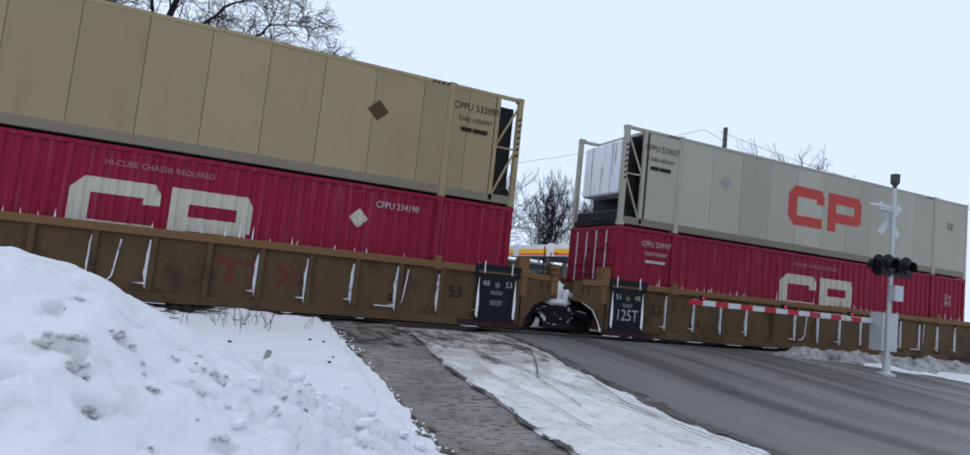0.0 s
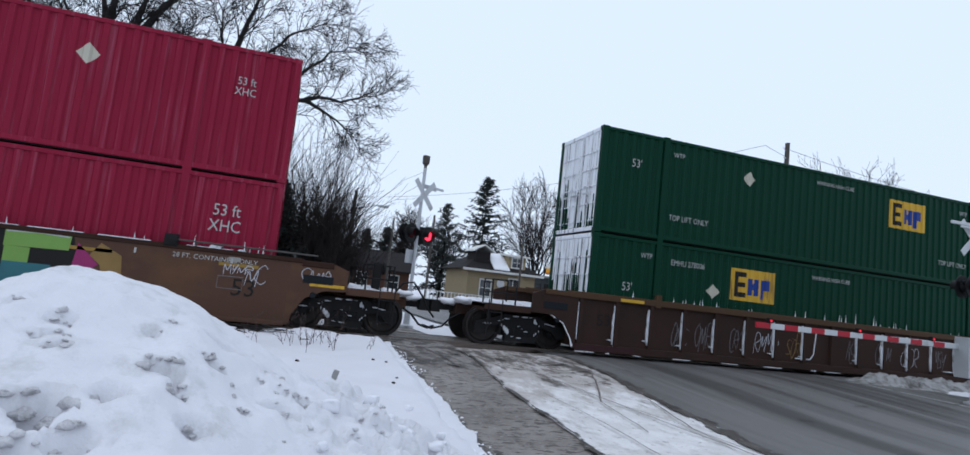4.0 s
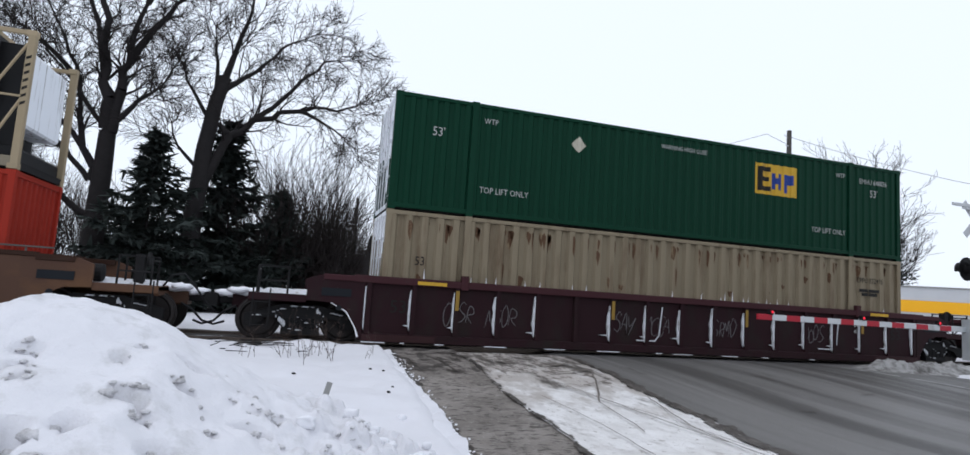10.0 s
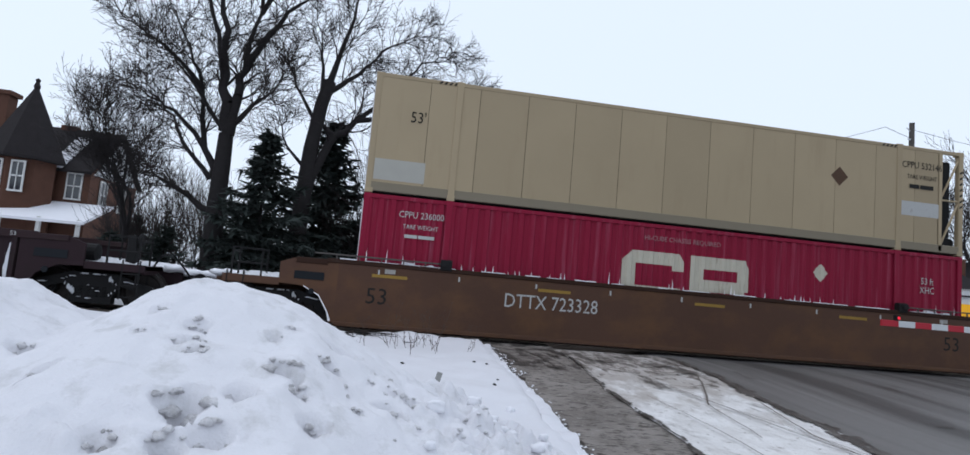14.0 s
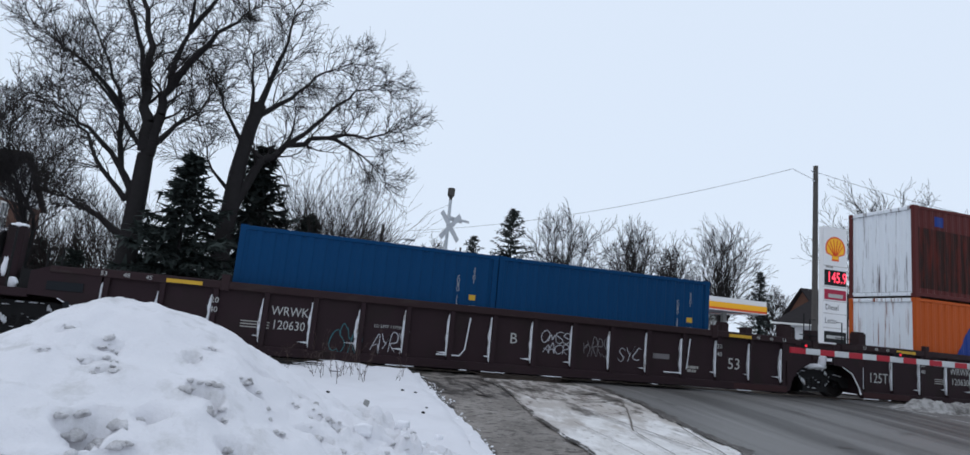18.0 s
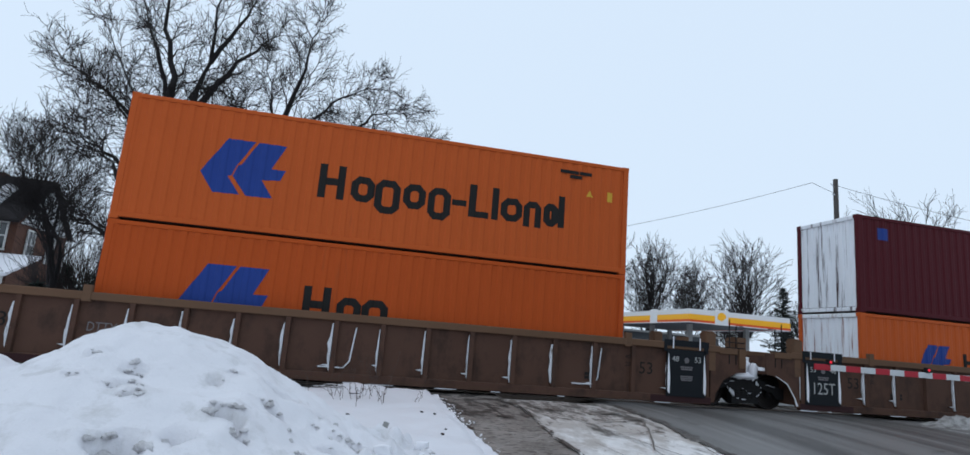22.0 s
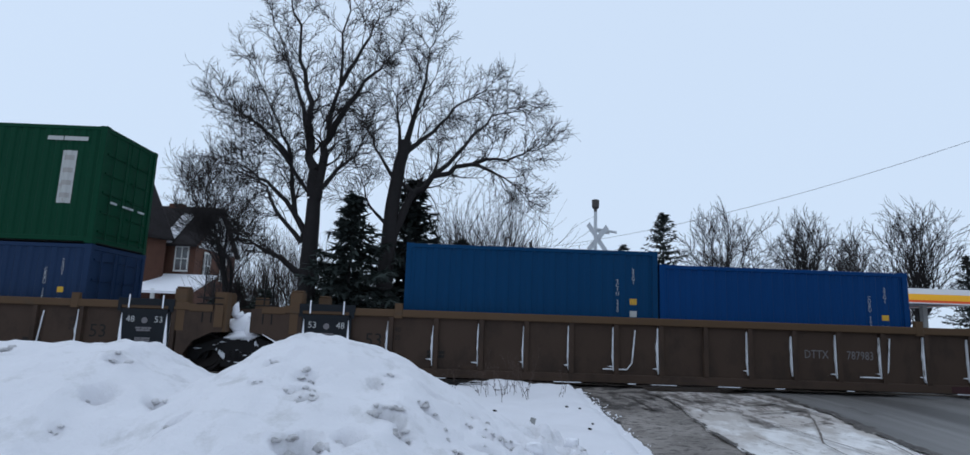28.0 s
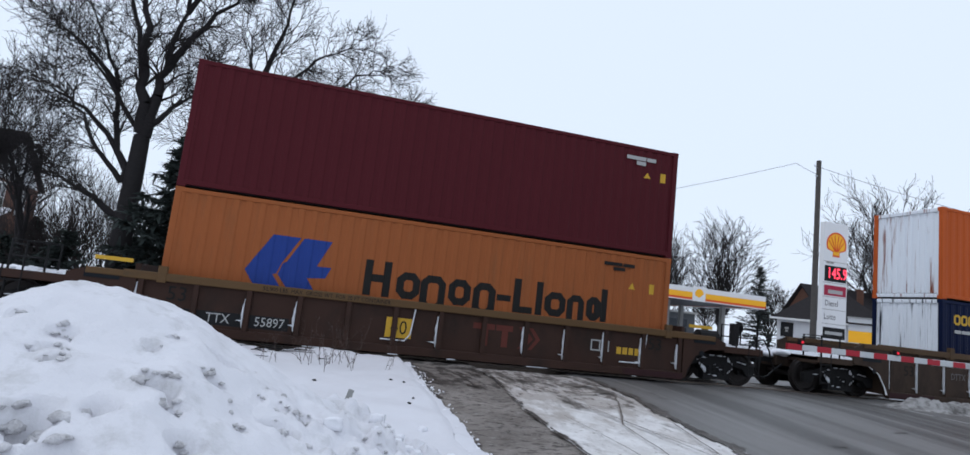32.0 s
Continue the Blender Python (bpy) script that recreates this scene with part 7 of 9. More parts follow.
def well_car(u, style, colour, left, right, label, half=8.45, code="", panels=True, snow=1.0, top=1.64):
    """left and right: 'joint' (shared truck), 'free' (the neighbour carries the shared truck) or 'coupler'."""
    car = thing("well_car", label, "rail car", group="well cars of the train")
    MOVERS.append((car, u, TRACK, 0.0))
    RIG[0] = u
    mat, chord = CAR[colour]
    rs = random.Random(int(abs(u) * 7) + 1)
    smoothy = style == "smooth"
    for s in (-1, 1):
        ya, yb = s * 1.43, s * 1.40
        if smoothy:
            ya, yb = s * 1.50, s * 1.46
        part("side_sheet", cached(("sheet", half, s, style, top), lambda q: q.box(-half, half, min(ya, yb), max(ya, yb), 0.2, top - 0.06)), mat, car)
        part("top_chord", cached(("chord", half, s, style, top), lambda q: q.soft(-half - 0.25, half + 0.25, min(s * 1.53, s * 1.33), max(s * 1.53, s * 1.33), top - (0.17 if not smoothy else 0.10), top, 0.015)), chord, car)
        part("bottom_sill", cached(("sill", half, s, style), lambda q: q.soft(-half, half, min(s * 1.515, s * 1.38), max(s * 1.515, s * 1.38), 0.14, 0.33 if not smoothy else 0.24, 0.015)), mat, car)
    n = round(2 * half / 1.04)
    if not smoothy:
        post = cached(("car_post", top), lambda q: q.prism([(-0.065, -1.43), (-0.05, -1.515), (0.05, -1.515), (0.065, -1.43)], "z", 0.33, top - 0.17))
        streaks = []
        for v in range(9):
            def streak(q, v=v):
                r = random.Random(v + 5)
                crest, wd, low = top - r.uniform(0.20, 0.40), r.uniform(0.055, 0.085), r.uniform(0.38, 0.46)
                n = 7
                edge = []
                for i in range(n + 1):
                    f = i / n
                    belly = math.sin(math.pi * (0.08 + 0.86 * f)) ** 0.7
                    edge.append((-wd * belly * r.uniform(0.6, 1.2), crest + (low - crest) * f))
                q.prism([(0.0, crest + 0.02)] + edge + [(0.0, low - 0.03)], "y", -1.49, -1.435)
                if v % 5:
                    z, ln = low + r.uniform(0.06, 0.14), r.uniform(0.18, 0.32)
                    q.prism([(-ln, z), (-0.05, z - 0.025), (0, z - 0.03), (0, z + 0.02), (-0.06, z + 0.015)], "y", -1.465, -1.435)
            streaks.append(cached(("streak", v, top), streak))
        far_post = cached(("far_post", top), lambda q: q.box(-0.06, 0.06, 1.43, 1.51, 0.33, top - 0.17))
        for k in range(n + 1):
            x = -half + 0.1 + (2 * half - 0.2) * k / n
            part("side_post", post, mat, car, at=(x, 0, 0))
            if colour == "plum" and k % 4 == 2:
                part("post_mark", cached("post_mark", lambda q: q.box(-0.045, 0.045, -1.521, -1.515, 0.95, 1.42)), M["dull_yellow"], car, "dull yellow mark on the post", at=(x, 0, 0))
            part("far_post", far_post, mat, car, at=(x, 0, 0))
            if rs.random() < 0.9 * snow:
                st = part("snow_streak", streaks[rs.randrange(9)], M["rime"], car, "snow packed against the post", at=(x - 0.065, 0, 0))
                st.scale = (({"tan": 0.95, "sand": 0.85, "umber": 0.8, "rust": 0.8, "plum": 0.9, "ink": 1.0}.get(colour, 0.6)) * rs.uniform(0.7, 1.2), 1, 1)
        for x in (-6.1, 6.1):
            part("corner_guide", cached(("corner_guide", top), lambda q: q.soft(-0.09, 0.09, -1.55, -1.42, top - 0.2, top + 0.14, 0.02)), chord, car, at=(x if half > 8 else x * 0.98, 0, 0))
        part("hook", cached("snow_hook", lambda q: q.run([(-0.75, -1.47, 0.45), (-0.2, -1.47, 0.45), (-0.08, -1.47, 0.6), (0.0, -1.47, 1.35)], 0.018, 5)), M["rime"], car, "snow-covered grab iron", at=(5.4, 0, 0))
        part("hook", cached("snow_hook", None), M["rime"], car, "snow-covered grab iron", at=(-0.6, 0, 0))
    else:
        for k in range(9):
            x = -half + 0.9 + 1.85 * k
            part("lift_bracket", cached("bracket", lambda q: q.box(-0.02, 0.02, -1.506, -1.50, 1.36, 1.47)), M["white_mark"], car, at=(x, 0, 0))
        for x in (-7.3, -3.4, 0.6, 4.6, 7.4):
            part("reflector", cached("reflector", lambda q: q.box(-0.4, 0.4, -1.506, -1.50, 1.30, 1.37)), M["dull_yellow"], car, at=(x, 0, 0))
        lock = cached("corner_lock", lambda q: [q.soft(-0.16, 0.10, -1.56, -1.40, 1.58, 1.84, 0.03), q.lathe((0.02, -1.56, 1.74), (0, -1, 0), [(0, 0.09), (0.03, 0.09), (0.04, 0.05)], 12)])
        rail = cached(("guide_rail", half), lambda q: [q.soft(6.1, half + 0.55, -1.53, -1.50, 1.715, 1.75, 0.008)] + [q.box(6.5 + 0.5 * i, 6.53 + 0.5 * i, -1.52, -1.49, 1.62, 1.71) for i in range(5)])
        for sx in (-1, 1):
            for nm, me, mt in (("corner_lock", lock, M["steel_dark"]), ("guide_rail", rail, M["wood"])):
                o = part(nm, me, mt, car, at=(sx * 6.06, 0, 0) if nm == "corner_lock" else (0, 0, 0))
                o.scale = (sx, 1, 1)
            part("rail_snow", cached("rail_snow", lambda q: [q.prism([(-0.16, 1.63), (0.14, 1.63), (0.10, 1.69), (-0.10, 1.71)], "y", -1.5, -1.40), q.prism([(0.42, 1.63), (0.62, 1.63), (0.56, 1.68), (0.47, 1.68)], "y", -1.5, -1.40)]), M["rime"], car, at=(sx * 6.9, 0, 0))
            write("53", sx * 7.55, -1.504, 0.85, 0.52, M["black_mark"], car)
            part("small_plate", cached("small_plate", lambda q: q.box(-0.12, 0.12, -1.505, -1.50, 1.40, 1.5)), M["grey_mark"], car, at=(sx * 7.3, 0, 0))
        def ridge(q):
            r, x = random.Random(8), -half
            while x < half - 1.2:
                w = r.uniform(0.2, 1.0)
                q.prism([(-1.52, 1.638), (-1.44, 1.638), (-1.45, 1.65 + r.uniform(0, 0.015)), (-1.51, 1.648)], "x", x, x + w)
                x += w + r.uniform(0.1, 0.9)
        part("snow_ridge", cached(("ridge", half), ridge), M["rime"], car, "broken thin snow on the chord")["kind"] = "stuff"
    for k in range(8):
        x = -half + 1.0 + (2 * half - 2.0) * k / 7
        part("floor_beam", cached("floor_beam", lambda q: q.box(-0.12, 0.12, -1.40, 1.40, 0.17, 0.33)), M["steel_dark"], car, at=(x, 0, 0))
    if snow > 0.5 and not smoothy:
        def ledge(q):
            r, x = random.Random(int(half * 10)), -half
            while x < half - 0.8:
                w = r.uniform(0.1, 0.7)
                q.prism([(-1.525, 0.125), (-1.48, 0.125), (-1.48, 0.14), (-1.522, 0.135 + r.uniform(0.0, 0.014))], "x", x, x + w)
                x += w + (r.uniform(0.3, 1.6) if x < 0 else r.uniform(0.8, 3.0))
        part("snow_ridge", cached(("ledge", half), ledge), M["rime"], car, "broken line of snow on the sill")["kind"] = "stuff"
        for x in (-half + 0.85, half - 0.85):
            part("end_band", cached(("endband", half), lambda q: q.box(-0.85, 0.85, -1.519, -1.515, 0.16, 0.31)), BAND, car, "dark maroon band along the sill", at=(x, 0, 0))

    # ends
    for sx, kind in ((-1, left), (1, right)):
        joint = kind != "coupler"
        tx = half + 1.33
        cached(("arch_snow", half), lambda q: [q.tube((tx - 0.6, -1.5, 0.97), (tx - 0.95, -1.5, 0.79), 0.008, 0.014, 6), q.tube((tx - 0.95, -1.5, 0.79), (tx - 1.17, -1.5, 0.44), 0.014, 0.016, 6), q.tube((tx - 1.17, -1.5, 0.44), (tx - 1.24, -1.5, 0.24), 0.016, 0.03, 6)])
        out = tx - 0.30 if joint else tx + 1.15

        def plate(q, y0, y1, joint=joint, out=out):
            if not joint:
                q.prism([(half, 0.2), (half, top - 0.04), (tx - 0.35, top - 0.06), (tx - 0.06, top - 0.17), (tx - 0.06, 1.0), (tx - 0.55, 0.98), (tx - 0.95, 0.78), (tx - 1.18, 0.42), (tx - 1.22, 0.2)], "y", y0, y1)
                return
            q.prism([(half, 0.2), (half, top - 0.04), (half + 0.5, top - 0.06), (out, top - 0.10 if joint else min(1.3, top - 0.14)), (out, 1.02), (tx + 0.5 if not joint else out - 0.02, 1.0), (tx - 0.55, 0.98), (tx - 0.95, 0.78), (tx - 1.18, 0.42), (tx - 1.22, 0.2)], "y", y0, y1)
        for s in (-1, 1):
            e = part("end_plate", cached(("endplate", half, joint, s, top), lambda q: plate(q, min(s * 1.50, s * 1.44), max(s * 1.50, s * 1.44))), M["steel_dark"] if smoothy and joint else mat, car)
            e.scale = (sx, 1, 1)
        e = part("end_deck", cached(("deck", half, joint), lambda q: q.box(half, out, -1.44, 1.44, 1.0, 1.08)), mat, car)
        e.scale = (sx, 1, 1)
        e = part("deck_snow", cached(("decksnow", half, joint), lambda q: snow_slab(q, half + 0.15, out - 0.12, -1.18, 1.3, 1.085, 0.09, 2)), M["rime"], car, "snow lying on the end deck")
        e.scale = (sx, 1, 1)
        e = part("bulkhead", cached(("bulkhead", half), lambda q: q.box(half - 0.02, half + 0.08, -1.38, 1.38, 0.25, 1.5)), mat, car)
        e.scale = (sx, 1, 1)
        if kind == "joint" or kind == "coupler":
            truck_parts(car, sx * tx)
        if joint:
            for yy in (() if smoothy else (-1.22, 1.22)):
                part("guide_post", cached("guide_post", lambda q: [q.soft(-0.15, 0.15, -0.16, 0.16, 1.0, 1.95, 0.03), q.soft(-0.13, 0.13, -0.11, 0.11, 1.95, 2.0, 0.02)]), chord, car, at=(sx * (half + 0.02), yy * 1.1, 0))
                if kind == "joint":
                    part("guide_post", cached("end_guide", lambda q: [q.soft(-0.15, 0.15, -0.15, 0.15, 1.0, 1.9, 0.03), q.soft(-0.10, 0.10, -0.20, -0.15, 1.1, 1.6, 0.01)]), chord, car, at=(sx * (tx - 0.40), yy * 1.1, 0))
            if not smoothy:
                gr = part("grab_rail", cached(("end_grab", half), lambda q: [q.run([(half + 0.55, -1.50, 1.2), (half + 0.55, -1.50, 2.35)], 0.016), q.run([(half + 0.75, -1.50, 1.2), (half + 0.75, -1.50, 2.2), (half + 0.95, -1.50, 2.2)], 0.016)] + [q.run([(half + 0.4, -1.52, 1.62 + 0.14 * i), (half + 1.0, -1.52, 1.62 + 0.14 * i)], 0.014) for i in range(2)]), M["steel_dark"], car)
                gr.scale = (sx, 1, 1)
            e = None if smoothy else part("end_chord", cached(("endchord", half, top), lambda q: q.soft(half + 0.25, tx - 0.55, -1.53, -1.33, top - 0.2, top - 0.03, 0.015)), chord, car)
            if e:
                e.scale = (sx, 1, 1)
            cb = part("connector", cached("connector", lambda q: q.soft(-0.35, 0.35, -0.4, 0.4, 0.75, 1.25, 0.06)), M["steel_dark"], car, at=(sx * (tx - 0.3), 0, 0))
            if smoothy:
                fr = part("end_frame", cached(("end_frame", half), lambda q: [q.soft(half - 0.02, tx - 0.35, -1.53, -1.501, 1.10 + 0.17 * i, 1.14 + 0.17 * i, 0.006) for i in range(3)] + [q.soft(half + 0.1 + 0.4 * i, half + 0.16 + 0.4 * i, -1.535, -1.501, 0.95, 1.6, 0.006) for i in range(3)]), M["wheel"], car)
                fr.scale = (sx, 1, 1)
                part("ledge_snow", cached("ledge_snow", lambda q: [q.prism([(-0.2, 0), (0.16, 0.0), (0.1, 0.03), (-0.12, 0.04)], "y", -1.55, -1.5), q.prism([(0.2, -0.2), (0.32, -0.2), (0.26, -0.13)], "y", -1.55, -1.5)]), M["rime"], car, at=(sx * (half + 0.45), 0, 1.31))
            if kind == "joint" and smoothy:
                part("caked_snow", cached("low_joint_snow", lambda q: [lumpy(q, ((-0.1, -1.0, 1.02, 0.42, 0.25, 0.06), (0.1, -0.9, 1.20, 0.26, 0.2, 0.05), (0.32, -1.1, 1.12, 0.05, 0.1, 0.14), (-0.3, -0.9, 1.3, 0.1, 0.1, 0.05)), 3), q.tube((-0.05, -1.0, 1.24), (0.42, -1.0, 1.56), 0.06, 0.08, 7), q.tube((-0.1, -1.0, 1.26), (-0.34, -1.0, 1.62), 0.05, 0.04, 6), q.tube((0.0, -1.1, 1.60), (0.6, -1.1, 1.63), 0.03, 0.02, 6)]), M["cake"], car, "snow caked over the joint", at=(sx * tx, 0, 0))["kind"] = "stuff"
            elif kind == "joint":
                part("caked_snow", cached("joint_snow", lambda q: lumpy(q, ((-0.06, -0.85, 1.14, 0.34, 0.30, 0.22), (0.10, -0.8, 1.34, 0.2, 0.22, 0.12), (-0.16, -0.9, 1.38, 0.12, 0.2, 0.10), (0.0, -1.0, 0.92, 0.42, 0.25, 0.10), (-0.22, -1.0, 1.5, 0.08, 0.1, 0.16), (0.2, -1.15, 1.05, 0.12, 0.1, 0.2)), 3)), M["cake"], car, "snow caked over the joint", at=(sx * tx, 0, 0))["kind"] = "stuff"
            e = None if sx > 0 or smoothy else part("arch_snow", cached(("arch_snow", half), lambda q: [q.tube((tx - 0.75, -1.5, 0.90), (tx - 0.95, -1.5, 0.78), 0.006, 0.011, 6), q.tube((tx - 0.95, -1.5, 0.78), (tx - 1.18, -1.5, 0.42), 0.011, 0.015, 6), q.tube((tx - 1.18, -1.5, 0.42), (tx - 1.24, -1.5, 0.24), 0.015, 0.03, 6)]), M["cake"], car, "thin snow along the arch")
            if e:
                e.scale = (sx, 1, 1)
            if panels:
                px = half - 0.72
                pn = part("data_panel", cached("data_panel", lambda q: q.soft(-0.56, 0.56, -1.545, -1.50, 0.30, 1.46, 0.01)), M["panel_dark"], car, "dark data panel", at=(sx * px, 0, 0))
                part("chord_cover", cached(("chord_cover", top), lambda q: [q.box(-0.64, 0.64, -1.545, -1.531, top - 0.10, top + 0.06), q.box(-0.64, -0.56, -1.545, -1.531, 1.40, top - 0.1), q.box(0.50, 0.62, -1.545, -1.531, 1.40, top - 0.1)]), M["panel_dark"], pn)
                for k, x in enumerate((-0.52, 0.50)):
                    part("panel_snow", cached(("panel_snow", k), lambda q: q.prism([(-0.02, 0.42), (0.035, 0.36), (0.05, 0.7), (0.02, 1.1), (0.0, 1.36), (-0.02, 1.0)], "y", -1.565, -1.545)), M["cake"], pn, at=(x, 0, 0))
                    part("panel_snow", cached(("panel_tick", k), lambda q: q.box(-0.014, 0.014, -1.555, -1.545, 1.48, 1.78)), M["cake"], pn, at=(x * 0.75, 0, 0))
                write("53", 0.32 * sx, -1.55, 1.22, 0.2, M["white_mark"], pn)
                write("48", -0.32 * sx, -1.55, 1.22, 0.2, M["white_mark"], pn)
                part("round_mark", cached("round_mark", lambda q: q.lathe((0, -1.546, 1.20), (0, -1, 0), [(0, 0.07), (0.002, 0.07)], 14)), M["dim_mark"], pn)
                bars([[3, 4, 2], [5, 3]], 0.0, -1.55, 1.03, 0.04, M["dim_mark"], pn)
                if sx < 0:
                    write("125T", 0.0, -1.55, 0.72, 0.44, M["white_mark"], pn, 0.82)
                else:
                    bars([[4, 6], [7, 3], [5, 4]], 0.0, -1.55, 0.80, 0.035, M["dim_mark"], pn)
                write("53", sx * (half - 1.8), -1.436, 0.92, 0.42, M["black_mark"], car)
                write("40", sx * 6.1, -1.52, 1.18, 0.15, M["black_mark"], car)
                write("20", sx * 6.1, -1.52, 1.00, 0.15, M["black_mark"], car)
                bars([[4, 2], [3, 3]], sx * 5.2, -1.436, 0.7, 0.07, M["black_mark"], car)
        else:
            for nm, key, mt, build in (
                    ("end_chord", "chord_near", chord, lambda q: q.soft(half + 0.25, tx - 0.4, -1.53, -1.33, top - 0.16, top - 0.03, 0.015)),
                    ("end_chord", "chord_far", chord, lambda q: q.soft(half + 0.25, tx - 0.4, 1.33, 1.53, top - 0.16, top - 0.03, 0.015)),
                    ("deck_sill", "deck_sill", mat, lambda q: q.soft(tx - 0.06, out, -1.47, -1.38, 0.94, 1.11, 0.015)),
                    ("end_sill", "end_sill", mat, lambda q: q.soft(out - 0.09, out, -1.38, 1.38, 0.90, 1.10, 0.015)),
                    ("wear_plate", "wear_plate", M["panel_dark"], lambda q: q.soft(half + 0.30, half + 0.95, -1.515, -1.50, 1.12, 1.30, 0.004)),
                    ("port_cover", "port_cover", M["panel_dark"], lambda q: q.lathe((half + 0.55, -1.50, 0.86), (0, -1, 0), [(0, 0.07), (0.02, 0.06)], 12))):
                part(nm, cached((key, half, top), build), mt, car).scale = (sx, 1, 1)
            e = None if sx > 0 else part("arch_snow", cached(("arch_snow", half), None), M["cake"], car, "thin snow along the arch")
            if e:
                e.scale = (sx, 1, 1)
            e = part("draft_sill", cached(("draft", half), lambda q: q.soft(half, tx + 1.55, -0.32, 0.32, 0.70, 1.0, 0.03)), mat, car)
            e.scale = (sx, 1, 1)
            cx = tx + 1.55
            cp = part("coupler", cached("coupler", lambda q: [q.soft(0.0, 0.42, -0.09, 0.09, 0.78, 0.96, 0.02), q.prism([(0.38, -0.18), (0.62, -0.2), (0.66, -0.05), (0.5, 0.02), (0.55, 0.14), (0.4, 0.18)], "z", 0.72, 1.02)]), M["steel_dark"], car, at=(sx * cx, 0, 0))
            cp.scale = (sx, 1, 1)
            h = part("air_hose", cached("air_hose", lambda q: q.run([(-0.1, -0.45, 0.75), (0.15, -0.45, 0.6), (0.35, -0.42, 0.38), (0.6, -0.36, 0.30), (0.8, -0.2, 0.36)], 0.028, 6)), M["black"], car, at=(sx * cx, 0, 0))
            h.scale = (sx, 1, 1)
            for k, yy in enumerate((-1.40, -0.75)):
                e = part("hand_rail", cached(("railing", half, yy), lambda q: [q.run([(tx + 0.98, yy, 0.55), (tx + 0.98, yy, 1.70), (tx + 0.35, yy, 1.70), (tx + 0.35, yy, 1.05)], 0.024), q.run([(tx + 0.98, yy, 1.38), (tx + 0.35, yy, 1.38)], 0.018)]) if sx > 0 or colour != "ink" else cached(("tall_railing", half, yy), lambda q: q.run([(tx + 0.98, yy, 1.05), (tx + 0.98, yy, 2.3), (tx + 0.35, yy, 2.3), (tx + 0.35, yy, 1.05)], 0.025)), M["steel_dark"], car)
                e.scale = (sx, 1, 1)
            e = part("cross_rail", cached(("cross_rail", half), lambda q: q.run([(tx + 0.98, -1.40, 1.62), (tx + 0.98, -0.7, 1.62)], 0.02)), M["steel_dark"], car)
            e.scale = (sx, 1, 1)
            if sx < 0 and colour == "ink":
                st = part("brake_stand", cached(("tall_stand", half), lambda q: q.soft(tx + 0.28, tx + 0.60, -1.25, -1.0, 1.05, 2.35, 0.03)), mat, car, "upright brake stand")
                st.scale = (sx, 1, 1)
                part("brake_wheel", cached(("tall_wheel", half), lambda q: q.lathe((tx + 0.64, -1.12, 1.95), (1, 0, 0), [(0, 0.28), (0.025, 0.29), (0.05, 0.28)], 18)), M["steel_dark"], st)
                part("stand_snow", cached(("stand_snow", half), lambda q: lumpy(q, ((tx + 0.44, -1.12, 2.36, 0.16, 0.13, 0.05), (tx + 0.5, -1.26, 1.5, 0.06, 0.03, 0.22), (tx + 0.3, -1.27, 1.2, 0.10, 0.03, 0.10)), 4)), M["cake"], st, "snow stuck to the stand")["kind"] = "stuff"
                vb = part("valve_box", cached(("valve_box", half), lambda q: q.soft(tx - 0.15, tx + 0.2, -1.3, -0.9, 1.08, 1.5, 0.03)), M["steel_dark"], car)
                vb.scale = (sx, 1, 1)
                pl = part("grab_post", cached(("grab_post", half), lambda q: q.run([(tx - 0.3, -1.44, 1.05), (tx - 0.3, -1.44, 1.95), (tx - 0.55, -1.44, 1.95), (tx - 0.55, -1.44, 1.2)], 0.02)), M["steel_dark"], car)
                pl.scale = (sx, 1, 1)
            elif sx > 0:
                hb = part("hose_loop", cached(("hose_loop", half), lambda q: q.run([(tx + 1.1, -0.9, 1.05), (tx + 1.3, -1.0, 1.35), (tx + 1.55, -1.0, 1.4), (tx + 1.8, -0.95, 1.1), (tx + 2.0, -0.8, 0.8), (tx + 2.2, -0.7, 0.6)], 0.024, 6)), M["black"], car)
            lad = part("step_ladder", cached(("steps", half), lambda q: [q.run([(tx + 1.05, -1.46, 0.35), (tx + 1.05, -1.46, 1.2)], 0.018), q.run([(tx + 0.7, -1.46, 0.35), (tx + 0.7, -1.46, 1.2)], 0.018)] + [q.run([(tx + 0.7, -1.46, 0.4 + 0.25 * i), (tx + 1.05, -1.46, 0.4 + 0.25 * i)], 0.016) for i in range(3)]), M["steel_dark"], car)
            lad.scale = (sx, 1, 1)
            if sx > 0:
                bw = part("brake_stand", cached(("brakestand", half), lambda q: q.soft(tx + 0.55, tx + 0.75, -1.0, -0.8, 1.08, 1.75, 0.02)), M["steel_dark"], car)
                part("brake_wheel", cached(("brakewheel", half), lambda q: q.lathe((tx + 0.78, -0.9, 1.65), (1, 0, 0), [(0, 0.15), (0.025, 0.16), (0.05, 0.15)], 16)), M["steel_dark"], bw)
                part("reservoir", cached(("tank", half), lambda q: q.lathe((half + 0.7, -1.0, 1.30), (1, 0, 0), [(0, 0.05), (0.04, 0.19), (0.62, 0.19), (0.66, 0.05)], 14)), M["steel_dark"], car)
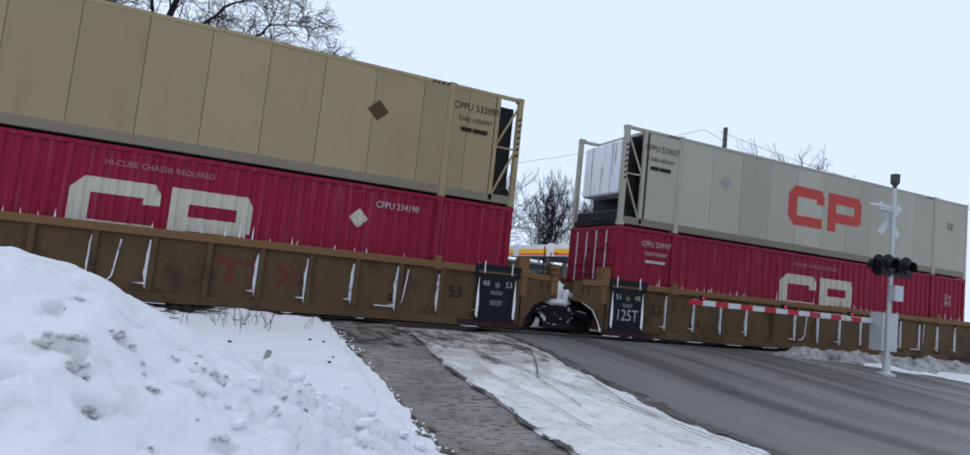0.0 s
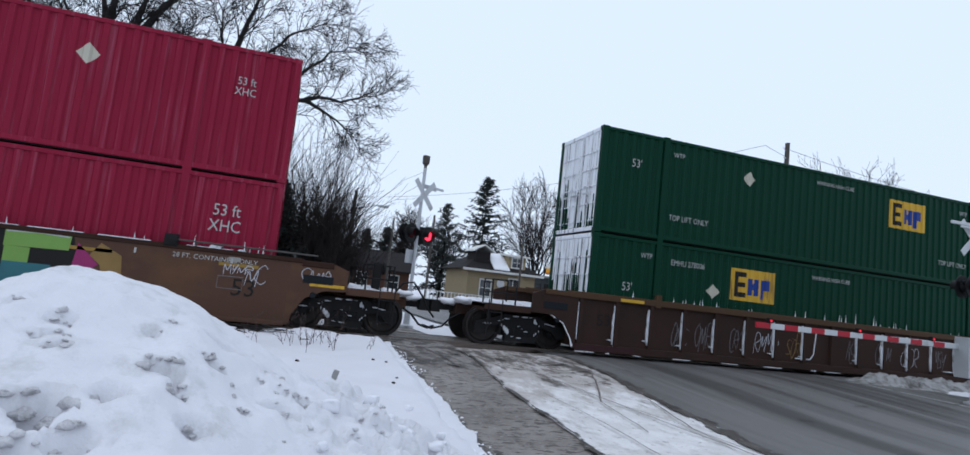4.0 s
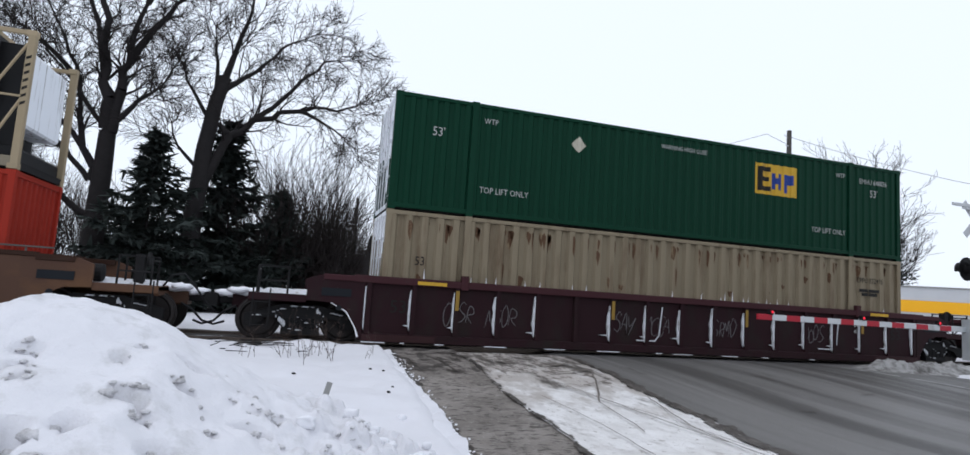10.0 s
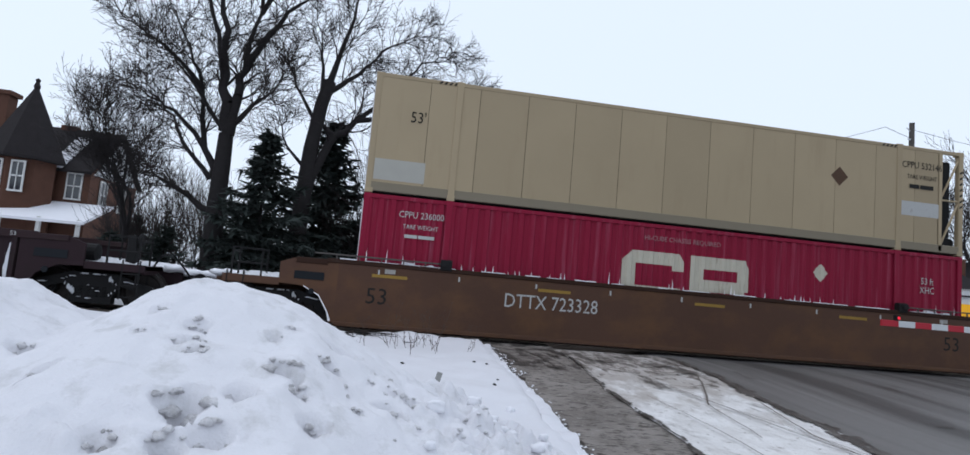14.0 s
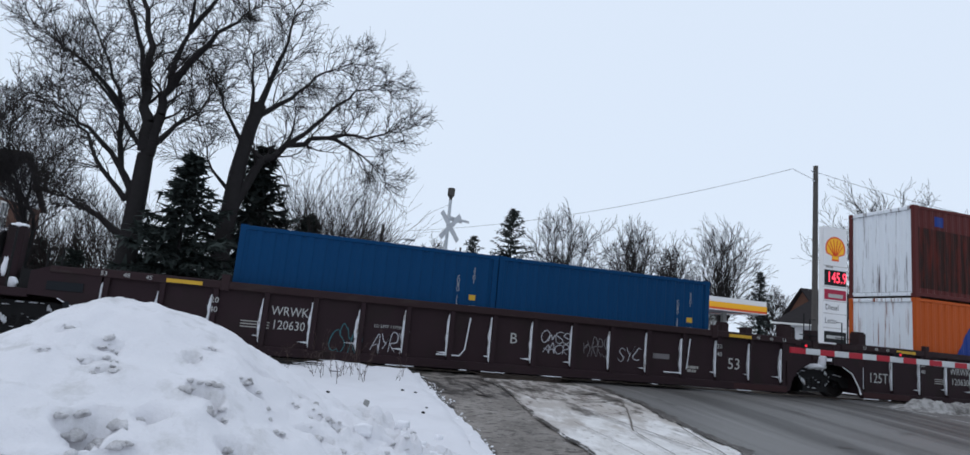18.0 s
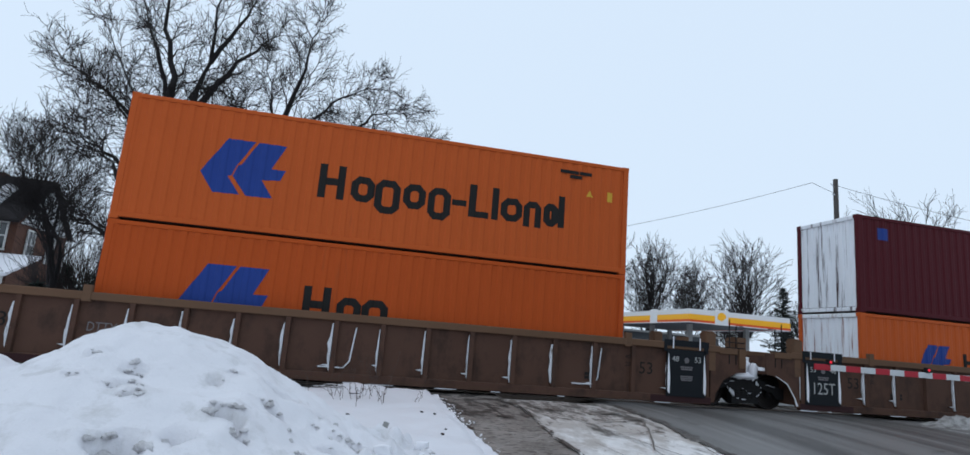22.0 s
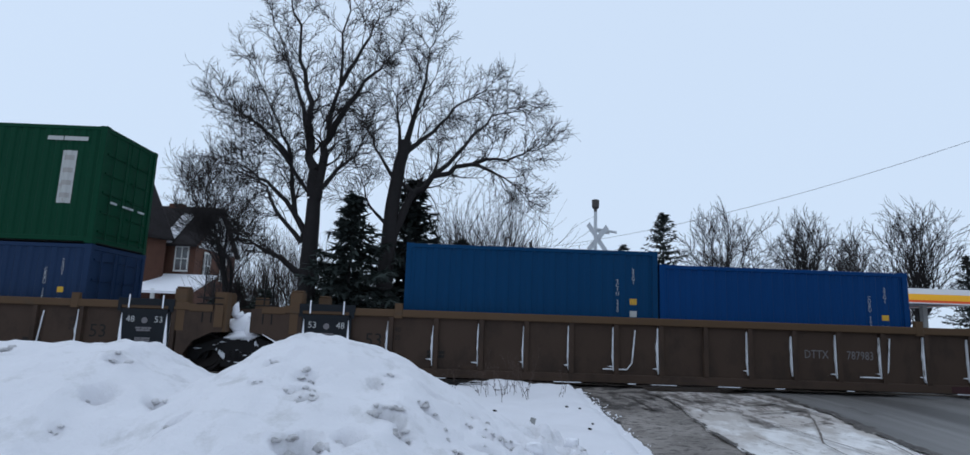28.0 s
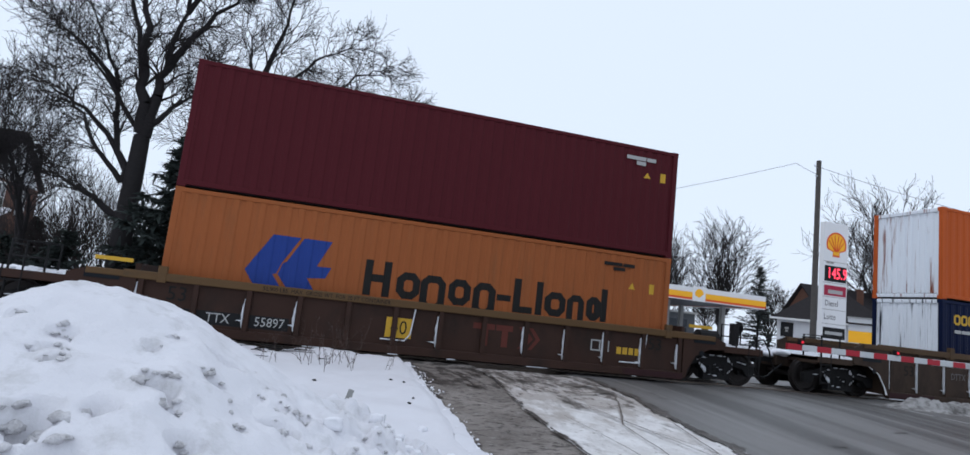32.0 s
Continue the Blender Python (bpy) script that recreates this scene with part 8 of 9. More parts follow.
            part("caked_snow", cached("coupler_snow", lambda q: lumpy(q, ((-0.35, -0.1, 1.06, 0.34, 0.30, 0.12), (0.15, -0.05, 1.02, 0.3, 0.22, 0.09), (-0.1, -0.5, 1.1, 0.22, 0.2, 0.07)), 5)), M["cake"], car, "snow on the drawgear", at=(sx * cx, 0, 0)).scale = (sx, 1, 1)
            if colour != "ink" and not smoothy:
                write("53", sx * (half - 0.8), -1.445, 0.95, 0.42, M["black_mark"], car)
    if not panels and not smoothy:
        for x in (-6.9, 6.9):
            part("reflector", cached("reflector_low", lambda q: q.box(-0.35, 0.35, -1.545, -1.53, 1.5, 1.58)), M["yellow_mark"], car, at=(x, 0, 0))
    if code:
        a, b = code.split(" ")
        if smoothy:
            x = 3.6 if right == "coupler" else -3.45
            if right == "coupler":
                part("dark_plate", cached("plate_long", lambda q: q.box(-1.12, 1.12, -1.503, -1.50, 0.86, 1.17)), M["panel_dark"], car, at=(x, 0, 0))
            write(code, x, -1.506, 1.02, 0.46, M["white_mark"], car, 0.85)
        else:
            x = 4.18 if right == "coupler" else -5.22
            for s, xx in ((a, x - 0.52), (b, x + 0.52)):
                plated = colour in ("tan", "sand")
                if plated:
                    part("dark_plate", cached("plate", lambda q: q.box(-0.42, 0.42, -1.437, -1.43, 0.78, 1.08)), M["black"], car, at=(xx, 0, 0))
                write(s, xx, -1.442, 0.93, 0.27, M["white_mark" if plated else "dim_mark"], car, 0.8)
    return car


M["panel_dark"] = surface("dark_panel_paint", (0.008, 0.010, 0.013), 0.55, var=0.3, dirt=(0.09, 0.09, 0.09), dirt_amount=0.12)


SIGNS = (
    [(0.9, 0.85), (0.55, 1.0), (0.12, 0.75), (0.08, 0.3), (0.45, 0.0), (0.9, 0.18)],
    [(0.85, 0.9), (0.4, 1.0), (0.12, 0.72), (0.5, 0.5), (0.88, 0.28), (0.55, 0.0), (0.05, 0.12)],
    [(0.5, 1.0), (0.1, 0.7), (0.12, 0.25), (0.5, 0.0), (0.88, 0.3), (0.88, 0.72), (0.5, 1.0), (0.2, 0.9)],
    [(0.0, 0.0), (0.14, 0.95), (0.45, 0.35), (0.75, 1.0), (0.95, 0.05)],
    [(0.15, 0.0), (0.2, 1.0), (0.75, 0.95), (0.85, 0.6), (0.25, 0.48), (0.9, 0.0)],
    [(0.05, 1.0), (0.3, 0.55), (0.5, 0.5), (0.9, 1.0), (0.55, 0.45), (0.4, -0.1)],
    [(0.1, 0.1), (0.45, 1.0), (0.85, 0.0), (0.6, 0.42), (0.2, 0.4)],
)


def scrawl(car, x, z, w, h, material, seed, y=-1.447, thick=0.010, n=4):
    """Loose spray-paint loops in n tangled signs, no writing."""
    rs = random.Random(seed)
    g = Geo()
    for i in range(n):
        x0, wd, hi, lo = x + w * i / n, w / n * rs.uniform(1.05, 1.4), rs.uniform(0.75, 1.1), rs.uniform(-0.08, 0.15)
        ctrl = [(x0 + wd * (a + rs.gauss(0, 0.06)) + 0.12 * h * b, z + h * (lo + (hi - lo) * b + rs.gauss(0, 0.04))) for a, b in rs.choice(SIGNS)]
        ctrl = [ctrl[0]] + ctrl + [ctrl[-1]]
        pts = []
        for p0, p1, p2, p3 in zip(ctrl, ctrl[1:], ctrl[2:], ctrl[3:]):
            for k in range(5):
                t = k / 5
                pts.append(tuple(0.5 * (2 * b + (c - a) * t + (2 * a - 5 * b + 4 * c - d) * t * t + (3 * b - a - 3 * c + d) * t ** 3) for a, b, c, d in zip(p0, p1, p2, p3)))
        pts.append(ctrl[-1])
        band = stroke(pts, thick, y - 0.0007 * i)
        g.f += [tuple(v + len(g.v) for v in f) for f in band.f]
        g.v += band.v
    part("graffiti", g, material, car, "pale graffiti scrawl")["kind"] = "stuff"


def stroke(pts, wide, y):
    """A flat bent band along (x, z) points, narrowing to its ends."""
    g = Geo()
    side = []
    for i, (x, z) in enumerate(pts):
        xa, za = pts[max(0, i - 1)]
        xb, zb = pts[min(len(pts) - 1, i + 1)]
        L = math.hypot(xb - xa, zb - za) + 1e-6
        w = wide * (0.55 + 0.45 * math.sin(math.pi * (i + 0.5) / len(pts)))
        side.append(((x - (zb - za) / L * w, y, z + (xb - xa) / L * w), (x + (zb - za) / L * w, y, z - (xb - xa) / L * w)))
    for (a, b), (c, d) in zip(side, side[1:]):
        g.face(a, b, d, c)
    return g


def mural(car, x, z, h, seed, fills, count=5, wide=1.1, y=-1.507, outline="black_mark", light="silver_mark"):
    """Spray-painted bands in the manner of big tangled letters: outline, fill and a thin highlight."""
    rs = random.Random(seed)
    for k in range(count):
        w = wide * rs.uniform(0.8, 1.15)
        for j in range(4):
            x0, x1 = x + w * rs.uniform(0.0, 0.6), x + w * rs.uniform(0.2, 1.05)
            z0, z1 = z + h * rs.uniform(0.0, 0.2), z + h * rs.uniform(0.8, 1.0)
            if j == 3:
                z0, z1 = z + h * rs.uniform(0.3, 0.6), z + h * rs.uniform(0.2, 0.8)
            bend = rs.uniform(-0.5, 0.5) * w
            pts = [(x0 + (x1 - x0) * f + bend * math.sin(math.pi * f) * (1 if j != 1 else -0.6), z0 + (z1 - z0) * f + 0.12 * h * math.sin(2 * math.pi * f + j)) for f in (0, 0.12, 0.25, 0.38, 0.5, 0.62, 0.75, 0.88, 1.0)]
            wd = h * rs.uniform(0.10, 0.15)
            pts = [(a, min(z + h, max(z, b))) for a, b in pts]
            lift = 0.0012 * (3 * j + 12 * (k % 2))
            part("graffiti", stroke(pts, wd + 0.035, y - lift), M[outline], car)
            part("graffiti", stroke(pts, wd, y - lift - 0.0015), M[fills[(k + j) % len(fills)]], car, "graffiti band")
            if j != 1:
                part("graffiti", stroke([(a + wd * 0.5, b + wd * 0.3) for a, b in pts[1:6]], 0.014, y - lift - 0.003), M[light], car)
        x += w * 0.95


def block_mural(car, x, z, h):
    """Four bold angular shapes, green above and teal below, on a dark ground with pink flares."""
    y = -1.504
    part("graffiti", Geo().face(*[(x + a, y, z + b * h) for a, b in ((-0.15, -0.04), (5.1, -0.02), (5.15, 0.5), (5.0, 1.04), (2.4, 1.0), (-0.12, 1.06))]), M["black_mark"], car, "dark ground of the graffiti")
    for pts in (((5.0, 0.15), (5.5, 0.55), (5.1, 0.9)), ((-0.12, 0.95), (-0.95, 0.75), (-0.12, 0.4)), ((0.9, 0.45), (1.15, 0.6), (1.0, 0.95))):
        part("graffiti", Geo().face(*[(x + a, y - 0.002, z + b * h) for a, b in pts]), M["pink_mark"], car)
    shapes = (((0, 1), (1, 1), (0.96, 0.74), (0, 0.72)), ((0.58, 0.74), (0.96, 0.74), (0.46, 0.28), (0.02, 0.26))), (((0.25, 1), (0.66, 1), (0.80, 0.5), (0.12, 0.5)),), (((0.04, 1), (0.95, 0.95), (1.0, 0.62), (0.04, 0.55)),), (((0.0, 1), (1, 1), (0.98, 0.74), (0.0, 0.72)), ((0.02, 0.72), (0.4, 0.72), (0.4, 0.46), (0.02, 0.46)))
    lower = (((0.02, 0.26), (1, 0.28), (1, 0), (0, 0)),), (((0.12, 0.5), (0.44, 0.5), (0.32, 0), (0, 0)), ((0.5, 0.5), (0.80, 0.5), (1, 0), (0.66, 0))), (((0.04, 0.55), (0.36, 0.57), (0.34, 0), (0.04, 0)), ((0.5, 0.58), (0.8, 0.6), (1.05, 0), (0.72, 0))), (((0.02, 0.46), (0.75, 0.46), (0.74, 0.28), (0.4, 0.28), (0.4, 0), (0.02, 0)),)
    for k, (x0, wd) in enumerate(((0.0, 1.36), (1.5, 1.08), (2.56, 1.2), (3.86, 1.12))):
        for group, mat in ((shapes[k], "lime_mark"), (lower[k], "teal_mark")):
            for poly in group:
                part("graffiti", Geo().face(*[(x + x0 + a * wd, y - 0.004, z + b * h) for a, b in poly]), M[mat], car)
        part("graffiti", stroke([(x + x0 + 0.02, z + 0.97 * h), (x + x0 + wd * 0.5, z + 1.0 * h), (x + x0 + wd * 0.97, z + 0.97 * h)], 0.018, y - 0.006), M["white_mark"], car)

# ---- the cars and their loads, front to rear


def crimson53(u, z, code="", side=1, spots=(3.85,), label="crimson ribbed 53-foot container with a pale block emblem", big=0.25, at=6.7, tare=True):
    c = container("container", label, u, z, 16.15, HI, "ribbed", "crimson")
    rings(c, -1.66, 1.03, 1.16, M["cream_mark"], 1.32)
    text(c, "HI-CUBE CHASSIS REQUIRED", -0.1, 2.52, 0.17, "faint_mark", wide=0.95)
    for x in spots:
        diamond(c, x, 2.08, 0.23, M["cream_mark"])
    if code:
        text(c, code, side * at, 2.46, 0.22)
        if tare:
            text(c, "TARE WEIGHT", side * at, 2.18, 0.15)
            small(c, side * at, 1.96, 0.08, rows=((4, 5),))
    text(c, "53 ft", -side * 6.98, 2.12, big)
    text(c, "XHC", -side * 6.98, 2.12 - 0.95 * big, big)
    return c


def beige53(u, z, code, label="beige smooth-sided 53-foot refrigerated container", frame_end=1, colour="beige", emblem=False, side=1):
    c = container("refrigerated_container", label, u, z, 16.15, HI, "panel", colour, frame_end=frame_end)
    text(c, "53'", -side * 7.0, 1.88, 0.38, "black_mark")
    if code:
        text(c, code, side * 6.76, 2.36, 0.26, "black_mark")
        text(c, "TARE WEIGHT", side * 6.76, 2.04, 0.17, "black_mark")
        small(c, side * 6.76, 1.78, 0.11, "black_mark", ((3, 4),))
    diamond(c, side * 4.25, 1.80, 0.26, M["umber_mark" if colour != "ivory" else "grey_mark"])
    if emblem:
        rings(c, -1.54, 0.90, 1.30, M["red_mark"], 1.21)
    return c


def green53(u, z, code, x=3.25, side=1, label="dark green ribbed 53-foot container with a yellow panel", lift=True):
    c = container("container", label, u, z, 16.15, HI, "ribbed", "green")
    part("emblem_panel", on_sheet(c.pts, [(x - 0.77, x + 0.77, (1.56, 1.56), (2.47, 2.47))], c.y), M["yellow_mark"], c.thing)
    for a, b, lo, hi, m in ((-0.66, -0.50, 1.66, 2.38, "black_mark"), (-0.50, -0.22, 2.24, 2.38, "black_mark"), (-0.50, -0.22, 1.66, 1.80, "black_mark"), (-0.50, -0.28, 1.95, 2.08, "black_mark"), (-0.16, -0.03, 1.74, 2.22, "blue_mark"), (-0.03, 0.06, 1.9, 2.08, "blue_mark"), (0.06, 0.19, 1.74, 2.22, "blue_mark"), (0.27, 0.40, 1.66, 2.22, "blue_mark"), (0.40, 0.62, 1.92, 2.22, "blue_mark")):
        part("name_block", on_sheet(c.pts, [(x + a, x + b, (lo, lo), (hi, hi))], c.y - 0.004), M[m], c.thing)
    for s in (-1, 1):
        text(c, "WTP", s * (5.64 if z > 1 else 6.44), 2.44, 0.2)
        text(c, "53'", s * 6.97, 2.0 if z > 1 else 1.55, 0.32)
        if lift:
            text(c, "TOP LIFT ONLY", s * 5.19, 0.68, 0.22)
    text(c, code, side * 6.95 if z > 1 else -5.1, 2.36, 0.22)
    text(c, "WARNING HIGH CUBE", 0.05, 2.50, 0.17)
    diamond(c, -3.18 if z > 1 else -4.2, 2.2 if z > 1 else 1.72, 0.22, M["cream_mark"])
    return c


def scarlet53(u, z):
    c = container("container", "scarlet ribbed 53-foot container with a triangle and leaf emblem", u, z, 16.15, HI, "ribbed", "scarlet")
    x = -4.9
    for poly in ([(x, 2.10), (x + 0.06, 2.20), (x + 2.14, 2.20), (x + 2.20, 2.10)], [(x, 2.12), (x + 0.12, 2.12), (x + 1.0, 0.9), (x + 0.88, 0.9)], [(x + 2.08, 2.12), (x + 2.2, 2.12), (x + 1.32, 0.9), (x + 1.2, 0.9)]):
        part("emblem", on_poly(c, poly), M["cream_mark"], c.thing, "white triangle outline")
    m = x + 1.08
    half = [(0.0, 2.62), (0.08, 2.48), (0.16, 2.52), (0.14, 2.34), (0.30, 2.40), (0.27, 2.30), (0.36, 2.22), (0.2, 2.12), (0.2, 2.04), (0.03, 2.06), (0.03, 1.92)]
    part("leaf_emblem", on_poly(c, [(m + a, b) for a, b in half] + [(m - a - 0.002, b) for a, b in reversed(half)], 0.005), M["green_mark"], c.thing, "green leaf emblem")
    for form, x0, x1 in RED_NAME:
        plain(c, form, x0, x1, 1.46, 2.27, 0.17, M["cream_mark"])
    for k in range(17):
        rect(c, -7.4 + 0.93 * k, -7.28 + 0.93 * k, 2.74, 2.775, M["white_mark"], "rail_mark")
    small(c, -6.6, 2.28, 0.07, "faint_mark", ((4, 3), (5, 4), (3, 4)))
    diamond(c, -6.35, 1.75, 0.26, M["cream_mark"]) if u < -100 else None
    diamond(c, 7.55, 1.72, 0.24, M["cream_mark"])
    text(c, "53'", 6.75, 1.5, 0.26)
    return c


def iso(u, z, length, height, colour, label, code="", kindcode="45G1", doors="R"):
    c = container("shipping_container", label, u, z, length, height, "iso", colour, doors=doors)
    if code:
        iso_marks(c, code, kindcode)
    return c


def shipname(c, k=1.0, x=-4.45):
    """The blue emblem and the long dark name, k times its full size."""
    base = 0.84 if k == 1 else 1.05
    ship_emblem(c, x, base, 1.29 * k)
    for form, x0, x1, z0, z1 in LONG_NAME:
        plain(c, form, x + k * (x0 + 4.45), x + k * (x1 + 4.45), base + k * (z0 - 0.84), base + k * (z1 - 0.84), 0.175 * k, M["black_mark"])
    small(c, 4.6, c.h - 0.35, 0.09, "black_mark", ((6, 4), (4,)))
    part("warning_triangle", on_sheet(c.pts, [(4.9, 5.0, (1.95, 1.95), (1.95, 2.12)), (5.0, 5.1, (1.95, 1.95), (2.12, 1.95))], c.y), M["yellow_mark"], c.thing, "yellow warning triangle")
    rect(c, 5.5, 5.65, 1.88, 2.14, M["yellow_mark"], "label_plate")


TOP, TOP_LOW = WELL + HI + 0.012, WELL + LOW + 0.012

def faded_emblem(car, x, z, y, material, k=1.0):
    """A worn emblem of two tees and a slanted cross, as plain shapes."""
    for poly in ([(0, 0.54), (0, 0.40), (0.24, 0.40), (0.24, 0.0), (0.40, 0.0), (0.40, 0.40), (0.56, 0.40), (0.56, 0.54)], [(0.60, 0.54), (0.60, 0.40), (0.76, 0.40), (0.76, 0.0), (0.92, 0.0), (0.92, 0.40), (1.04, 0.40), (1.04, 0.54)],
                 [(1.20, 0.54), (1.36, 0.54), (1.60, 0.27), (1.36, 0.0), (1.20, 0.0), (1.42, 0.27)], [(1.48, 0.54), (1.58, 0.54), (1.80, 0.27), (1.58, 0.0), (1.48, 0.0), (1.68, 0.27)]):
        part("emblem", Geo().prism([(x + k * a, z + k * b) for a, b in poly], "y", y - 0.003, y), material, car, "worn emblem")


# first articulated car
well_car(18.25, "posts", "tan", "free", "coupler", "tan well car with exterior posts and packed snow", code="")
faded_emblem(well_car(-1.22, "posts", "tan", "free", "joint", "tan well car unit joined to its neighbours"), 1.15, 0.66, -1.431, M["rust_mark"])
well_car(-20.5, "posts", "tan", "coupler", "joint", "tan well car with exterior posts and packed snow", code="DTTX 789941")
crimson53(18.25, WELL, "CPPU 234747", -1, ())
beige53(18.25, TOP, "CPPU 533037", "off-white smooth-sided refrigerated container with a red block emblem", frame_end=-1, colour="ivory", emblem=True, side=-1)
crimson53(-1.22, WELL, "CPPU 234190", 1, (4.1,), at=5.0, tare=False)
beige53(-1.22, TOP, "CPPU 532009")
crimson53(-20.5, WELL, "CPPU 237016", -1, (-3.06,))
beige53(-20.5, TOP, "CPPU 532006")
# single cars
car = well_car(-43.98, "posts", "rust", "coupler", "coupler", "rusty brown well car with pale graffiti scrawls", panels=False)
for k, (x, wd, dim) in enumerate(((-5.62, 0.5, 1), (-4.86, 0.7, 1), (-3.7, 0.5, 1), (-2.85, 0.78, 0), (-1.71, 0.66, 2), (0.57, 0.54, 1), (1.75, 0.6, 1), (2.8, 0.7, 0), (4.1, 0.6, 1), (5.6, 0.7, 1))):
    scrawl(car, x, 0.48, wd, 0.62, M[("silver_mark", "dim_mark", "ochre_mark")[dim]], k)
green53(-43.98, WELL, "EMHU 278006", x=-2.83, lift=False)
green53(-43.98, TOP, "EMHU 645645", x=3.13)
car = well_car(-67.95, "smooth", "smooth_brown", "coupler", "coupler", "smooth-sided brown well car covered in bright graffiti", panels=False, code="")
block_mural(car, -0.71, 0.42, 1.13)
mural(car, -4.2, 0.3, 1.0, 7, ["pink_mark", "violet_mark"], 1, 1.2)
scrawl(car, -2.6, 0.95, 1.4, 0.35, M["silver_mark"], 33, -1.507, n=7)
part("graffiti", stroke([(4.75, 0.55), (5.05, 0.8), (5.0, 1.15), (4.7, 1.35)], 0.22, -1.506), M["ochre_mark"], car)
write("28 FT. CONTAINERS ONLY", 6.93, -1.505, 1.42, 0.14, M["white_mark"], car)
scrawl(car, 7.1, 1.12, 0.55, 0.22, M["silver_mark"], 21, -1.507, n=4)
scrawl(car, 7.55, 0.95, 0.38, 0.40, M["silver_mark"], 22, -1.507, n=2)
part("graffiti", stroke([(7.02, 0.83), (7.02, 1.08), (7.52, 1.09), (7.52, 0.82), (7.02, 0.83)], 0.009, -1.506), M["dim_mark"], car, "thin painted box")
scrawl(car, 8.67, 1.16, 0.66, 0.26, M["silver_mark"], 23, -1.507)
part("reflector", Geo().box(8.9, 9.66, -1.506, -1.50, 1.06, 1.13), M["yellow_mark"], car)
for k, x in enumerate((-6.5, -5.4)):
    scrawl(car, x, 0.5, 0.9, 0.6, M["dim_mark"], k + 24, -1.507)
crimson53(-67.95, WELL, "", -1, (-3.08,), big=0.36)
crimson53(-67.95, TOP, "", -1, (3.88,))
for u, code in ((-91.85, ""), (-115.37, ""), (-138.77, "")):
    car = well_car(u, "posts", "plum", "coupler", "coupler", "dark maroon well car with yellow-marked posts and packed snow", panels=False)
    write("20", 6.0, -1.522, 1.2, 0.17, M["white_mark"], car)
    write("40", 6.0, -1.522, 1.0, 0.17, M["white_mark"], car)
    if u < -130:
        for k, x in enumerate((-6.6, -5.5, -2.2, -1.1, 1.0, 4.1)):
            scrawl(car, x, 0.62, 0.72, 0.48, M["dim_mark"], k + 40, thick=0.009)
scarlet53(-91.85, WELL)
green53(-91.85, TOP, "EMHU 275540", x=2.8, lift=False)
crimson53(-115.37, WELL, "CPPU 234109", 1, (3.75,))
c = beige53(-115.37, TOP, "CPPU 731055", "dull grey smooth-sided refrigerated container", frame_end=0, colour="grey")
unit = part("cooling_unit", Geo().soft(8.06, 8.72, -0.95, 0.95, 1.15, 2.55, 0.06), PAINT["grey"], c.thing, "protruding cooling unit")
part("grille", Geo().soft(8.3, 8.76, -0.9, 0.9, 1.55, 2.2, 0.05), M["black"], unit, "black condenser grille")
part("grille", Geo().soft(8.25, 8.68, -1.0, -0.9, 1.7, 2.15, 0.02), M["black"], unit, "black condenser grille")
text(c, "Hi-Cube Chassis Required", 0.6, 0.42, 0.2, "red_mark")
c = container("container", "rust-streaked beige ribbed container", -138.77, WELL, 16.15, HI, "wide", "ribbed_beige")
rs = random.Random(61)
runs = []
for k in range(84):
    x, crest, drop = rs.uniform(-7.8, 7.8), rs.choice((2.66, 2.66, rs.uniform(0.5, 2.4))), rs.uniform(0.08, 0.55)
    w = rs.uniform(0.012, 0.07)
    runs += [(x, x + w, (crest - drop * rs.uniform(0.3, 0.9), crest - drop), (crest, crest + rs.uniform(-0.03, 0.03))), (x + w, x + w * 1.9, (crest - drop, crest - drop * 0.35), (crest - 0.01, crest - drop * 0.15))]
for k in range(44):
    x, w, lift = rs.uniform(-7.8, 7.6), rs.uniform(0.05, 0.22), rs.uniform(0.05, 0.35)
    runs += [(x, x + w, (0.17, 0.17), (0.2, 0.17 + lift)), (x + w, x + w * 1.7, (0.17, 0.17), (0.17 + lift, 0.22))]
part("rust_runs", on_sheet(c.pts, runs, c.y), M["rust_run"], c.thing, "rust runs and scabs")["kind"] = "stuff"
text(c, "CPPU 232415", 6.8, 2.2, 0.22, "black_mark")
small(c, 6.8, 1.9, 0.09, "black_mark", ((4, 5), (3, 4)))
text(c, "53", -7.2, 1.7, 0.3, "black_mark")
green53(-138.77, TOP, "EMHU 648056")
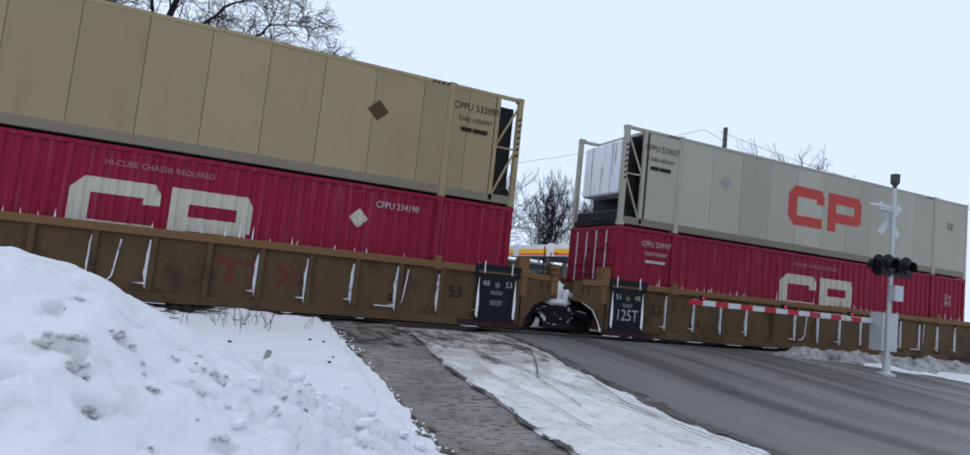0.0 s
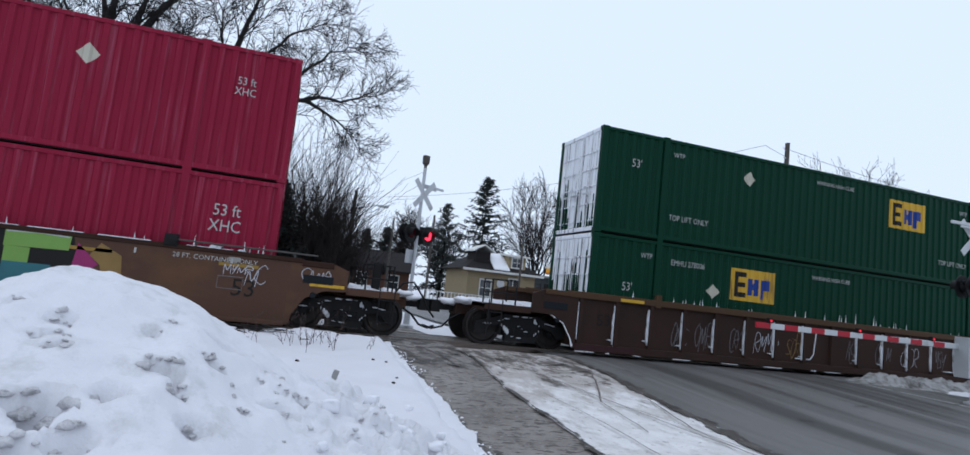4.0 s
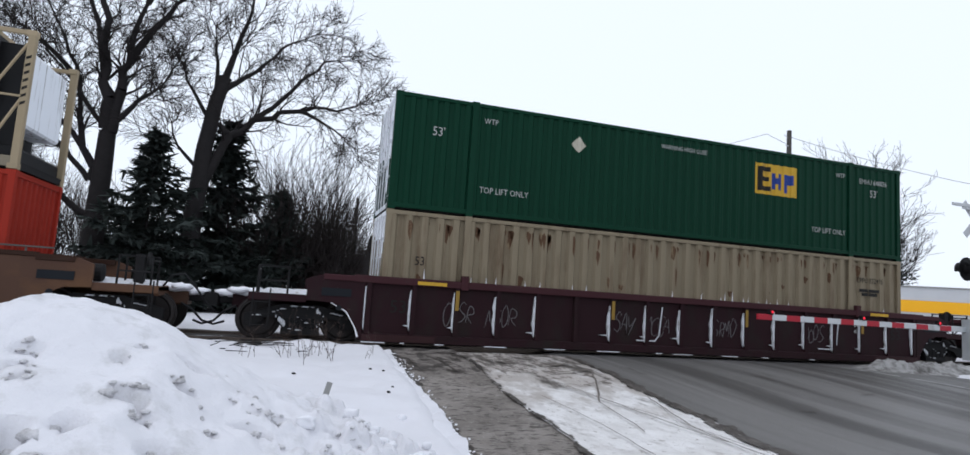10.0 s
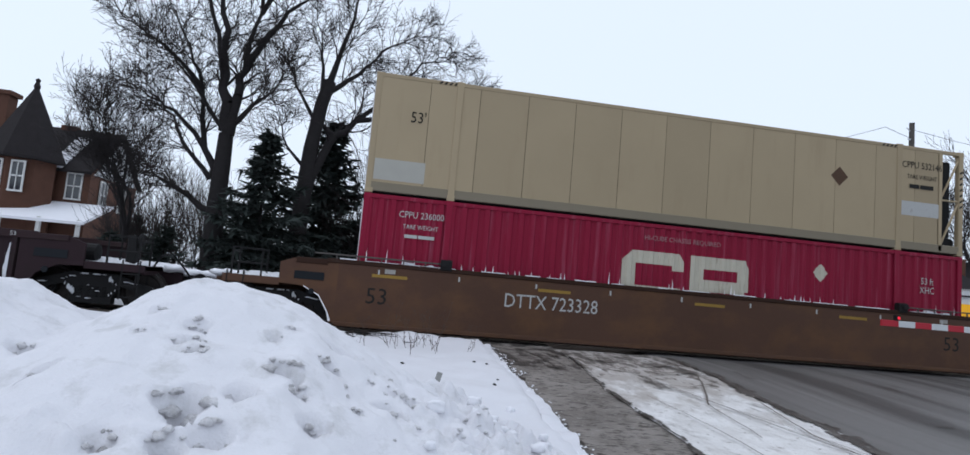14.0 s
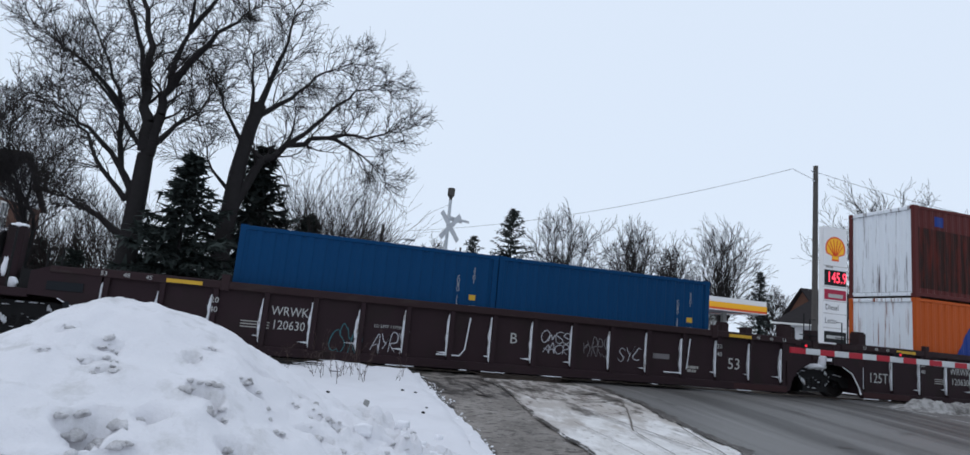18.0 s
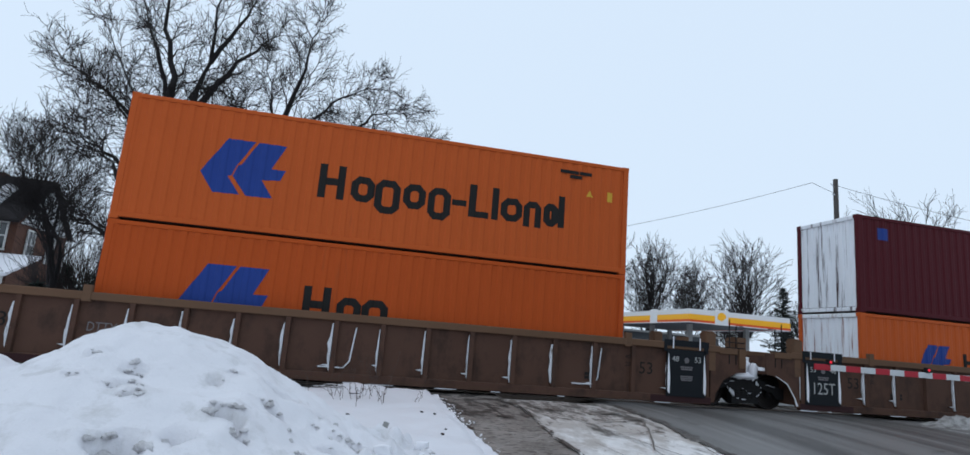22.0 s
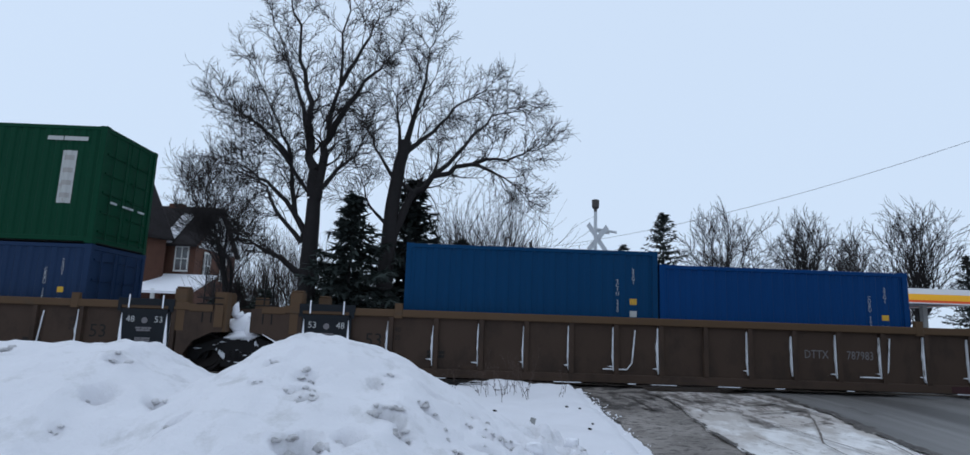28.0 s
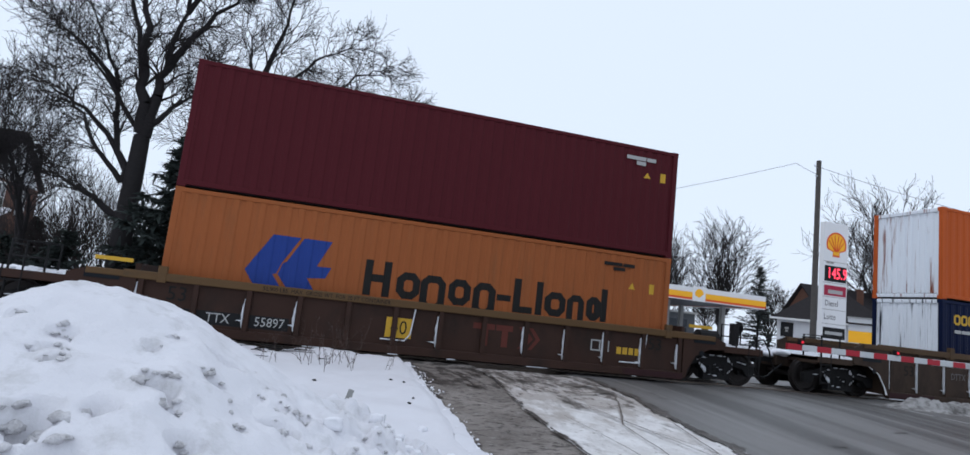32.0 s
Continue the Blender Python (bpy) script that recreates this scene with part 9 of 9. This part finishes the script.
# smooth articulated car
for k, (u, a, b) in enumerate(((-162.38, "free", "coupler"), (-181.9, "free", "joint"), (-201.26, "coupler", "joint"))):
    car = well_car(u, "smooth", "smooth_brown", a, b, "smooth-sided brown well car with graffiti", panels=False, code=("DTTX 723328", "", "DTTX 723328")[k])
    if a != "coupler":
        part("number_panel", Geo().box(-9.05, -8.05, -1.512, -1.501, 1.28, 1.64), M["steel_dark"], car, "dark number panel")
        write("125T", -8.42, -1.515, 1.49, 0.27, M["white_mark"], car)
        part("small_plate", Geo().box(-8.28, -8.12, -1.508, -1.50, 1.0, 1.15), M["grey_mark"], car)
    if k == 0:
        mural(car, -5.4, 0.28, 1.05, 15, ["rust_mark", "umber_mark", "rust_mark"], 6, 0.85, outline="black_mark")
        mural(car, -0.6, 0.3, 0.9, 16, ["navy_mark", "blue_mark"], 1, 0.7)
        scrawl(car, 5.3, 0.6, 0.7, 0.4, M["violet_mark"], 91, -1.507)
    if k == 1:
        mural(car, 0.6, 0.28, 1.15, 17, ["umber_mark", "umber_mark", "umber_mark", "umber_mark", "rose_mark"], 6, 0.92, outline="navy_mark", light="dim_mark")
        part("emblem_panel", Geo().box(-1.17, 0.86, -1.504, -1.50, 0.27, 1.42), M["ochre_mark"], car, "ochre patch behind the emblem")
        faded_emblem(car, -1.02, 0.66, -1.506, M["rust_mark"], 0.92)
        part("graffiti", stroke([(6.25, 0.35), (6.2, 0.7), (6.15, 1.1)], 0.13, -1.507), M["rose_mark"], car)
        scrawl(car, 6.4, 0.7, 0.8, 0.45, M["navy_mark"], 92, -1.509)
scarlet53(-162.38, WELL)
c = beige53(-162.38, TOP, "CPPU 532003", colour="dull_beige")
rect(c, -6.7, -6.1, 0.35, 0.95, M["white_mark"], "repair_patch")
crimson53(-181.9, WELL, "CPPU 234623", 1, (3.89,))
beige53(-181.9, TOP, "CPPU 532018", "sooty beige smooth-sided refrigerated container", colour="dull_beige")
crimson53(-201.26, WELL, "CPPU 236000", -1, (3.8,))
c = beige53(-201.26, TOP, "CPPU 532146", colour="dull_beige")
rect(c, 6.13, 7.32, 0.97, 1.36, M["white_mark"], "repair_patch")
rect(c, -7.92, -6.73, 0.32, 0.82, M["ivory_patch"], "repair_patch")
# dark articulated car
for k, (u, a, b) in enumerate(((-224.7, "free", "coupler"), (-244.48, "free", "joint"), (-264.0, "coupler", "joint"))):
    car = well_car(u, "posts", "ink", a, b, "dark plum-brown well car with white stencils and scrawls", panels=False)
    write("WRWK", -4.70, -1.442, 1.10, 0.28, M["white_mark"], car, 0.85)
    write("120630", -4.70, -1.442, 0.80, 0.28, M["white_mark"], car, 0.85)
    write(("C", "C", "B")[k], 0.52, -1.442, 0.95, 0.36, M["white_mark"], car)
    write("125T" if a == "free" else "53", -7.83, -1.442, 0.72, 0.40, M["white_mark"], car, 0.85)
    write("53", 6.79, -1.442, 0.78, 0.42, M["white_mark"], car)
    for x in (-6.26, 6.26):
        write("20", x, -1.53, 1.22, 0.17, M["white_mark"], car)
        write("40", x, -1.53, 1.02, 0.17, M["white_mark"], car)
    for x in (-8.0, 7.9):
        for j, s in enumerate(("45", "48", "53")):
            write(s, x + 0.42 * (j - 1) * (1 if x > 0 else -1), -1.535, 1.55, 0.13, M["white_mark"], car)
    for j, (x, z, wd, h, tint, signs) in enumerate(((-3.82, 0.36, 0.70, 0.50, "teal_mark", 4), (-2.88, 0.42, 0.76, 0.44, "silver_mark", 4), (1.22, 0.93, 0.76, 0.28, "silver_mark", 4), (1.26, 0.68, 0.66, 0.24, "silver_mark", 4), (2.30, 0.72, 0.70, 0.38, "dim_mark", 5), (3.30, 0.64, 0.66, 0.36, "silver_mark", 3))):
        scrawl(car, x, z, wd, h, M[tint], j + 60 + 7 * k, thick=0.011, n=signs)
    write("LD LMT 117300", -2.51, -1.442, 0.97, 0.10, M["white_mark"], car)
    part("small_plate", cached("grey_plate", lambda q: q.box(-0.24, 0.24, -1.436, -1.43, 0.77, 0.90)), M["dim_mark"], car, at=(4.58, 0, 0))
    bars([[2, 3, 1], [2, 1, 1]], 5.5, -1.442, 0.62, 0.07, M["grey_mark"], car)
    for z in (0.72, 0.78, 0.84):
        part("marking", cached("thin_bar", lambda q: q.box(-0.3, 0.3, -1.436, -1.43, -0.012, 0.012)), M["grey_mark"], car, at=(-5.4, 0, z))
iso(-221.6, WELL, 6.06, LOW, "maroon", "maroon 20-foot shipping container in the well", "BEAU 217", "22G1")
iso(-227.75, WELL, 6.06, LOW, "brown", "brown 20-foot shipping container in the well", "TCLU 301", "22G1")
c = iso(-244.48, WELL, 12.19, HI, "orange", "orange 40-foot shipping container with a blue emblem")
shipname(c)
c = iso(-244.48, TOP, 12.19, HI, "brown", "brown 40-foot shipping container scorched at one end", "TLLU 824523", "45G1")
part("soot", on_sheet(c.pts, [(-5.95, -2.42, (0.3, 0.26), (2.2, 2.15))], c.y), surface("soot", (0.03, 0.016, 0.014), 0.8, dirt=tuple(v * 0.47 for v in rgb("7a3a33")), dirt_amount=0.58, dirt_scale=(3.0, 3.0, 0.3)), c.thing, "black sooty stain")
rect(c, -5.25, -4.9, 2.3, 2.62, M["blue_mark"], "emblem_panel")
iso(-260.9, WELL, 6.06, LOW, "blue", "blue 20-foot shipping container in the well", "CUBU 205", "22G1")
iso(-266.98, WELL, 6.06, LOW, "blue", "blue 20-foot shipping container in the well", "CUBU 117", "22G1")
# brown articulated car
for k, (u, a, b) in enumerate(((-287.53, "free", "coupler"), (-307.1, "free", "joint"), (-326.7, "coupler", "joint"))):
    well_car(u, "posts", "umber", a, b, "brown well car with exterior posts and packed snow", code="DTTX 785320" if k != 1 else "")
c = iso(-287.53, WELL, 12.19, HI, "red", "red 40-foot shipping container", "CAXU 806637", "45G1")
blocks(c, -5.61, 1.97, 0.48, [(0.62, 0, 1), (0.62, 0, 1), (0.2, 0, 1)], M["white_mark"])
c = iso(-287.53, TOP, 12.19, HI - 0.05, "navy", "dark navy 40-foot shipping container", "SEGU 544474", "45G1")
blocks(c, -5.76, 2.14, 0.44, [(0.56, 0, 0.74)] * 5, M["yellow_mark"])
c = iso(-307.1, WELL, 12.19, LOW, "orange", "orange 40-foot shipping container with a blue emblem")
shipname(c, 0.62, -4.02)
c = iso(-307.1, TOP_LOW, 12.19, HI, "maroon", "maroon 40-foot shipping container", "TRHU 489123", "45G1")
rect(c, -5.38, -4.98, 2.2, 2.56, M["blue_mark"], "emblem_panel")
c = iso(-326.7, WELL, 12.19, HI, "rust_orange", "faded orange 40-foot shipping container with a blue emblem")
ship_emblem(c, -4.45, 0.84, 1.29)
for form, x0, x1, z0, z1 in LONG_NAME[:3]:
    plain(c, form, x0, x1, z0, z1, 0.175, M["black_mark"])
c = iso(-326.7, TOP, 12.19, HI, "orange", "orange 40-foot shipping container with a blue emblem")
shipname(c)
# sand-coloured articulated car
for k, (u, a, b) in enumerate(((-350.15, "free", "coupler"), (-369.75, "free", "joint"), (-389.33, "coupler", "joint"))):
    well_car(u, "posts", "sand", a, b, "sand-coloured well car with exterior posts and packed snow", code="DTTX 791135" if k != 1 else "")
iso(-350.15, WELL, 12.19, HI, "brown", "brown 40-foot shipping container", "TCLU 649915", "45G1")
c = iso(-350.15, TOP, 12.19, HI, "bright_green", "green 40-foot shipping container with white blocks", "", "")


def four_blocks(c, z, h, xs):
    for k, x in enumerate(xs):
        w = h * 1.15
        t = h * 0.24
        cols = [(x, x + t, (z, z), (z + h, z + h)), (x + w - t, x + w, (z, z) if k != 3 else (z, z), (z + h, z + h) if k != 3 else (z + t * 1.1,) * 2)]
        cols.append((x + t, x + w - t, (z, z), (z + t, z + t)) if k != 1 else (x + t, x + w - t, (z + h * 0.3,) * 2, (z + h * 0.5,) * 2))
        if k:
            cols.append((x + t, x + w - t, (z + h - t,) * 2, (z + h,) * 2))
        part("name_block", on_sheet(c.pts, cols, c.y), M["white_mark"], c.thing)


def tall_label(c, x):
    rect(c, x, x + 0.34, 0.95, 2.25, M["white_mark"], "tall_label")
    for k in range(4):
        part("label_mark", on_sheet(c.pts, [(x + 0.05, x + 0.29, (1.08 + 0.31 * k,) * 2, (1.2 + 0.31 * k,) * 2)], c.y - 0.004), M["grey_mark"], c.thing)
    small(c, x + 0.1, 2.55, 0.1, rows=((4, 6),))


four_blocks(c, 1.26, 0.57, (-3.68, -1.6, 0.63, 2.74))
tall_label(c, 5.1)
small(c, -0.12, 0.8, 0.09, rows=((2.2, 3, 2),))
iso(-366.65, WELL, 6.06, LOW, "brown", "brown-red 20-foot shipping container in the well", "FTAU 135", "22G1")
c = iso(-372.8, WELL, 6.06, LOW, "orange", "orange 20-foot shipping container in the well")
c = iso(-389.33, WELL, 12.19, HI, "maroon", "maroon 40-foot shipping container with stacked pale letters", "TEXU 711", "45G1")
for k in range(3):
    part("name_block", on_sheet(c.pts, [(-5.42, -5.3, (2.17 - 0.39 * k,) * 2, (2.52 - 0.39 * k,) * 2), (-5.3, -5.1, (2.28 - 0.39 * k,) * 2, (2.38 - 0.39 * k,) * 2), (-5.3, -5.12, (2.17 - 0.39 * k,) * 2, (2.23 - 0.39 * k,) * 2)], c.y), M["cream_mark"], c.thing)
# rust articulated car
for k, (u, a, b) in enumerate(((-412.85, "free", "coupler"), (-432.43, "free", "joint"), (-452.03, "coupler", "joint"))):
    well_car(u, "posts", "chestnut", a, b, "chestnut brown well car with exterior posts and packed snow", code="DTTX 787983" if k != 1 else "")
iso(-409.75, WELL, 6.06, LOW, "royal", "bright blue 20-foot shipping container in the well", "CUBU 703", "22G1")
iso(-415.85, WELL, 6.06, HI, "teal_blue", "faded blue 20-foot shipping container in the well", "TCIU 220", "22G1")
c = iso(-429.35, WELL, 6.06, LOW, "steel_blue", "slate-blue 20-foot shipping container with a pale emblem", "CRXU 128", "22G1")
blocks(c, -1.66, 1.88, 0.22, [(1.0, 0, 1)] * 6, M["white_mark"])
part("emblem", on_poly(c, [(-2.65, 2.0), (-2.5, 2.12), (-2.2, 2.05), (-2.05, 2.22), (-1.9, 2.15), (-1.82, 2.0), (-2.0, 1.88), (-2.3, 1.96), (-2.45, 1.88)]), M["white_mark"], c.thing, "pale curling emblem")
c = iso(-435.5, WELL, 6.06, LOW, "bright_green", "green 20-foot shipping container with white blocks")
four_blocks(c, 0.9, 0.78, (-1.84, -0.92, 0.0, 0.9))
tall_label(c, 2.04)
c = iso(-432.43, TOP_LOW, 12.19, HI, "bright_green", "green 40-foot shipping container with white blocks")
four_blocks(c, 1.26, 0.57, (-3.66, -1.47, 0.73, 2.81))
tall_label(c, 5.1)
c = iso(-452.03, WELL, 12.19, HI, "deep_navy", "deep navy 40-foot shipping container", "GESU 655811", "45G1")
blocks(c, -5.58, 2.16, 0.43, [(0.56, 0, 0.74)] * 5, M["yellow_mark"])
small(c, -4.9, 1.95, 0.1, "white_mark", ((3, 5, 6),))
c = iso(-452.03, TOP, 12.19, HI, "orange", "orange 40-foot shipping container with a blue emblem")
shipname(c)
# last car in sight
car = well_car(-473.72, "posts", "ochre", "coupler", "coupler", "short brown well car with a yellow-brown chord", half=6.45, panels=False, snow=0.8, top=1.36)
part("dark_plate", Geo().box(-5.5, -3.35, -1.437, -1.43, 0.4, 0.68), M["black"], car)
write("TTX", -4.8, -1.442, 0.54, 0.28, M["white_mark"], car, 0.9)
write("55897", -3.75, -1.442, 0.54, 0.28, M["white_mark"], car, 0.9)
part("yellow_plate", Geo().box(-1.25, -0.65, -1.437, -1.43, 0.5, 0.95), M["yellow_mark"], car)
write("40", -0.95, -1.442, 0.72, 0.46, M["black_mark"], car, 0.85)
faded_emblem(car, 0.8, 0.52, -1.431, M["rust_mark"], 0.95)
for x0, x1, z0, z1 in ((3.86, 4.36, 0.90, 0.93), (3.86, 4.36, 0.66, 0.69), (3.86, 3.89, 0.69, 0.90), (4.33, 4.36, 0.69, 0.90), (4.09, 4.12, 0.69, 0.90)):
    part("frame_mark", Geo().box(x0, x1, -1.437, -1.43, z0, z1), M["white_mark"], car)
bars([[1, 1, 1, 1.2]], 4.93, -1.436, 0.72, 0.17, M["yellow_mark"], car)
write("52,900 LBS. MAX. GROSS WT. FOR 20 FT CONTAINER", -2.6, -1.535, 1.27, 0.13, M["black_mark"], car, 0.9)
c = iso(-473.72, WELL, 12.19, HI, "pale_orange", "faded orange 40-foot shipping container with a blue emblem")
shipname(c)
c = iso(-473.72, TOP, 12.19, HI, "maroon", "maroon 40-foot shipping container")
small(c, 5.0, 2.55, 0.1, rows=((6, 3), (3,)))
part("warning_triangle", on_sheet(c.pts, [(5.1, 5.2, (2.05, 2.05), (2.05, 2.2)), (5.2, 5.3, (2.05, 2.05), (2.2, 2.05))], c.y), M["yellow_mark"], c.thing, "yellow warning triangle")
rect(c, 5.6, 5.75, 2.0, 2.25, M["yellow_mark"], "label_plate")


# ---------------------------------------------------------------- motion


def motions():
    for ob, x, y, z in MOVERS:
        walk(ob, [(t, pose(x + SPEED * t, y, z)) for t in (0.0, 16.0, 32.0)])
    # the wheels roll while they are in sight
    turn = math.degrees(SPEED / 0.46)
    for ob, a, u in WHEELS:
        t0, t1 = max(0.0, (-12 - u) / SPEED), min(32.0, (26 - u) / SPEED)
        rows = [(0.0, pose(a, 0, 0.515))] if t0 > 0.1 else []
        if t1 <= t0:
            continue
        n = int((t1 - t0) * FPS)
        rows += [(t0 + i / FPS, pose(a, 0, 0.515) @ Matrix.Rotation(radians(turn * i / FPS), 4, "Y")) for i in range(n + 1)]
        if t1 < 31.9:
            rows.append((32.0, rows[-1][1]))
        walk(ob, rows)


motions()
